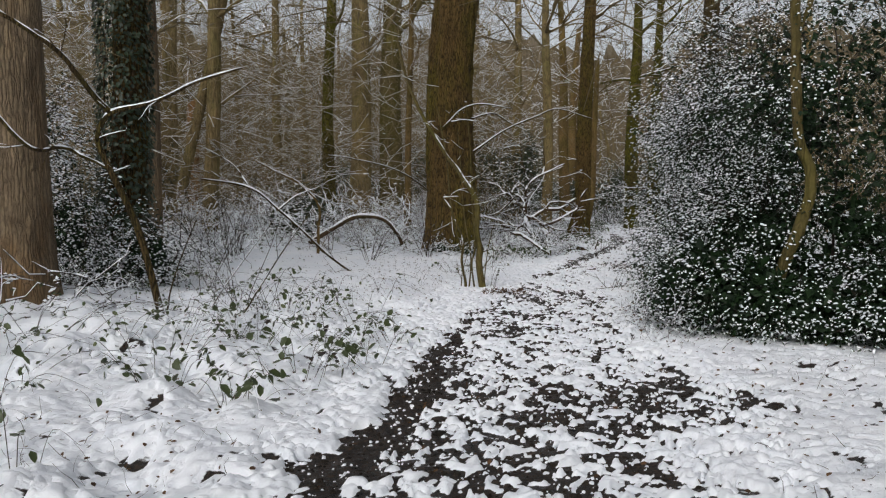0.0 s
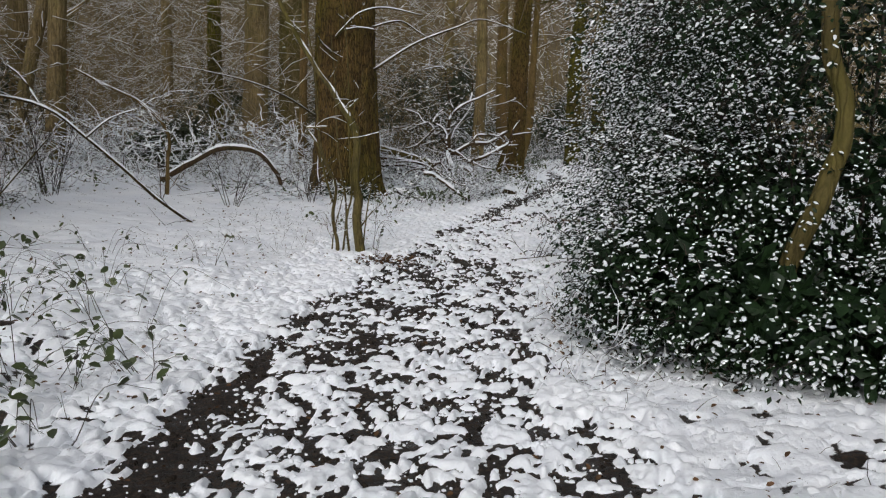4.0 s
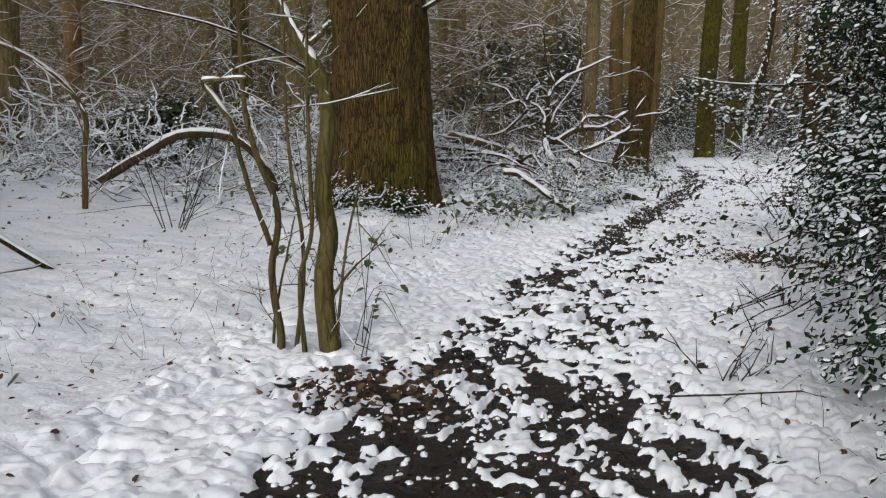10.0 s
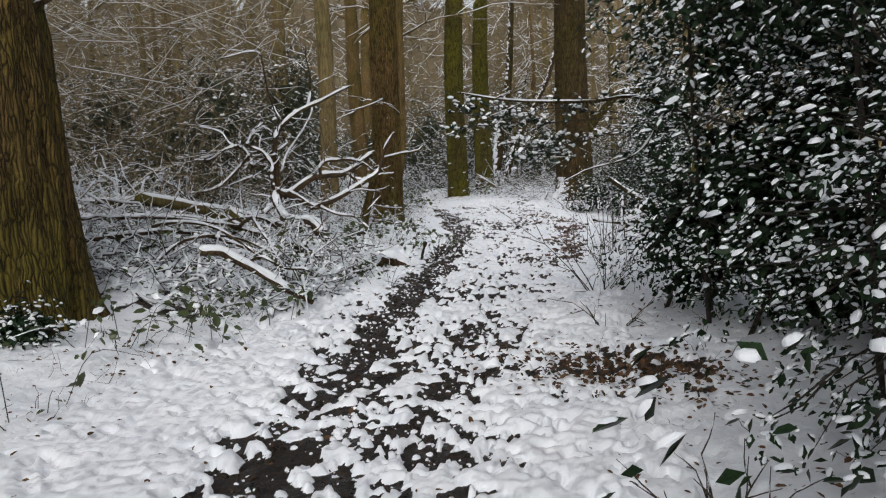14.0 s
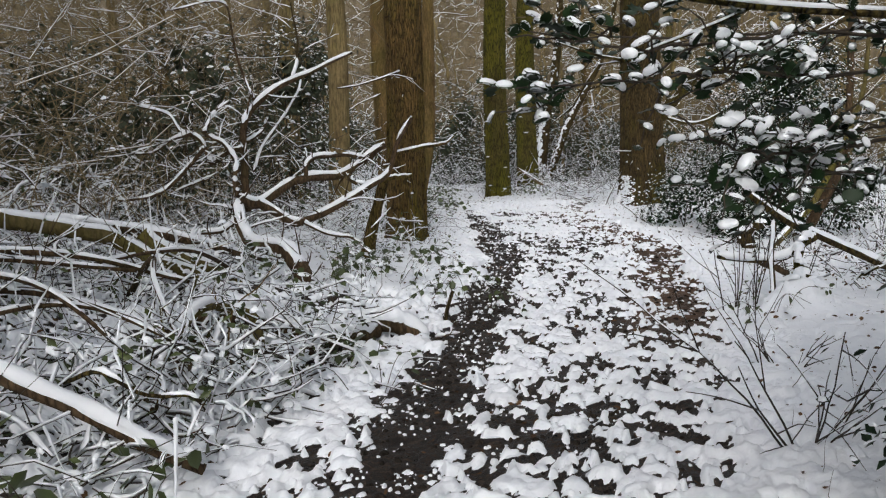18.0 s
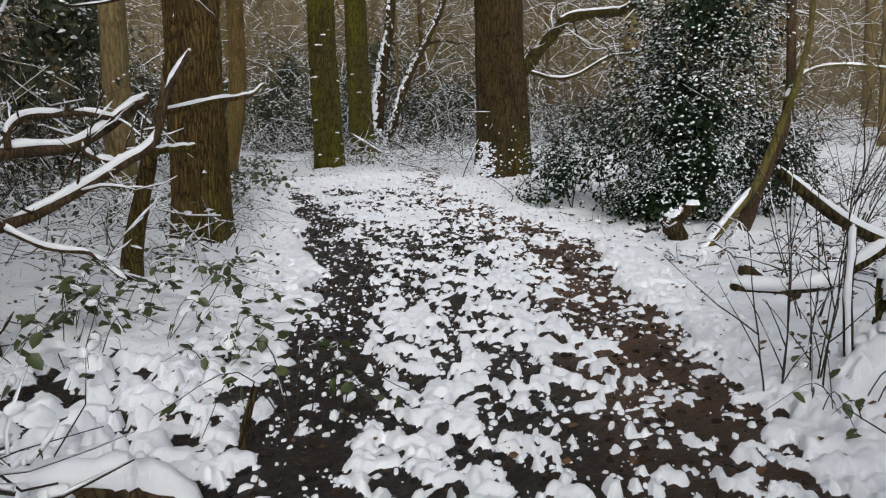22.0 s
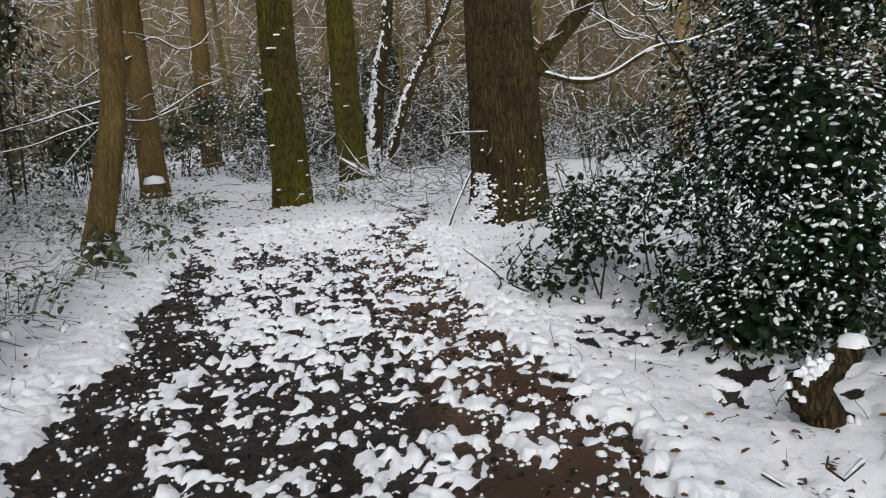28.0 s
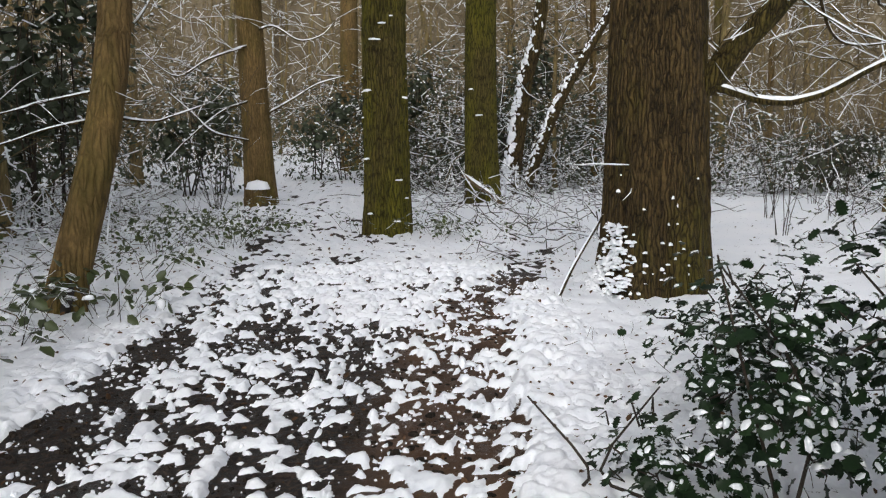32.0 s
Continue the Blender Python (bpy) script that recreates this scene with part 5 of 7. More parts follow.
limb("oak_limb", "heavy oak limb reaching over the snow", [(11.4, 35.4, 1.55), (11.69, 35.3, 1.85), (12.08, 35.1, 2.38), (12.35, 35.0, 2.58), (12.98, 34.6, 2.62), (13.21, 34.3, 2.76), (13.83, 33.8, 3.05), (14.8, 33.4, 3.6)], 0.12, 0.05, BARK_DARK, 168, 30, 14, 0.02, 1.0, 24, twig_len=1.1, steep=0.9,
     lines=[([(11.5, 35.35, 1.68), (12.03, 35.1, 1.51), (12.38, 34.9, 1.57), (12.81, 34.6, 1.85), (13.19, 34.4, 1.91), (13.8, 34.2, 2.1)], 0.035, 0.012)])
limb("fallen_pole", "broken dark pole propped above the snow", [(7.20, 24.42, 0.80), (7.62, 24.35, 0.52), (8.0, 24.3, 0.34), (8.5, 24.2, 0.10), (9.3, 24.0, -0.25)], 0.026, 0.034, BARK_DARK, 69, 18, 10, 0.028, 1.0, 0, "log")
limb("low_log", "low snowy branch by the stump", [(7.0, 24.48, 0.27), (7.3, 24.45, 0.22), (7.55, 24.4, 0.24), (7.66, 24.35, 0.32), (7.80, 24.3, 0.42)], 0.018, 0.03, BARK_DARK, 70, 18, 8, 0.05, 1.0, 2, "branch", twig_len=0.3)
limb("fallen_twig", "thin dark twig lying on the snow", [(9.01, 28.36, -0.23), (9.17, 28.3, -0.22), (9.28, 28.14, -0.24)], 0.008, 0.005, BARK_DARK, 173, 10, 5, 0.003, 0.2, 3, "branch", twig_len=0.15)
limb("short_log", "short brown log end lying in the snow", [(7.69, 25.2, 0.16), (7.9, 25.2, 0.06), (8.11, 25.2, -0.04)], 0.035, 0.03, BARK_WOOD, 170, 12, 9, 0.015, 0.6, 1, "log", twig_len=0.2)
limb("snowy_post", "crooked upright stem plastered with snow", [(7.20, 23.95, 0.0), (7.18, 23.95, 0.26), (7.17, 23.95, 0.38), (7.19, 23.95, 0.5), (7.19, 23.95, 0.60)], 0.022, 0.018, BARK_DARK, 171, 14, 8, 0.012, 1.0, 0, "stick", steep=1.1, plaster=0.8)
limb("pale_sapling", "leaning grey stem with snow along its foot", [(9.02, 27.45, -0.45), (9.11, 27.5, -0.35), (9.52, 27.6, -0.04), (9.97, 27.7, 0.3), (10.26, 27.8, 0.62), (10.55, 27.9, 1.03), (10.76, 28.0, 1.31), (11.1, 28.2, 1.9), (11.3, 28.4, 2.8)], 0.05, 0.028, BARK_OLIVE, 71, 34, 10, 0.022, 0.95, 4, "sapling", twig_len=0.8, steep=0.62,
     lines=[([(10.6, 28.0, 1.1), (11.4, 28.6, 1.35), (12.4, 29.0, 1.45), (13.9, 29.0, 1.32)], 0.022, 0.012)])
limb("dark_sapling", "dark stem leaning beside the holly", [(9.80, 27.85, -0.55), (9.92, 27.9, -0.42), (10.16, 28.0, -0.04), (10.44, 28.1, 0.34), (10.77, 28.2, 0.8), (10.95, 28.3, 1.25), (11.1, 28.5, 2.4), (11.2, 28.6, 3.8)], 0.085, 0.04, BARK_WOOD, 72, 28, 12, 0.01, 0.3, 5, "sapling", twig_len=0.8)
stump = limb("cut_stump", "curved cut branch stump with a cap of snow", [(9.56, 28.0, -0.5), (9.46, 27.99, -0.33), (9.33, 27.97, -0.17), (9.23, 27.96, -0.04), (9.19, 27.96, 0.04)], 0.12, 0.07, BARK_DARK, 73, 22, 18, 0.0, 0.0, 0, "stump", ridge=0.3,
     lines=[([(9.24, 27.97, -0.06), (9.33, 27.98, 0.03), (9.42, 27.985, 0.09), (9.50, 27.99, 0.125)], 0.06, 0.052)])
g = Geo()
rng = np.random.default_rng(2)
snow_caps(g, [np.array([9.50, 27.99, 0.145]) - base_of(stump)], [(0.05, 0, 1)], [(1, 0.1, 0.05)], [0.2], [0.15], [0.045])
f = np.linspace(0, 1, 40)[:, None]
q = np.array([9.16, 27.93, -0.02]) * (1 - f) + np.array([9.31, 27.96, 0.09]) * f + rng.normal(0, 1, (40, 3)) * np.array([0.02, 0.012, 0.03])
clods(g, q - base_of(stump), rng.uniform(0.015, 0.03, 40), rng.uniform(0.02, 0.045, 40), rng)
f = np.linspace(0, 1, 12)[:, None]
q = np.array([9.40, 27.88, -0.16]) * (1 - f) + np.array([9.60, 27.90, -0.33]) * f + rng.normal(0, 0.012, (12, 3))
clods(g, q - base_of(stump), rng.uniform(0.018, 0.03, 12), rng.uniform(0.018, 0.03, 12), rng)
stuff(part("snow", g, SNOW, stump, "cap of snow"))
mound = limb("roadside_stump", "old stump nearly buried under deep snow", [(7.42, 23.92, -0.25), (7.42, 23.93, 0.0), (7.44, 23.95, 0.16)], 0.11, 0.09, BARK_GREEN, 74, 12, 14, 0.0, 0.0, 0, "stump", ridge=0.25,
     lines=[([(7.44, 23.95, 0.1), (7.44, 24.0, 0.32), (7.55, 24.05, 0.46)], 0.045, 0.025)])
g, rng = Geo(), np.random.default_rng(6)
q = np.array([7.38, 23.88, 0.0]) + rng.normal(0, 1, (150, 3)) * np.array([0.15, 0.15, 0.0])
q[:, 2] = ground_z(q[:, 0], q[:, 1]) + 0.02 + 0.34 * np.exp(-((q[:, 0] - 7.40) ** 2 + (q[:, 1] - 23.9) ** 2) / 0.05) * rng.uniform(0.6, 1.0, 150)
clods(g, q - base_of(mound), rng.uniform(0.03, 0.075, 150), rng.uniform(0.025, 0.06, 150), rng)
q = smooth_line([(7.40, 23.88, 0.2), (7.40, 23.94, 0.36), (7.52, 24.0, 0.50)], 16) + rng.normal(0, 0.012, (16, 3))
clods(g, q - base_of(mound), rng.uniform(0.025, 0.05, 16), rng.uniform(0.03, 0.06, 16), rng)
stuff(part("snow", g, SNOW, mound, "thick lumpy snow"))
limb("birch_sapling", "upright pale sapling with snow down one side", [(12.2, 27.0, -0.2), (12.3, 27.0, 0.9), (12.25, 27.1, 2.2), (12.4, 27.2, 4.5)], 0.05, 0.03, BARK_PALE, 75, 18, 8, 0.01, 0.2, 8, "sapling", twig_len=1.0)
for k, c in enumerate(([(6.41, 35.2, 1.59), (6.04, 35.15, 1.51), (5.66, 35.1, 1.40), (5.2, 35.0, 1.3)], [(6.38, 35.2, 1.37), (6.03, 35.2, 1.30), (5.64, 35.2, 1.17), (5.2, 35.1, 1.1)], [(6.52, 35.3, 1.38), (6.77, 35.4, 1.35), (6.95, 35.4, 1.40), (7.2, 35.6, 1.5)])):
    limb("snowy_branch", "thin branch of the curved tree lined with snow", c, 0.011, 0.004, BARK_DARK, 800 + k, 16, 5, 0.010, 1.0, 4, group="thin snowy branches", twig_len=0.35)
for k, c in enumerate(([(6.85, 45.8, 1.75), (6.3, 45.8, 1.53), (5.63, 45.8, 0.98), (5.18, 45.8, 0.54)], [(7.1, 45.9, 3.15), (7.4, 45.8, 3.2), (7.88, 45.8, 2.94), (8.32, 45.8, 3.05), (8.55, 45.8, 3.28)], [(6.85, 45.8, 2.82), (6.16, 45.5, 2.54), (5.52, 45.5, 2.22), (4.92, 45.4, 2.69)], [(6.85, 45.8, 0.98), (6.21, 45.5, 1.15), (5.8, 45.5, 1.53), (5.4, 45.4, 1.9)], [(7.25, 45.8, 1.53), (7.75, 45.5, 1.8), (8.19, 45.5, 2.07), (8.74, 45.5, 2.24)])):
    limb("snowy_branch", "thin branch of the young beech lined with snow", c, 0.022, 0.008, BARK_DARK, 810 + k, 18, 5, 0.018, 1.0, 8, group="thin snowy branches", twig_len=0.9)
for k, c in enumerate(([(12.34, 35.0, 2.5), (12.63, 35.2, 2.12), (12.96, 35.3, 2.02), (13.6, 35.3, 2.1)], [(12.9, 34.8, 2.6), (13.2, 35.4, 2.4), (13.8, 35.8, 2.5), (14.4, 36.0, 2.9)], [(12.0, 35.1, 2.3), (12.2, 35.5, 2.7), (12.7, 35.9, 2.9), (13.3, 36.2, 2.8)])):
    limb("snowy_branch", "twiggy oak branch lined with snow", c, 0.016, 0.006, BARK_DARK, 820 + k, 16, 5, 0.012, 1.0, 12, group="thin snowy branches", twig_len=0.6)
limb("broken_stick", "broken stick leaning at a tree's foot", [(10.9, 44.3, 0.35), (11.6, 43.8, -0.2)], 0.04, 0.05, BARK_PALE, 76, 10, 7, 0.03, 1.0, 2, "stick")
small = limb("small_stump", "low stump of a felled tree capped with snow", [(6.98, 45.4, -0.5), (6.99, 45.4, 0.06)], 0.26, 0.22, BARK_SMOOTH, 77, 8, 14, 0.06, 0.0, 0, "stump", ridge=0.3)
g = Geo()
snow_caps(g, [np.array([7.0, 45.4, 0.07]) - base_of(small)], [(0, 0, 1)], [(1, 0, 0)], 0.42, 0.40, 0.16)
stuff(part("snow", g, SNOW, small, "cap of snow"))
limb("leaning_stick", "thin stick leaning on an oak, furred with snow", [(10.08, 34.95, -0.2), (10.28, 35.0, 0.18), (10.52, 35.05, 0.55)], 0.018, 0.012, BARK_DARK, 78, 10, 6, 0.009, 1.0, 0, "stick", steep=0.99)
# no cavity is cut: a near-black patch gives the hollow its inner shade
m, n, l, b = material("painted_hollow")
l.new(ramp(n, l, noise_tex(n, l, 30.0), [(0.3, (0.004, 0.003, 0.002)), (0.7, (0.02, 0.012, 0.006))]), b.inputs["Base Color"])
g = Geo()
snow_caps(g, [(0.06, -0.16, 0.22)], [(0.5, -0.85, -0.1)], [(0.22, 0.05, 1)], 0.36, 0.09, 0.012)
part("hollow", g, m, curved, "dark hollow, its shade painted on")

# ---------------------------------------------------------------- hollies
holly("holly_bush", "large dark green holly bush heavy with snow", [(4.35, 10.7, 0.9, 1.75, 1.3, 1.2), (4.9, 10.6, 2.8, 2.1, 1.5, 1.6), (4.1, 12.0, 0.85, 1.25, 1.2, 1.1), (4.45, 12.2, 2.5, 1.5, 1.4, 1.6), (6.4, 11.0, 1.8, 1.8, 1.8, 2.2), (5.5, 10.1, 0.6, 1.2, 0.9, 0.95), (4.0, 10.75, 0.3, 1.05, 0.75, 0.5), (3.7, 11.9, 0.3, 0.85, 0.9, 0.5), (3.8, 11.2, 0.4, 0.95, 1.0, 0.6), (3.65, 10.7, 0.1, 0.65, 0.6, 0.35), (4.4, 10.15, 0.35, 1.0, 0.6, 0.6), (5.2, 9.5, 0.4, 1.0, 0.7, 0.7), (4.9, 9.15, 0.45, 0.8, 0.6, 0.6), (3.35, 9.75, 0.2, 0.6, 0.5, 0.42), (2.95, 10.3, 0.2, 0.5, 0.45, 0.42), (3.0, 10.0, 0.5, 0.62, 0.5, 0.5), (3.05, 10.6, 0.5, 0.6, 0.45, 0.5), (3.4, 9.45, 0.35, 0.7, 0.45, 0.5), (4.0, 9.15, 0.2, 0.75, 0.5, 0.45), (4.7, 8.75, 0.25, 0.7, 0.5, 0.45)], 62000, 80, 0.052, 0.95, 1500, floor_gap=0.04, shaded_sparse=(3.9, 5.0), snow_size=0.92, cull=0.8)
holly("holly_bush", "holly bush beside the path, snow on its leaves", [(4.4, 14.2, 0.9, 1.45, 1.3, 1.2), (4.8, 14.2, 2.6, 1.6, 1.4, 1.5), (5.4, 16.2, 1.0, 1.5, 1.3, 1.2), (5.8, 16.4, 2.7, 1.7, 1.4, 1.4), (5.3, 17.4, 2.6, 1.3, 1.0, 1.1), (4.6, 13.9, 0.3, 1.2, 1.0, 0.5)], 32000, 81, 0.054, 0.95, 1200, snow_size=0.9, cull=0.7)
holly("holly_bush", "holly bush overhanging the path, snow on its leaves", [(6.5, 18.4, 1.1, 1.45, 1.3, 1.2), (6.6, 18.6, 2.5, 1.6, 1.4, 1.2), (7.3, 20.3, 2.2, 1.4, 1.2, 1.1), (5.95, 19.3, 1.0, 1.0, 0.9, 0.95), (5.75, 19.4, 2.35, 1.15, 1.0, 0.95), (6.1, 18.9, 0.4, 0.85, 0.9, 0.6), (5.85, 20.1, 0.45, 0.6, 0.7, 0.6), (6.4, 17.7, 0.6, 0.95, 0.9, 0.8)], 24000, 82, 0.058, 0.8, 900, floor_gap=0.05, snow_size=0.95, cull=0.7)


def holly_spray(label, lines, seed, leaf=0.045, pieces=120):
    """Twigs reaching out level, leaves in ranks along them, a pillow of snow on most leaves."""
    rng = np.random.default_rng(seed)
    x0, y0, z0 = lines[0][0]
    t = thing("holly_spray", label, "bush", x0, y0, z0, "holly bushes")
    o = base_of(t)
    wood, white, green = Geo(), Geo(), Geo()
    at, way = [], []
    for control in lines:
        m = 26
        main = smooth_line(control, m) + rng.normal(0, 0.004, (m, 3))
        tube(wood, main - o, np.linspace(0.0055, 0.002, m), 6)
        for _ in range(16):
            k = rng.integers(2, m - 1)
            d = rng.normal(0, 1, 3) * np.array([0.8, 0.8, 0.55]) + (main[k] - main[k - 1]) * 12
            d = d / np.linalg.norm(d)
            side = main[k] + d * np.linspace(0, rng.uniform(0.08, 0.24), 6)[:, None] + rng.normal(0, 0.006, (6, 3))
            tube(wood, side - o, np.linspace(0.003, 0.0014, 6), 5)
            for f in range(1, 6):
                at.append(side[f]); way.append(d)
        for k in range(1, m, 3):
            at.append(main[k]); way.append((main[k] - main[k - 1]) / np.linalg.norm(main[k] - main[k - 1]))
    p, w = np.array(at), np.array(way)
    n = len(p)
    across = np.cross(w, [0, 0, 1.0])
    along = w * 0.6 + across * np.where(rng.random(n) < 0.5, 1, -1)[:, None] + rng.normal(0, 0.35, (n, 3)) + np.array([0, 0, -0.3])
    normal = rng.normal(0, 0.42, (n, 3)) + np.array([0, 0, 1.0])
    size = leaf * rng.uniform(0.7, 1.25, n)
    few = np.arange(n) % max(1, n // pieces) == 0
    leaf_pieces(t, p[few] - o, normal[few], along[few], size[few], 0.8, HOLLY, SPINY)
    leaves(green, p[~few] - o, normal[~few], along[~few], size[~few], 0.8, SPINY)
    s = rng.random(n) < 0.62
    nn, aa, bb = axes_of(normal[s], along[s])
    k = int(s.sum())
    big = size[s] * rng.uniform(0.6, 1.15, k)
    pillows(white, p[s] - o + aa * size[s][:, None] * 0.5 + nn * 0.003, nn, aa, big, big * rng.uniform(0.5, 0.75, k), big * rng.uniform(0.22, 0.4, k), rng)
    stuff(part("tangle", wood, TWIG, t, "thin dark stems"))
    stuff(part("foliage", green, HOLLY, t, "glossy dark green holly leaves"))
    stuff(part("snow", white, SNOW, t, "pillows of snow on the leaves"))


holly_spray("overhanging holly spray with thick pillows of snow on its leaves", [
    [(5.2, 19.7, 1.5), (4.6, 19.55, 1.54), (4.27, 19.5, 1.51), (4.05, 19.5, 1.51), (3.84, 19.5, 1.53)],
    [(5.2, 19.7, 1.46), (4.5, 19.5, 1.44), (4.31, 19.5, 1.45), (4.08, 19.5, 1.43), (3.84, 19.5, 1.42)],
    [(5.3, 19.9, 1.62), (4.79, 19.9, 1.58), (4.33, 19.9, 1.57), (4.0, 19.9, 1.58)],
    [(4.9, 19.6, 1.3), (4.49, 19.5, 1.27), (4.35, 19.5, 1.28), (4.21, 19.5, 1.36)]], 83)
holly_spray("low holly spray bowed under snow beside the path", [
    [(4.95, 19.7, 1.2), (4.6, 19.6, 1.22), (4.4, 19.5, 1.21)],
    [(5.2, 19.8, 1.36), (4.9, 19.9, 1.3), (4.62, 19.9, 1.28)]], 84, pieces=60)
limb("holly_branch", "dark holly branch reaching over the path", [(6.4, 19.6, 0.4), (6.0, 19.8, 1.3), (5.4, 19.7, 1.6), (4.9, 19.6, 1.58), (4.3, 19.5, 1.6), (3.9, 19.45, 1.66)], 0.022, 0.005, BARK_DARK, 184, 22, 6, 0.008, 0.8, 8, "branch", twig_len=0.4,
     lines=[([(5.6, 19.75, 1.5), (5.2, 19.4, 1.2), (4.8, 19.35, 1.1)], 0.012, 0.004)])
holly("holly_bush", "green holly bush with clumps of snow", [(10.45, 29.2, 0.95, 1.05, 1.15, 1.05), (10.6, 29.2, 2.0, 1.0, 1.0, 0.9), (11.0, 30.3, 1.2, 0.9, 0.9, 1.1), (10.15, 28.8, 0.4, 0.6, 0.6, 0.6), (10.15, 29.0, 0.05, 0.55, 0.5, 0.45), (10.4, 29.7, 0.05, 0.6, 0.6, 0.5), (9.8, 28.95, 0.0, 0.45, 0.4, 0.4), (10.0, 29.4, 0.0, 0.5, 0.5, 0.4), (11.2, 28.9, 0.4, 0.8, 0.7, 0.65)], 18500, 84, 0.060, 0.40, 500, 0.05, snow_size=0.85)
holly("low_holly", "low spreading holly with spiny leaves and some snow", [(9.7, 30.8, 0.38, 0.42, 0.65, 0.55), (10.25, 30.6, 0.5, 0.6, 0.75, 0.75), (9.4, 31.0, 0.0, 0.34, 0.55, 0.25), (9.9, 29.7, 0.05, 0.5, 0.6, 0.4), (10.3, 32.0, 0.25, 0.6, 0.7, 0.5)], 1700, 85, 0.066, 1.2, 240, 0.05, snow_size=0.95, shell=0.25, feet_n=8, pieces=290, spiny=True)
holly("young_holly", "snow-laden young holly behind a tree", [(-4.9, 12.3, 0.9, 0.9, 0.7, 1.2), (-5.6, 12.6, 2.2, 0.9, 0.8, 1.3), (-3.9, 12.5, 0.6, 0.65, 0.5, 0.8), (-4.3, 12.0, 0.25, 0.7, 0.4, 0.6)], 11000, 86, 0.055, 1.5, 500, floor_gap=0.03, snow_size=1.1)
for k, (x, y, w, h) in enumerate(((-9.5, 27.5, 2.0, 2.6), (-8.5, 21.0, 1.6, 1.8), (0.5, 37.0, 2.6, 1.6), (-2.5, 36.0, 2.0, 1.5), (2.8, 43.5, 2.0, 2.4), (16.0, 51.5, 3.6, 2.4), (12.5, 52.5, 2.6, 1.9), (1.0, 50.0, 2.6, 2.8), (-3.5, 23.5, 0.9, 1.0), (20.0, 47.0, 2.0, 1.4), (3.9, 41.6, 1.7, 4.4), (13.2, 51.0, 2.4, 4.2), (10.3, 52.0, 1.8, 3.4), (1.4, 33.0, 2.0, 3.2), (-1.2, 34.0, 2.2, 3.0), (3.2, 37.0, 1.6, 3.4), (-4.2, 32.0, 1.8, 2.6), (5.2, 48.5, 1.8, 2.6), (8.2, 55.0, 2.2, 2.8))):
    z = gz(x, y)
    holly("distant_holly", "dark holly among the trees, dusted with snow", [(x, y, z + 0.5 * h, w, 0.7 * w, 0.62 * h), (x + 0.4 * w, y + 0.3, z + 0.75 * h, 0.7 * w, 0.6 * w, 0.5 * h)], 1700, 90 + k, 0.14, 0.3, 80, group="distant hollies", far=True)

holly("holly_seedlings", "snow-plastered seedlings at the old oak's foot", [(0.3, 19.95, 0.15, 0.45, 0.25, 0.4), (0.9, 19.98, 0.12, 0.35, 0.25, 0.35)], 1500, 88, 0.05, 1.0, 60, 0.02, snow_size=1.05, shell=0.3, feet_n=2)
fan = thing("snow_drift", "snow plastered against an oak's foot", "snow", 10.5, 35.0, gz(10.5, 35.0))
rng = np.random.default_rng(21)
g = Geo()
n = 1500
a, f = -2.85 + rng.normal(0, 0.42, n), rng.random(n) ** 1.5
side = np.clip(1 - ((a + 2.85) / 1.0) ** 2, 0, 1)
ok = rng.random(n) < side * (1 - 0.75 * f) * (0.3 + vnoise(a * 7, f * 3, 71))
a, f, side = a[ok], f[ok], side[ok]
n = len(a)
out = 0.47 + 0.34 * (1 - f) ** 2.6 * side + rng.normal(0, 0.012, n)
q = np.stack([11.16 + out * np.cos(a), 35.45 + out * np.sin(a), -0.29 + 0.75 * f * (0.4 + 0.6 * side)], -1)
clods(g, q - base_of(fan), rng.uniform(0.014, 0.045, n), rng.uniform(0.012, 0.03, n), rng)
n = 26
a, h = rng.uniform(-2.9, -1.1, n), 1.1 * rng.random(n) ** 1.6
q = np.stack([11.16 + 0.50 * np.cos(a), 35.45 + 0.50 * np.sin(a), -0.15 + h], -1)
clods(g, q - base_of(fan), rng.uniform(0.008, 0.022, n), rng.uniform(0.012, 0.03, n), rng)
stuff(part("snow", g, SNOW, fan))
# ivy on the dark trunk
ivy = thing("ivy", "dark ivy clinging round a trunk", "ivy", -4.75, 14.0, gz(-4.75, 14.0))
rng = np.random.default_rng(9)
n = 6000
a, h = rng.uniform(0, 2 * np.pi, n), 7 * rng.random(n) ** 0.9
rr = 0.30 + 0.10 * rng.random(n) + 0.08 * vnoise(a * 2, h * 1.5, 4)
p = np.stack([rr * np.cos(a) + 0.012 * h, rr * np.sin(a) + 0.012 * h, h], -1)
g = Geo()
leaves(g, p, np.stack([np.cos(a), np.sin(a), 0.5 + 0 * a], -1) + rng.normal(0, 0.3, (n, 3)), rng.normal(0, 0.5, (n, 3)) + np.array([0, 0, -0.8]), rng.uniform(0.05, 0.09, n), 0.85)
stuff(part("foliage", g, IVY, ivy))
for k in range(5):
    g = Geo()
    h = np.linspace(0, 6.5, 30)
    a = 1.3 * k + 0.5 * np.sin(h * 0.9 + k)
    tube(g, np.stack([0.31 * np.cos(a) + 0.012 * h, 0.31 * np.sin(a) + 0.012 * h, h], -1), np.linspace(0.022, 0.008, 30), 6)
    part("stem", g, BARK_WOOD, ivy)

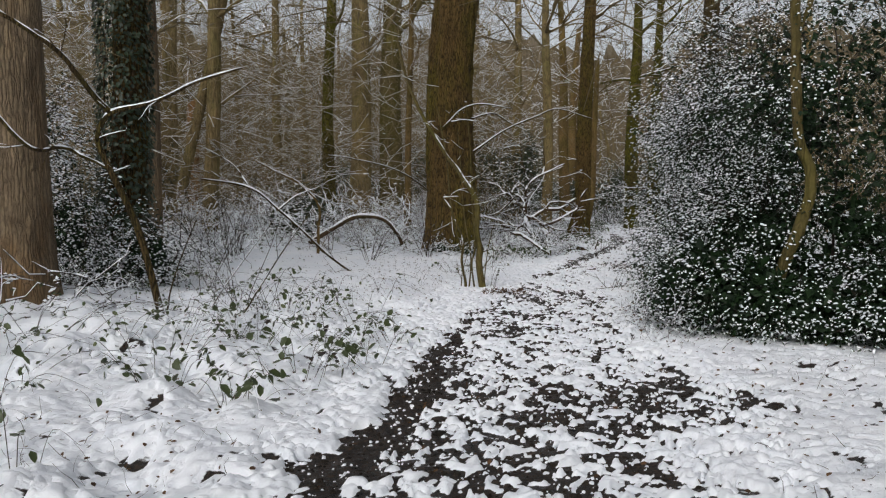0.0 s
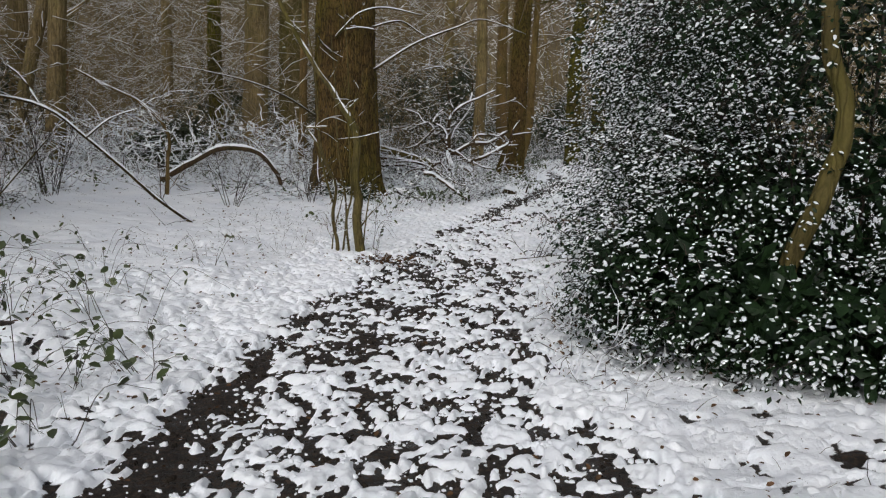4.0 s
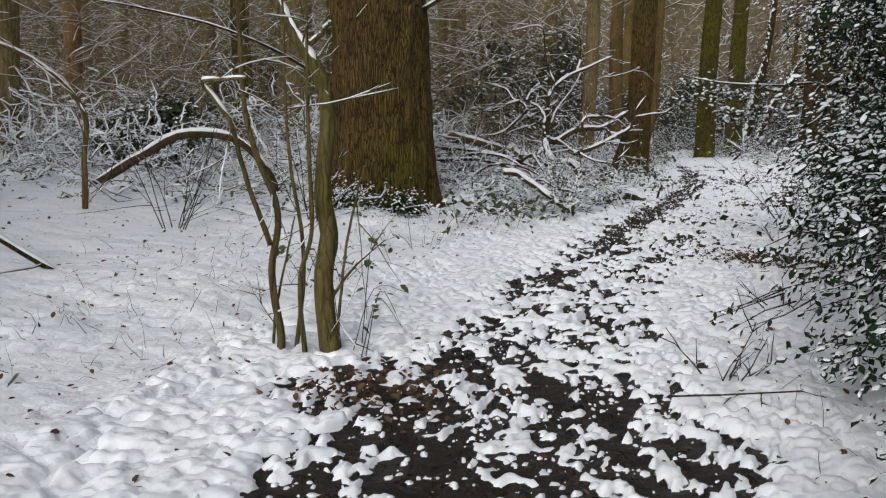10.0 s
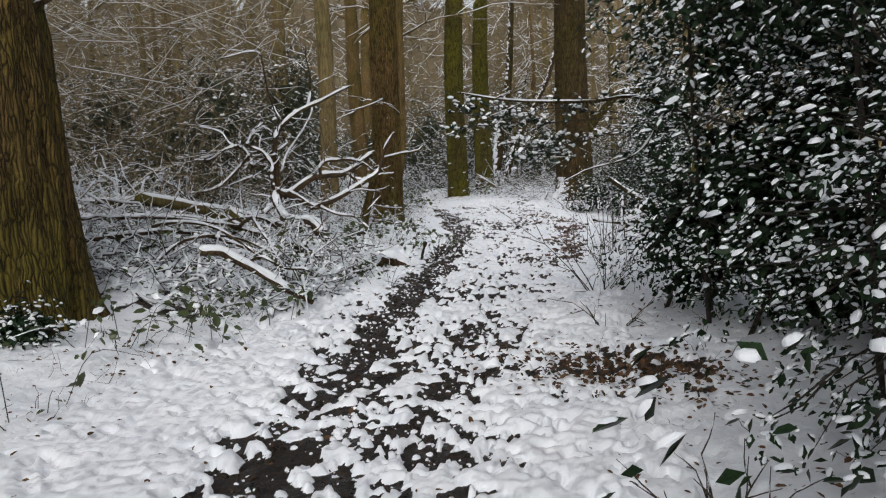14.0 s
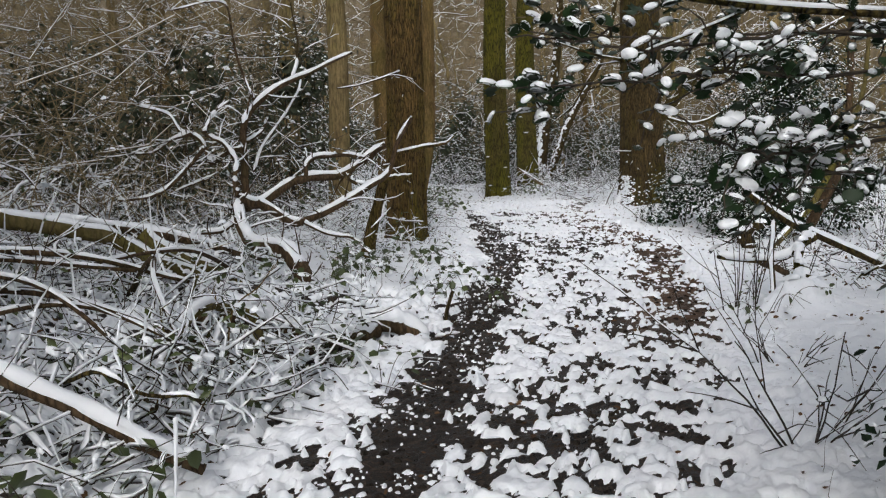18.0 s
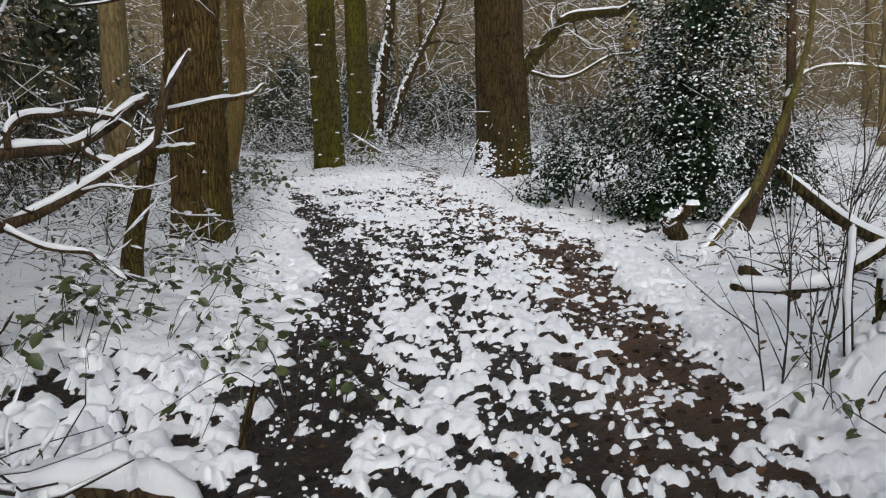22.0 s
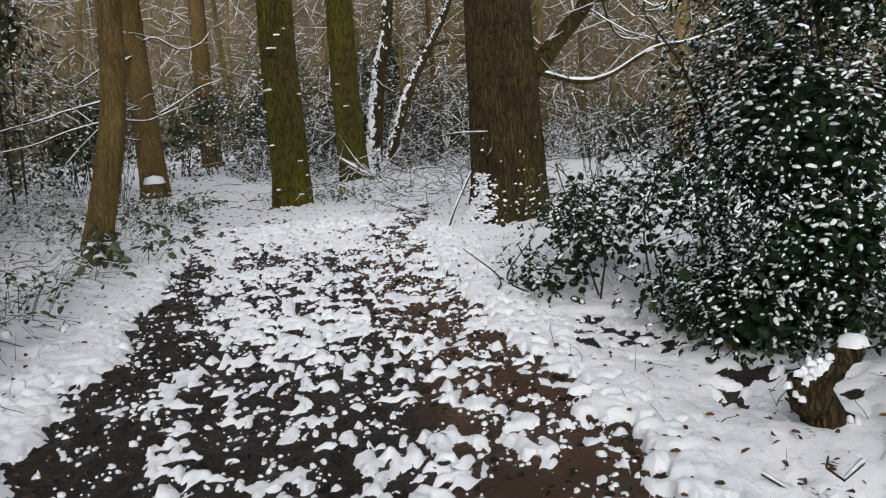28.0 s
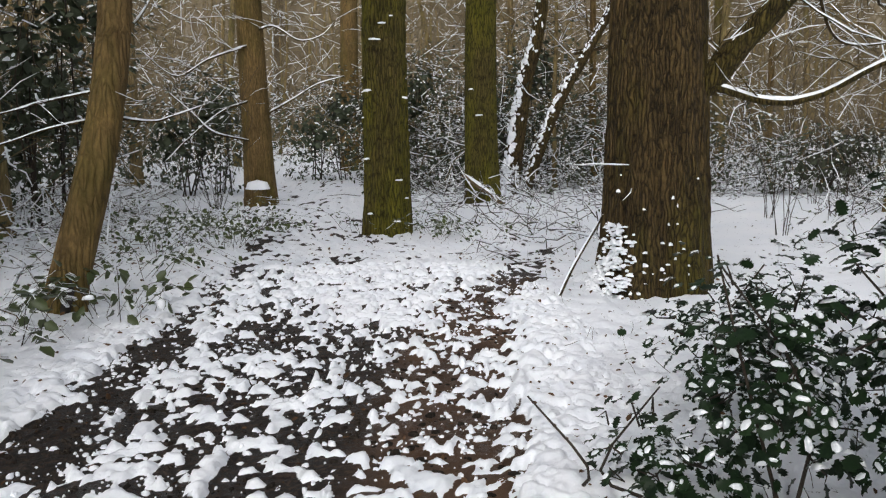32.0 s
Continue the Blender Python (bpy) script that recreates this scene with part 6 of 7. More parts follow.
# ---------------------------------------------------------------- brambles
def plant_brambles(rows, seed):
    """Clumps given by place, spread, leaves, stems, height, leaf length and share of snow."""
    for k, (x, y, r, nl, ns, h, lf, sn) in enumerate(rows):
        if lf >= 0.075 and y < 14:
            nl, ns, h, lf = int(0.8 * nl), int(0.8 * ns) + 2, 1.0 * h, 0.95 * lf
        bramble("bramble_clump", "bramble with green leaves poking through the snow", x, y, r, nl, ns, seed + k, h, lf, sn)


plant_brambles(((-1.0, 7.4, 0.5, 80, 12, 0.4, 0.095, 0.2), (-1.35, 6.6, 0.45, 50, 9, 0.35, 0.095, 0.1), (-0.55, 8.3, 0.45, 40, 8, 0.35, 0.09, 0.1), (-2.0, 7.0, 0.5, 34, 8, 0.3, 0.09, 0.1), (-1.9, 9.2, 0.6, 46, 9, 0.4, 0.09, 0.1), (-0.35, 9.6, 0.5, 30, 7, 0.35, 0.085, 0.1), (-1.6, 8.6, 0.6, 60, 10, 0.4, 0.08, 0.2), (-0.9, 9.3, 0.55, 60, 10, 0.5, 0.08, 0.2), (-2.6, 9.6, 0.6, 50, 10, 0.4, 0.075, 0.3), (-2.9, 5.6, 0.5, 16, 5, 0.5, 0.09, 0.1)), 120)
plant_brambles(((-2.2, 4.9, 0.4, 12, 4, 0.4, 0.1, 0.1), (-2.3, 7.6, 0.6, 40, 9, 0.35, 0.08, 0.3), (-0.75, 10.6, 0.5, 40, 8, 0.5, 0.075, 0.2), (-3.3, 6.8, 0.7, 30, 8, 0.3, 0.08, 0.3), (-1.6, 10.2, 0.6, 40, 9, 0.5, 0.08, 0.1), (-2.2, 11.0, 0.6, 36, 9, 0.5, 0.08, 0.1), (-1.2, 11.6, 0.5, 26, 7, 0.4, 0.075, 0.1), (-2.9, 8.6, 0.6, 36, 8, 0.4, 0.08, 0.2), (-3.6, 8.2, 0.9, 60, 18, 0.35, 0.06, 0.4), (-2.6, 11.8, 0.7, 40, 14, 0.5, 0.06, 0.2)), 130)
plant_brambles(((-1.7, 10.6, 0.6, 36, 12, 0.5, 0.06, 0.2), (0.6, 16.9, 0.4, 18, 8, 0.3, 0.06, 0.1), (2.05, 20.4, 0.5, 56, 9, 0.35, 0.085, 0.15), (2.6, 20.9, 0.4, 34, 7, 0.3, 0.08, 0.2), (1.5, 19.9, 0.5, 46, 9, 0.3, 0.08, 0.3), (1.2, 18.6, 0.4, 8, 4, 0.35, 0.08, 0.0), (4.05, 25.9, 0.45, 60, 8, 0.32, 0.088, 0.3), (4.45, 26.4, 0.45, 70, 8, 0.34, 0.088, 0.3), (2.9, 26.1, 0.45, 60, 8, 0.4, 0.088, 0.2), (2.6, 25.7, 0.4, 40, 7, 0.45, 0.085, 0.2), (3.55, 23.4, 0.25, 22, 5, 0.2, 0.085, 0.1), (3.85, 23.5, 0.2, 12, 4, 0.22, 0.08, 0.0), (3.9, 22.6, 0.3, 14, 6, 0.25, 0.06, 0.2), (4.75, 25.75, 0.25, 30, 6, 0.26, 0.085, 0.2), (5.0, 29.2, 0.5, 70, 14, 0.4, 0.05, 0.3)), 140)
plant_brambles(((5.9, 33.9, 0.5, 60, 10, 0.4, 0.1, 0.2), (6.55, 34.7, 0.45, 70, 10, 0.45, 0.1, 0.2), (5.3, 31.0, 0.5, 50, 10, 0.35, 0.08, 0.2), (5.55, 32.6, 0.5, 50, 10, 0.35, 0.08, 0.2), (6.3, 36.4, 0.7, 90, 10, 0.35, 0.07, 0.15), (6.4, 37.6, 0.7, 150, 14, 0.35, 0.072, 0.15), (6.9, 39.0, 0.7, 150, 14, 0.35, 0.072, 0.15), (7.0, 40.6, 0.7, 130, 14, 0.3, 0.072, 0.15), (5.8, 39.4, 0.8, 140, 14, 0.35, 0.072, 0.15), (9.6, 39.2, 0.5, 60, 8, 0.25, 0.07, 0.15)), 150)
plant_brambles(((10.2, 38.8, 0.5, 50, 8, 0.25, 0.07, 0.15), (4.9, 24.6, 0.4, 50, 10, 0.35, 0.06, 0.4), (4.1, 26.75, 0.4, 60, 8, 0.35, 0.085, 0.25), (4.8, 27.5, 0.4, 40, 8, 0.3, 0.08, 0.2), (5.6, 32.2, 0.5, 60, 12, 0.35, 0.05, 0.3), (8.7, 40.2, 0.5, 50, 12, 0.3, 0.06, 0.3), (9.7, 39.6, 0.4, 40, 10, 0.3, 0.06, 0.3), (7.0, 38.4, 0.7, 80, 16, 0.4, 0.06, 0.3), (6.4, 42.2, 0.9, 80, 18, 0.5, 0.06, 0.4), (7.0, 23.75, 0.3, 26, 8, 0.3, 0.055, 0.2)), 160)
plant_brambles(((-0.6, 13.2, 0.35, 10, 5, 0.3, 0.07, 0.0), (-1.8, 13.6, 0.4, 10, 5, 0.3, 0.07, 0.0)), 170)


def stems_clump(name, label, x, y, n, height, spread, seed, mat=None, snow=0.3, group="bare shrubs"):
    """Thin bare shoots from one root."""
    rng = np.random.default_rng(seed)
    t = thing(name, label, "shrub", x, y, gz(x, y), group)
    g, w = Geo(), Geo()
    o = base_of(t)
    for _ in range(n):
        a, q = rng.uniform(0, 2 * np.pi), rng.uniform(0, 0.12)
        d = np.array([np.cos(a) * spread, np.sin(a) * spread, 1.0])
        for pts, rad, lv in grow((x + q * np.cos(a), y + q * np.sin(a), gz(x, y) - 0.03), d, height * rng.uniform(0.5, 1.1), 0.0062, 1, rng, [], 0.02, 0.2, 3, 8):
            tube(g, pts - o, np.maximum(rad, 0.002), 4)
            snow_on(w, pts - o, rad, rng, 0.006, snow, 0.85)
    stuff(part("tangle", g, mat or TWIG, t))
    if w.n:
        stuff(part("snow", w, SNOW, t, "snow caught on the twigs"))
    return t


for k, (x, y, n, h, sp) in enumerate(((-4.0, 18.2, 14, 1.6, 0.25), (-3.2, 12.6, 3, 1.7, 0.5), (-2.4, 11.5, 3, 1.8, 0.6), (5.7, 21.2, 8, 0.9, 0.7), (6.93, 24.08, 4, 0.95, 0.2), (7.02, 24.0, 4, 1.05, 0.18), (8.2, 25.2, 5, 1.3, 0.25), (6.3, 22.4, 6, 0.5, 0.6), (-1.2, 18.4, 8, 1.2, 0.4), (0.0, 19.2, 8, 1.4, 0.3), (6.3, 44.6, 12, 2.0, 0.3), (10.6, 27.2, 10, 1.8, 0.4), (3.6, 31.5, 10, 2.4, 0.4), (1.6, 30.5, 10, 2.6, 0.4), (-5.5, 21.0, 10, 2.2, 0.4), (5.1, 19.6, 5, 0.35, 1.0), (4.0, 16.3, 6, 0.4, 0.8), (3.1, 14.6, 7, 0.4, 0.8))):
    stems_clump("bare_shrub", "bare twiggy shoots rising from the snow", x, y, n, h, sp, 200 + k)
for i in range(9):
    stems_clump("bare_shrub", "thin upright saplings behind the oak", 14.2 + 1.1 * i, 38.6 + 1.15 * i + 1.2 * (i % 2), 6, 2.4, 0.12, 218 + i)
for i in range(6):
    stems_clump("bare_shrub", "thin upright saplings behind the oak", 17.0 + 1.2 * i, 39.0 + 1.0 * i, 7, 2.6, 0.12, 227 + i)


# ---------------------------------------------------------------- brushwood, thicket and far woods
def thicket(name, label, n, xr, yr, height, seed, leaf_n, inside, snow_share=0.5, length=0.5, radius=0.006, flat=0.5, mat=None, leaf=(0.03, 0.07), cap=0.08, joints=4, leaf_mat=None, load=0.0035, soft=False):
    """A tangle of twigs with snow on them and leaves between, too many to count."""
    rng = np.random.default_rng(seed)
    x, y = rng.uniform(*xr, n), rng.uniform(*yr, n)
    ok = inside(x, y)
    x, y = x[ok], y[ok]
    n = len(x)
    hump = height * (0.35 + vnoise(x / 1.3, y / 1.3, seed))
    z = ground_z(x, y) + 0.02 + hump * rng.random(n) ** 1.3
    p0 = np.stack([x, y, z], -1)
    d = rng.normal(0, 1, (n, 3)) * np.array([1, 1, flat])
    rows = wander(p0, d, length * rng.uniform(0.5, 1.7, n), rng, joints, 0.42)
    rows[..., 2] = np.maximum(rows[..., 2], ground_z(rows[..., 0], rows[..., 1]) + 0.03)
    p1 = rows[:, joints // 2]
    r = radius * rng.uniform(0.5, 1.6, n)[:, None] * np.linspace(1, 0.5, joints)
    t = thing(name, label, "thicket", kind="stuff")
    g, w, l = Geo(), Geo(), Geo()
    strands(g, rows, r)
    s = rng.random(n) < snow_share
    thick = (r[s] * 1.25 + load) * rng.uniform(0.35, 1.3, (int(s.sum()), joints))
    thick[:, -1] *= 0.3
    strands(w, rows[s] + np.array([0, 0, 1.0]) * (r[s] + 0.6 * thick)[..., None], thick)
    k = rng.integers(0, n, leaf_n)
    at = p0[k] + (p1[k] - p0[k]) * rng.random((leaf_n, 1))
    leaves(l, at, rng.normal(0, 0.5, (leaf_n, 3)) + np.array([0, 0, 0.7]), rng.normal(0, 1, (leaf_n, 3)), rng.uniform(*leaf, leaf_n), 0.7, PLAIN)
    k = rng.integers(0, n, leaf_n)
    at = p0[k] + (p1[k] - p0[k]) * rng.random((leaf_n, 1))
    if soft:
        long = 0.03 + cap * rng.random(leaf_n) ** 1.5
        pillows(w, at, rng.normal(0, 0.3, (leaf_n, 3)) + np.array([0, 0, 1]), rng.normal(0, 1, (leaf_n, 3)), long, long * rng.uniform(0.4, 0.7, leaf_n), long * rng.uniform(0.3, 0.5, leaf_n), rng)
    else:
        snow_caps(w, at, rng.normal(0, 0.15, (leaf_n, 3)) + np.array([0, 0, 1]), rng.normal(0, 1, (leaf_n, 3)), 0.03 + cap * rng.random(leaf_n) ** 1.5, 0.02 + 0.5 * cap * rng.random(leaf_n), rng.uniform(0.01, 0.03, leaf_n), simple=joints < 6)
    part("tangle", g, mat or TWIG, t)
    part("foliage", l, leaf_mat or BRAMBLE, t)
    part("snow", w, SNOW, t, "broken snow lying on the tangle")
    for ob in t.children:
        ob["kind"] = "stuff"
    return t


thicket("brushwood", "tangled heap of brushwood and brambles under snow", 1500, (-0.2, 4.0), (21.2, 26.4), 0.60, 300, 1500, lambda x, y: x < path_x(y) - 1.25 - 1.9 * step(24.0, 24.8, y), 0.6, 0.5, 0.0035, leaf=(0.045, 0.09), cap=0.05, joints=4, load=0.005, soft=True)
thicket("brushwood", "short broken sticks loaded with thick snow in the brushwood", 2300, (-0.2, 4.0), (21.2, 26.4), 0.42, 310, 1500, lambda x, y: (x < path_x(y) - 1.35 - 1.5 * step(24.0, 24.8, y)) & (np.hypot(x - 3.5, y - 23.6) > 0.4), 0.9, 0.26, 0.0055, flat=0.75, leaf=(0.04, 0.08), cap=0.08, joints=5, load=0.0105, soft=True)
thicket("bramble_thicket", "low snowy bramble thicket with green leaves", 4200, (-14, 1.2), (18.4, 33), 0.36, 301, 7500, lambda x, y: (x < path_x(y) - 2.6) & ((y > 19.4) | (x < -3.2)) & (np.hypot(x - 0.56, y - 20.75) > 0.8), 0.85, 0.45, 0.005, leaf=(0.05, 0.1), cap=0.20, mat=TWIG_BROWN, load=0.009)
thicket("bramble_thicket", "tall snowy brambles and bare shoots below the trees", 6600, (-15, 1.5), (20.6, 34), 1.15, 306, 6500, lambda x, y: (x < path_x(y) - 3.6) & (np.hypot(x - 0.56, y - 20.75) > 1.0), 0.85, 0.5, 0.0045, flat=0.8, cap=0.24, mat=TWIG_BROWN, load=0.009)
thicket("bramble_thicket", "low snowy bramble thicket with green leaves", 4600, (-8, 6.2), (28, 46), 0.42, 302, 5200, lambda x, y: x < path_x(y) - 2.5 + 0.8 * vnoise(x / 0.7, y / 0.7, 91), 0.9, 0.45, 0.0042, leaf=(0.045, 0.09), cap=0.15, mat=TWIG_BROWN, load=0.005)
thicket("undergrowth", "snowy undergrowth below the trees", 3600, (9.4, 24), (36.5, 56), 0.6, 303, 2600, lambda x, y: (x > path_x(y) + 1.6) & (np.hypot(x - 11.16, y - 35.4) > 1.2) & (np.abs(x - 12.2 - 0.72 * (y - 37)) > 1.1), 0.5, 0.5, 0.006)
thicket("undergrowth", "snowy undergrowth at the foot of the hollies", 1100, (-6.5, -3.6), (8.5, 17.5), 0.4, 304, 1500, lambda x, y: np.hypot(x + 4.72, y - 10.35) > 0.55, 0.5, 0.4, 0.005)
thicket("undergrowth", "thin bare twigs and dead leaves at a holly's foot", 260, (2.25, 3.3), (9.3, 11.6), 0.22, 312, 260, lambda x, y: x > 2.2 + 0.6 * vnoise(y / 0.5, y * 0, 92), 0.35, 0.3, 0.0022, flat=0.8, leaf=(0.02, 0.045), cap=0.03, leaf_mat=LITTER)
thicket("undergrowth", "twiggy snowy undergrowth in the clearing", 2400, (7.2, 18), (22.5, 33), 0.35, 305, 900, lambda x, y: (x > path_x(y) + 3.3) & ((y < 27.0) | (x > 12.5)), 0.45, 0.5, 0.004)
thicket("undergrowth", "dead brown stalks and snowy sticks in the clearing", 420, (8.3, 12.6), (24.6, 27.6), 0.5, 311, 500, lambda x, y: vnoise(x / 0.8, y / 0.8, 90) > 0.45, 0.7, 0.3, 0.005, flat=0.6, leaf=(0.03, 0.06), cap=0.07, leaf_mat=LITTER)


thicket("evergreen_undergrowth", "dark evergreen undergrowth flecked with snow below the trees", 1600, (9.5, 20), (46.5, 56), 2.6, 307, 6500, lambda x, y: x > path_x(y) + 1.2, 0.4, 0.9, 0.008, flat=0.9, leaf=(0.09, 0.17), cap=0.13, leaf_mat=EVERGREEN_MIST)
thicket("evergreen_undergrowth", "dark evergreen undergrowth flecked with snow below the trees", 1000, (-7, 4.6), (30.5, 40), 2.0, 308, 3400, lambda x, y: x < path_x(y) - 2.6, 0.4, 0.8, 0.007, flat=0.9, leaf=(0.07, 0.14), cap=0.11, leaf_mat=EVERGREEN_MIST)


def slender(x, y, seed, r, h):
    return tree("woodland_tree", "slender bare woodland tree with snow on its twigs", x, y, r, h, (BARK_HAZED, BARK_SMOOTH, BARK_HAZED, BARK_OLIVE)[seed % 4], seed, (np.random.default_rng(seed).normal(0, 0.4), 0.2), 7, 0.18, 0.3, 0.04, 10, 14, twiggy=2, kids=3)


protos = [slender(-9.0 - 2.2 * k, 30.0 + 3.1 * k, 400 + k, 0.09 + 0.035 * k, 9 + k) for k in range(5)]
rng = np.random.default_rng(44)
count = 0
while count < 75:
    x, y = rng.uniform(-24, 34), rng.uniform(14, 62)
    u = x - float(path_x(y))
    side = 3.2 if y > 44 else (6.5 if u < 0 else 7.5)
    if abs(u) < side or (y < 45 and abs(u) < 9 and u > 0) or (y < 34 and -7 < x < 1.5) or (u > 0 and y < 22):
        continue
    s = rng.uniform(0.7, 1.25)
    ob = copy_thing(protos[count % 5], Matrix.Translation((x, y, gz(x, y) - 0.1)) @ Matrix.Rotation(rng.uniform(0, 6.28), 4, "Z") @ Matrix.Scale(s, 4))
    count += 1


# unseen trees added round the start, to close the wood and block sky light
count = 0
while count < 20:
    x, y = rng.uniform(-20, 22), rng.uniform(-24, 9)
    if abs(x - float(path_x(y))) < 3.5 or (y > -3 and abs(x - float(path_x(y))) < 7.5):
        continue
    copy_thing(protos[count % 5], Matrix.Translation((x, y, gz(x, y) - 0.1)) @ Matrix.Rotation(rng.uniform(0, 6.28), 4, "Z") @ Matrix.Scale(rng.uniform(0.9, 1.5), 4))
    count += 1
# hollies added out of view, to keep light off the bushes by the path
for k, (x, y) in enumerate(((-7.5, -4.0), (7.5, -2.0), (6.9, 6.9), (-2.0, -12.0), (5.0, -13.0), (13.0, 15.0), (13.5, 21.0), (-10.0, 5.0))):
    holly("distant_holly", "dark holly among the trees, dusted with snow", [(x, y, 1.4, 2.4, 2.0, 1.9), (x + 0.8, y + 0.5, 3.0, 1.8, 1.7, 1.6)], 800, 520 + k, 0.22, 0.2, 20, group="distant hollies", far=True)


def far_woods():
    """The wood beyond: trunks and a haze of twigs all round."""
    rng = np.random.default_rng(77)
    t = thing("far_woods", "dense bare brown woodland in the distance", "woods", kind="stuff")
    g, tw, near, w = Geo(), Geo(), Geo(), Geo()
    n = 460
    ang = rng.uniform(0, 2 * np.pi, n)
    ang[:300] = rng.uniform(-0.75, 0.75, 300)
    dist = 34 + 70 * rng.random(n) ** 0.8
    x, y = 4 + dist * np.sin(ang), 18 + dist * np.cos(ang)
    for i in range(n):
        if abs(x[i] - float(path_x(y[i]))) < 2.0 and y[i] < 70:
            continue
        h, r = rng.uniform(8, 14), 0.04 + 0.16 * rng.random() ** 2
        z = gz(x[i], y[i])
        tube(g, smooth_line([(x[i], y[i], z - 0.2), (x[i] + rng.normal(0, 0.3), y[i], z + h / 2), (x[i] + rng.normal(0, 0.8), y[i], z + h)], 6), np.linspace(r, r * 0.35, 6), 6)
    n = 76000
    ang = rng.uniform(-0.8, 0.8, n)
    ang[:5000] = rng.uniform(0, 2 * np.pi, 5000)
    dist = 20 + 65 * rng.random(n) ** 0.7
    x, y = 4 + dist * np.sin(ang), 16 + dist * np.cos(ang)
    u = x - path_x(y)
    ok = ((np.abs(u) > 2.6) | (y > 66)) & ~((u > 0) & (u < 11) & (y < 48)) & ~((u < 0) & (u > -4) & (y < 40))
    x, y, dist = x[ok], y[ok], dist[ok]
    n = len(x)
    z = ground_z(x, y) + 0.1 + 13 * rng.random(n) ** 1.5
    p0 = np.stack([x, y, z], -1)
    d = rng.normal(0, 1, (n, 3)) * np.array([1, 1, 0.8]) + np.array([0, 0, 0.55])
    d *= (rng.uniform(0.5, 2.0, n) / np.linalg.norm(d, axis=1))[:, None]
    r = rng.uniform(0.005, 0.014, n) * (0.5 + dist / 45)
    bend = rng.normal(0, 0.14, (n, 3))
    twigs(tw, p0, p0 + d, r, r * 0.4, bend, 2)
    s = (rng.random(n) < 0.2) & (np.abs(d[:, 2]) < 0.75 * np.linalg.norm(d, axis=1))
    up = np.array([0, 0, 1.0]) * (r[s] * 1.2)[:, None]
    twigs(w, p0[s] + up, p0[s] + d[s] + up, r[s] * 1.2, r[s] * 0.8, bend[s])
    # bare shoots between the nearer trunks
    n = 28000
    x, y = rng.uniform(-17, 3.5, n), rng.uniform(23.0, 42, n)
    x[:5000], y[:5000] = rng.uniform(-13, -5.5, 5000), rng.uniform(12, 23, 5000)
    ok = x < path_x(y) - 4.4
    x, y = x[ok], y[ok]
    n = len(x)
    p0 = np.stack([x, y, ground_z(x, y) + 0.4 + 7.0 * rng.random(n) ** 1.3], -1)
    d = rng.normal(0, 1, (n, 3)) * np.array([1, 1, 0.9]) + np.array([0, 0, 0.5])
    d *= (rng.uniform(0.4, 1.6, n) / np.linalg.norm(d, axis=1))[:, None]
    r = rng.uniform(0.003, 0.007, n)
    bend = rng.normal(0, 0.13, (n, 3))
    twigs(near, p0, p0 + d, r, r * 0.5, bend)
    s = (rng.random(n) < 0.36) & (np.abs(d[:, 2]) < 0.6 * np.linalg.norm(d, axis=1))
    up = np.array([0, 0, 1.0]) * (r[s] * 1.3)[:, None]
    twigs(w, p0[s] + up, p0[s] + d[s] + up, r[s] * 1.3, r[s], bend[s])
    # boughs overhead, all along the path; mostly unseen, added to dim the sky light
    n = 10500
    x, y = rng.uniform(-26, 32, n), rng.uniform(-22, 62, n)
    p0 = np.stack([x, y, 4.6 + 7.5 * rng.random(n)], -1)
    d = rng.normal(0, 1, (n, 3)) * np.array([1, 1, 0.5])
    d *= (rng.uniform(0.6, 2.4, n) / np.linalg.norm(d, axis=1))[:, None]
    r = rng.uniform(0.006, 0.03, n)
    twigs(tw, p0, p0 + d, r, r * 0.4, None, 2)
    part("timber", g, BARK_HAZED, t)
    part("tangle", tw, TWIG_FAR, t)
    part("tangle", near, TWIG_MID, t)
    part("snow", w, SNOW, t)
    for ob in t.children:
        ob["kind"] = "stuff"


far_woods()

# the closed wood at the end of sight, beyond everything else
rng = np.random.default_rng(3)
m, n, l, b = material("distant_wood")
streak = noise_tex(n, l, 1.1, 9, 0.8, (1, 1, 0.22))
l.new(ramp(n, l, streak, [(0.3, (0.045, 0.034, 0.020)), (0.5, (0.12, 0.094, 0.058)), (0.72, (0.27, 0.24, 0.195))]), b.inputs["Base Color"])
b.inputs["Roughness"].default_value = 1.0
ang = np.linspace(0, 2 * np.pi, 721)
g = Geo()
rad = 108 + 10 * vnoise(ang * 14, ang * 0, 71)
height = 18.0 + 5.0 * vnoise(ang * 25, ang * 0, 72) + 5.0 * vnoise(ang * 110, ang * 0, 73)
low = np.stack([4 + rad * np.sin(ang), 18 + rad * np.cos(ang), np.full(721, -3.0)], -1)
high = low + np.stack([0 * ang, 0 * ang, 3.0 + height], -1)
i = np.arange(720)
g.add(np.vstack([low, high]), np.stack([i, i + 1, i + 722, i + 721], -1))
tagged(part("backdrop", g, m), "brown closed woodland at the end of sight", "woods", kind="structure")


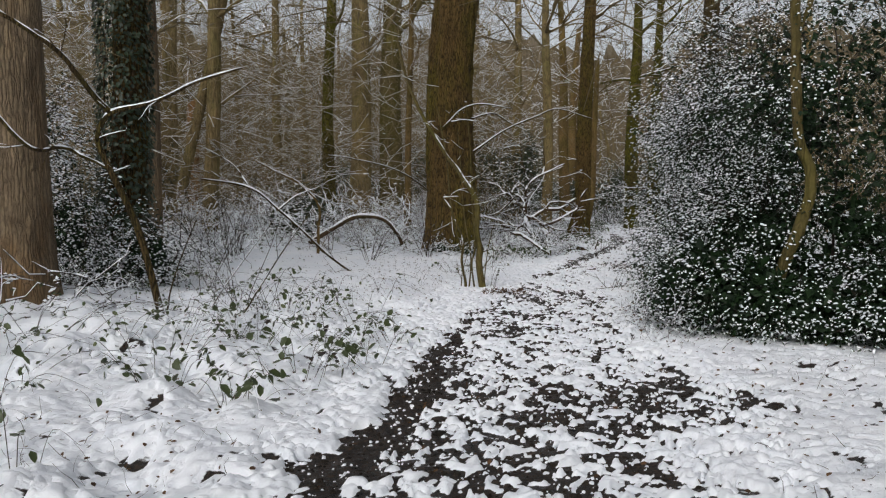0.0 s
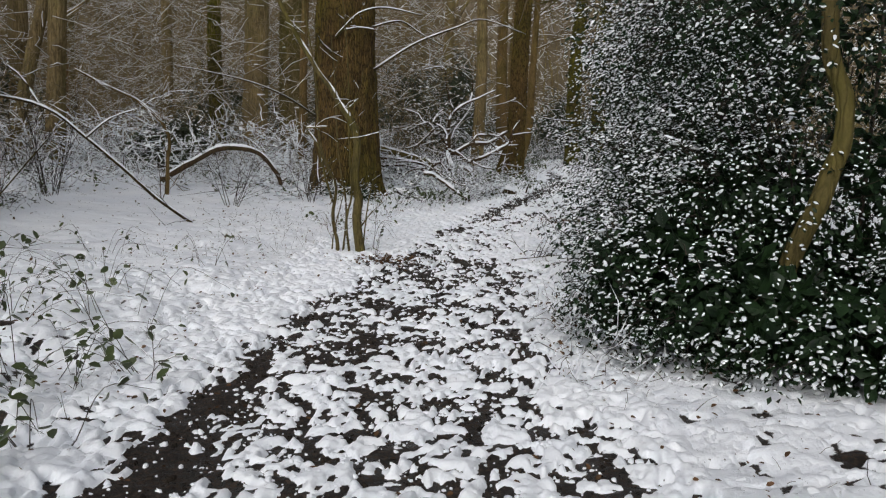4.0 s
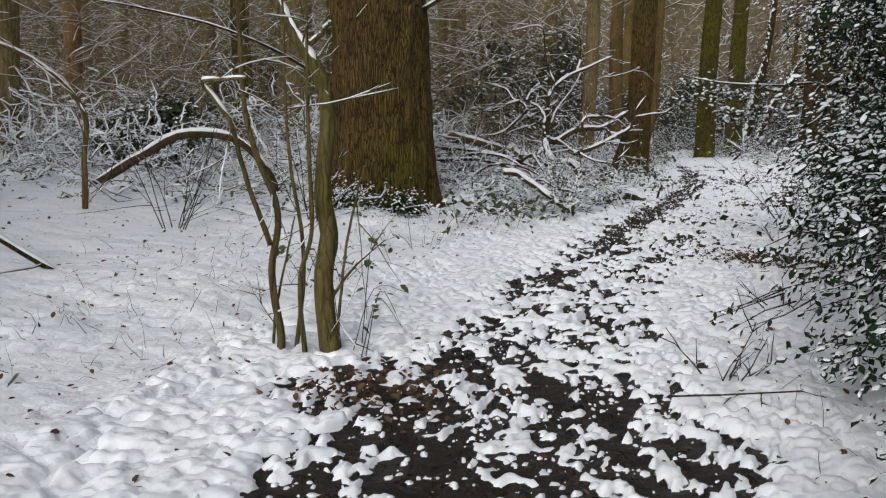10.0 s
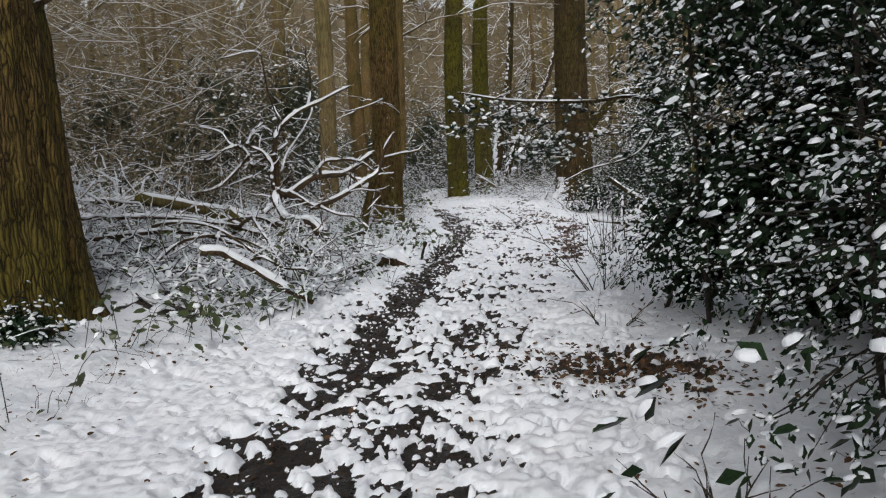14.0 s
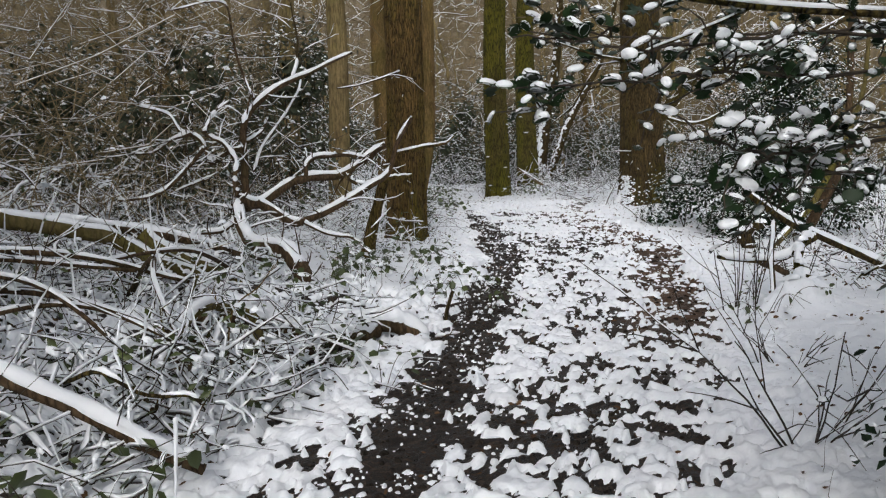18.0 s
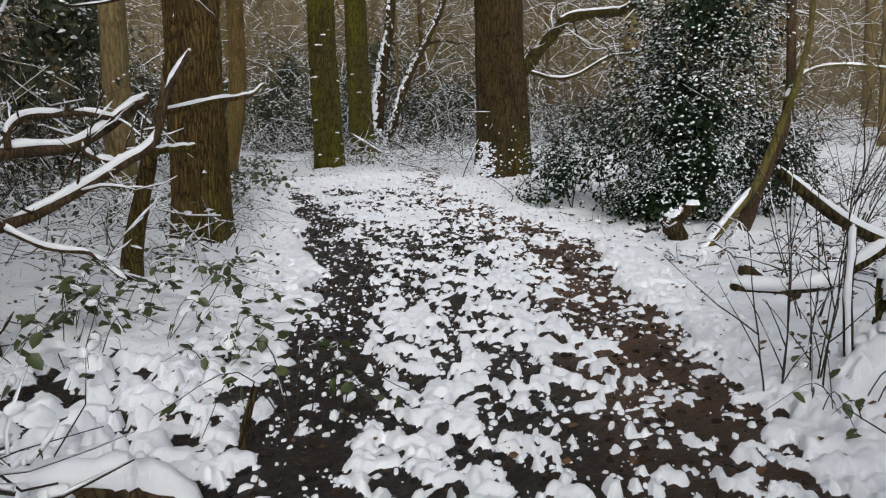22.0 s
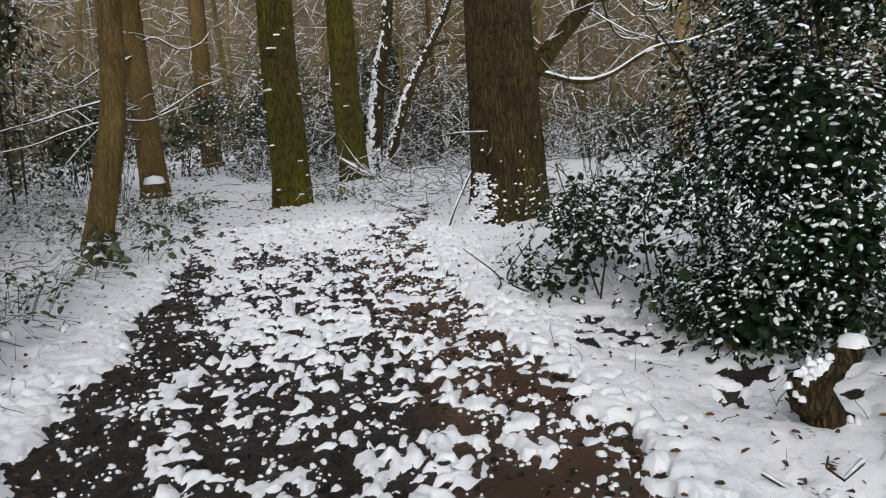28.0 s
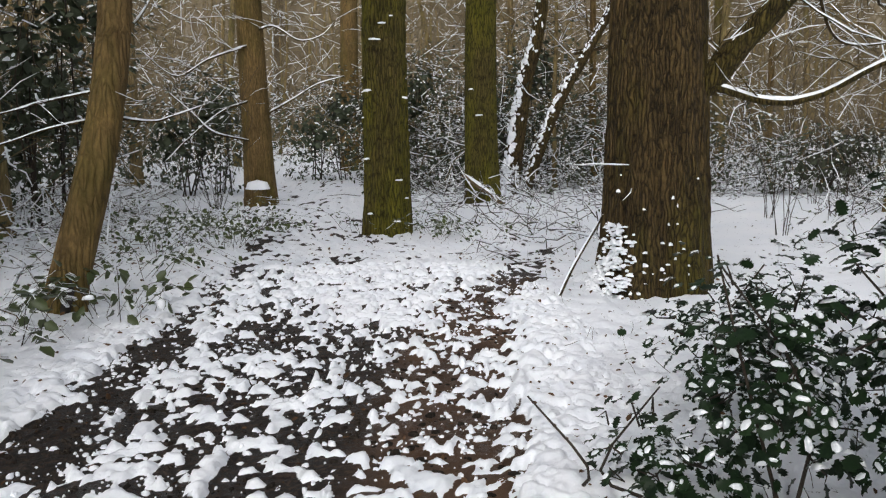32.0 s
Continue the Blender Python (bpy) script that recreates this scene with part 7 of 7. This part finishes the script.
# ---------------------------------------------------------------- snow clods on the trodden path
def snow_field(name, label, u0, u1, y0, y1, cell, count, low, high, seed, heaped=False, rise=0.62, plate=0.0, thin=0.0, boxy=0.5, sharp=0.62):
    """Lumps of snow that run together, heaped on the ground sheet; bare where the path is worn."""
    rng = np.random.default_rng(seed)
    y = rng.uniform(y0, y1, count)
    u = rng.uniform(u0, u1, count)
    x = path_x(y) + u
    cover = snow_cover(x, y)
    cover = cover - thin * (0.4 + 0.6 * step(9, 14, y)) * step(1.0, 0.85, cover)
    over = cover - blobs(x, y)
    keep = (over > rng.uniform(-0.06, 0.14, count)) & ((brush_heap(x, y) < 0.4) != heaped)
    u, y, over = u[keep], y[keep], over[keep]
    n = len(u)
    R = (low + (high - low) * rng.random(n) ** 1.8) * (0.7 + 0.4 * step(0.0, 0.3, over))
    H = rise * R * rng.uniform(0.7, 1.2, n) + 0.006
    nu, ny = int((u1 - u0) / cell) + 1, int((y1 - y0) / cell) + 1
    h = np.zeros(nu * ny)
    m = int(np.ceil(1.4 * high * 1.1 / cell))
    iu, iy = np.round((u - u0) / cell).astype(int), np.round((y - y0) / cell).astype(int)
    turn, slim = rng.uniform(0, 6.28, n), rng.uniform(0.7, 1.35, n)
    for a in range(-m, m + 1):
        for b in range(-m, m + 1):
            ku, ky = iu + a, iy + b
            du, dy = u0 + ku * cell - u, y0 + ky * cell - y
            p, q = du * np.cos(turn) + dy * np.sin(turn), dy * np.cos(turn) - du * np.sin(turn)
            d = 1 - ((p * slim) ** 2 + (q / slim) ** 2) / R ** 2
            ok = (d > 0) & (ku >= 0) & (ku < nu) & (ky >= 0) & (ky < ny)
            np.maximum.at(h, (ky * nu + ku)[ok], (H * np.abs(d) ** boxy)[ok])
    h = h.reshape(ny, nu)
    e = np.pad(h, 1, mode="edge")
    h = sharp * h + 0.25 * (1 - sharp) * (e[:-2, 1:-1] + e[2:, 1:-1] + e[1:-1, :-2] + e[1:-1, 2:])
    U, Y = np.meshgrid(u0 + cell * np.arange(nu), y0 + cell * np.arange(ny))
    X = U + path_x(Y)
    if plate:
        f = snow_cover(X, Y)
        f = f - thin * (0.4 + 0.6 * step(9, 14, Y)) * step(1.0, 0.85, f) - blobs(X, Y) + 0.22 * (vnoise(X / 0.03, Y / 0.034, 52) - 0.5)
        f = np.clip((f + 0.01) / 0.11, 0, 1)
        knobs = 0.010 * vnoise(X / 0.042, Y / 0.042, 53) + 0.006 * vnoise(X / 0.023, Y / 0.023, 54) - 0.008
        h = np.maximum(0, 0.5 * h + plate * np.sqrt(f * (2 - f)) * (0.6 + 0.7 * vnoise(X / 0.11, Y / 0.11, 50)) + np.where((h > 0) | (f > 0), knobs, 0))
    Z = surface(X, Y)[0]
    rim = np.minimum(np.minimum(U - u0, u1 - U), np.minimum(Y - y0, y1 - Y)) / 0.15
    z = Z - 0.014 + 1.15 * h * np.clip(rim, 0, 1) + 0.004 * (vnoise(X / 0.03, Y / 0.03, 49) - 0.5)
    solid = (h > 0).ravel()
    i = (np.arange(ny - 1)[:, None] * nu + np.arange(nu - 1)[None]).reshape(-1)
    q = np.stack([i, i + 1, i + nu + 1, i + nu], -1)
    q = q[solid[q].any(1)]
    used, back = np.unique(q, return_inverse=True)
    g = Geo()
    g.add(np.stack([X, Y, z], -1).reshape(-1, 3)[used], back.reshape(-1, 4))
    t = thing(name, label, "snow", kind="stuff")
    stuff(part("lumps", g, SNOW, t))
    return t


snow_field("trodden_snow", "trodden lumpy snow with mud between on the path", -1.75, 1.85, 3.7, 37.0, 0.0138, 90000, 0.012, 0.032, 12, rise=0.65, plate=0.019, thin=0.14, boxy=0.5, sharp=0.6)
for k, (u0, u1, y0, y1, n) in enumerate(((-4.4, -1.6, 4.2, 13.0, 25000), (1.7, 3.6, 5.0, 9.6, 8000), (1.7, 3.4, 25.0, 33.0, 8000), (-3.0, -1.6, 27.0, 36.0, 6000), (-3.6, -1.6, 13.0, 20.5, 6000), (1.7, 3.2, 9.8, 25.0, 11000))):
    snow_field("lumpy_snow", "lumpy fresh snow beside the path", u0, u1, y0, y1, 0.02 if k == 0 else 0.025, int((1.9 if k == 0 else 1.3) * n), 0.014, 0.042, 13 + k, rise=0.42 if k == 0 else 0.24)
snow_field("lumpy_snow", "thick snow lodged in the brushwood", -4.6, -1.2, 21.0, 26.4, 0.02, 11000, 0.02, 0.06, 19, True, rise=0.75, sharp=0.4)


def loose_snow():
    rng = np.random.default_rng(18)
    t = thing("snow_crumbs", "loose crumbs of snow scattered on the muddy path", "snow", kind="stuff")
    g = Geo()
    n = 36000
    y = 4 + 33 * rng.random(n)
    u = rng.uniform(-1.6, 1.7, n)
    x = path_x(y) + u
    cover = snow_cover(x, y)
    clump = vnoise(x / 0.2, y / 0.2, 83)
    keep = (cover < 0.85) & (brush_heap(x, y) < 0.2) & (rng.random(n) < 0.3 + 0.7 * step(0.45, 0.75, clump))
    x, y = x[keep], y[keep]
    n = len(x)
    size = 0.005 + 0.018 * rng.random(n) ** 2.2
    clods(g, np.stack([x, y, surface(x, y)[0] - 0.002], -1), size, size * rng.uniform(0.5, 0.9, n) + 0.004, rng)
    # lumps of mud in the ruts
    n = 15000
    y = 4 + 31 * rng.random(n)
    x = path_x(y) + rng.uniform(-1.5, 1.6, n)
    bare = (snow_cover(x, y) - blobs(x, y) < -0.05) & (brush_heap(x, y) < 0.2)
    x, y = x[bare], y[bare]
    n = len(x)
    size = 0.007 + 0.026 * rng.random(n) ** 2
    e = Geo()
    clods(e, np.stack([x, y, surface(x, y)[0] - 0.006], -1), size, size * rng.uniform(0.35, 0.7, n) + 0.005, rng)
    stuff(part("mud", e, MUD, t, "small dark lumps of wet mud"))
    # snow lodged in the brushwood
    n = 160
    x, y = rng.uniform(-0.2, 4.0, n), rng.uniform(21.2, 26.4, n)
    ok = (x < path_x(y) - 1.25)
    x, y = x[ok], y[ok]
    n = len(x)
    w = Geo()
    a = rng.uniform(0, 6.28, n)
    length = 0.05 + 0.12 * rng.random(n) ** 2
    snow_caps(w, np.stack([x, y, ground_z(x, y) + 0.06 + 0.2 * rng.random(n) ** 1.4], -1), rng.normal(0, 0.2, (n, 3)) + np.array([0, 0, 1]), np.stack([np.cos(a), np.sin(a), rng.normal(0, 0.4, n)], -1), length, 0.03 + 0.25 * length * rng.random(n), 0.02 + 0.02 * rng.random(n))
    stuff(part("drifts", w, SNOW, t))
    stuff(part("lumps", g, SNOW, t))


loose_snow()


# ---------------------------------------------------------------- litter
def litter():
    rng = np.random.default_rng(8)
    t = thing("leaf_litter", "dead leaves and grass tips poking through the snow", "leaves", kind="stuff")
    n = 9000
    y = rng.uniform(2, 40, n)
    u = rng.normal(0, 3.2, n)
    x = path_x(y) + u
    p = np.stack([x, y, surface(x, y)[0] + 0.004 + 0.018 * (np.abs(u) > 1.3)], -1)
    g = Geo()
    leaves(g, p, rng.normal(0, 0.4, (n, 3)) + np.array([0, 0, 1]), rng.normal(0, 1, (n, 3)), rng.uniform(0.015, 0.05, n), 0.7)
    # patches swept bare under the hollies
    m = 800
    c = np.array([(4.35, 18.6, 0.8), (4.8, 18.0, 0.7), (1.3, 14.2, 0.6), (4.6, 18.4, 0.7)])[rng.integers(0, 4, m)]
    x, y = c[:, 0] + c[:, 2] * rng.normal(0, 0.36, m), c[:, 1] + c[:, 2] * rng.normal(0, 0.36, m)
    p = np.stack([x, y, ground_z(x, y) + 0.055], -1)
    leaves(g, p, rng.normal(0, 0.4, (m, 3)) + np.array([0, 0, 1]), rng.normal(0, 1, (m, 3)), rng.uniform(0.025, 0.055, m), 0.7)
    stuff(part("foliage", g, LITTER, t))
    # dead stalks poking out beside the path
    m = 2600
    y = rng.uniform(4, 40, m)
    side = np.where(rng.random(m) < 0.7, -1, 1)
    x = path_x(y) + side * (1.5 + 2.6 * rng.random(m) ** 1.3)
    ok = vnoise(x / 0.9, y / 0.9, 88) > 0.45
    x, y = x[ok], y[ok]
    m = len(x)
    p = np.stack([x, y, surface(x, y)[0]], -1)
    g = Geo()
    rows = wander(p, rng.normal(0, 0.7, (m, 3)) + np.array([0, 0, 1.0]), rng.uniform(0.05, 0.2, m), rng, 4, 0.3)
    strands(g, rows, rng.uniform(0.0012, 0.003, m)[:, None] * np.linspace(1, 0.5, 4))
    stuff(part("stalks", g, TWIG, t))


litter()
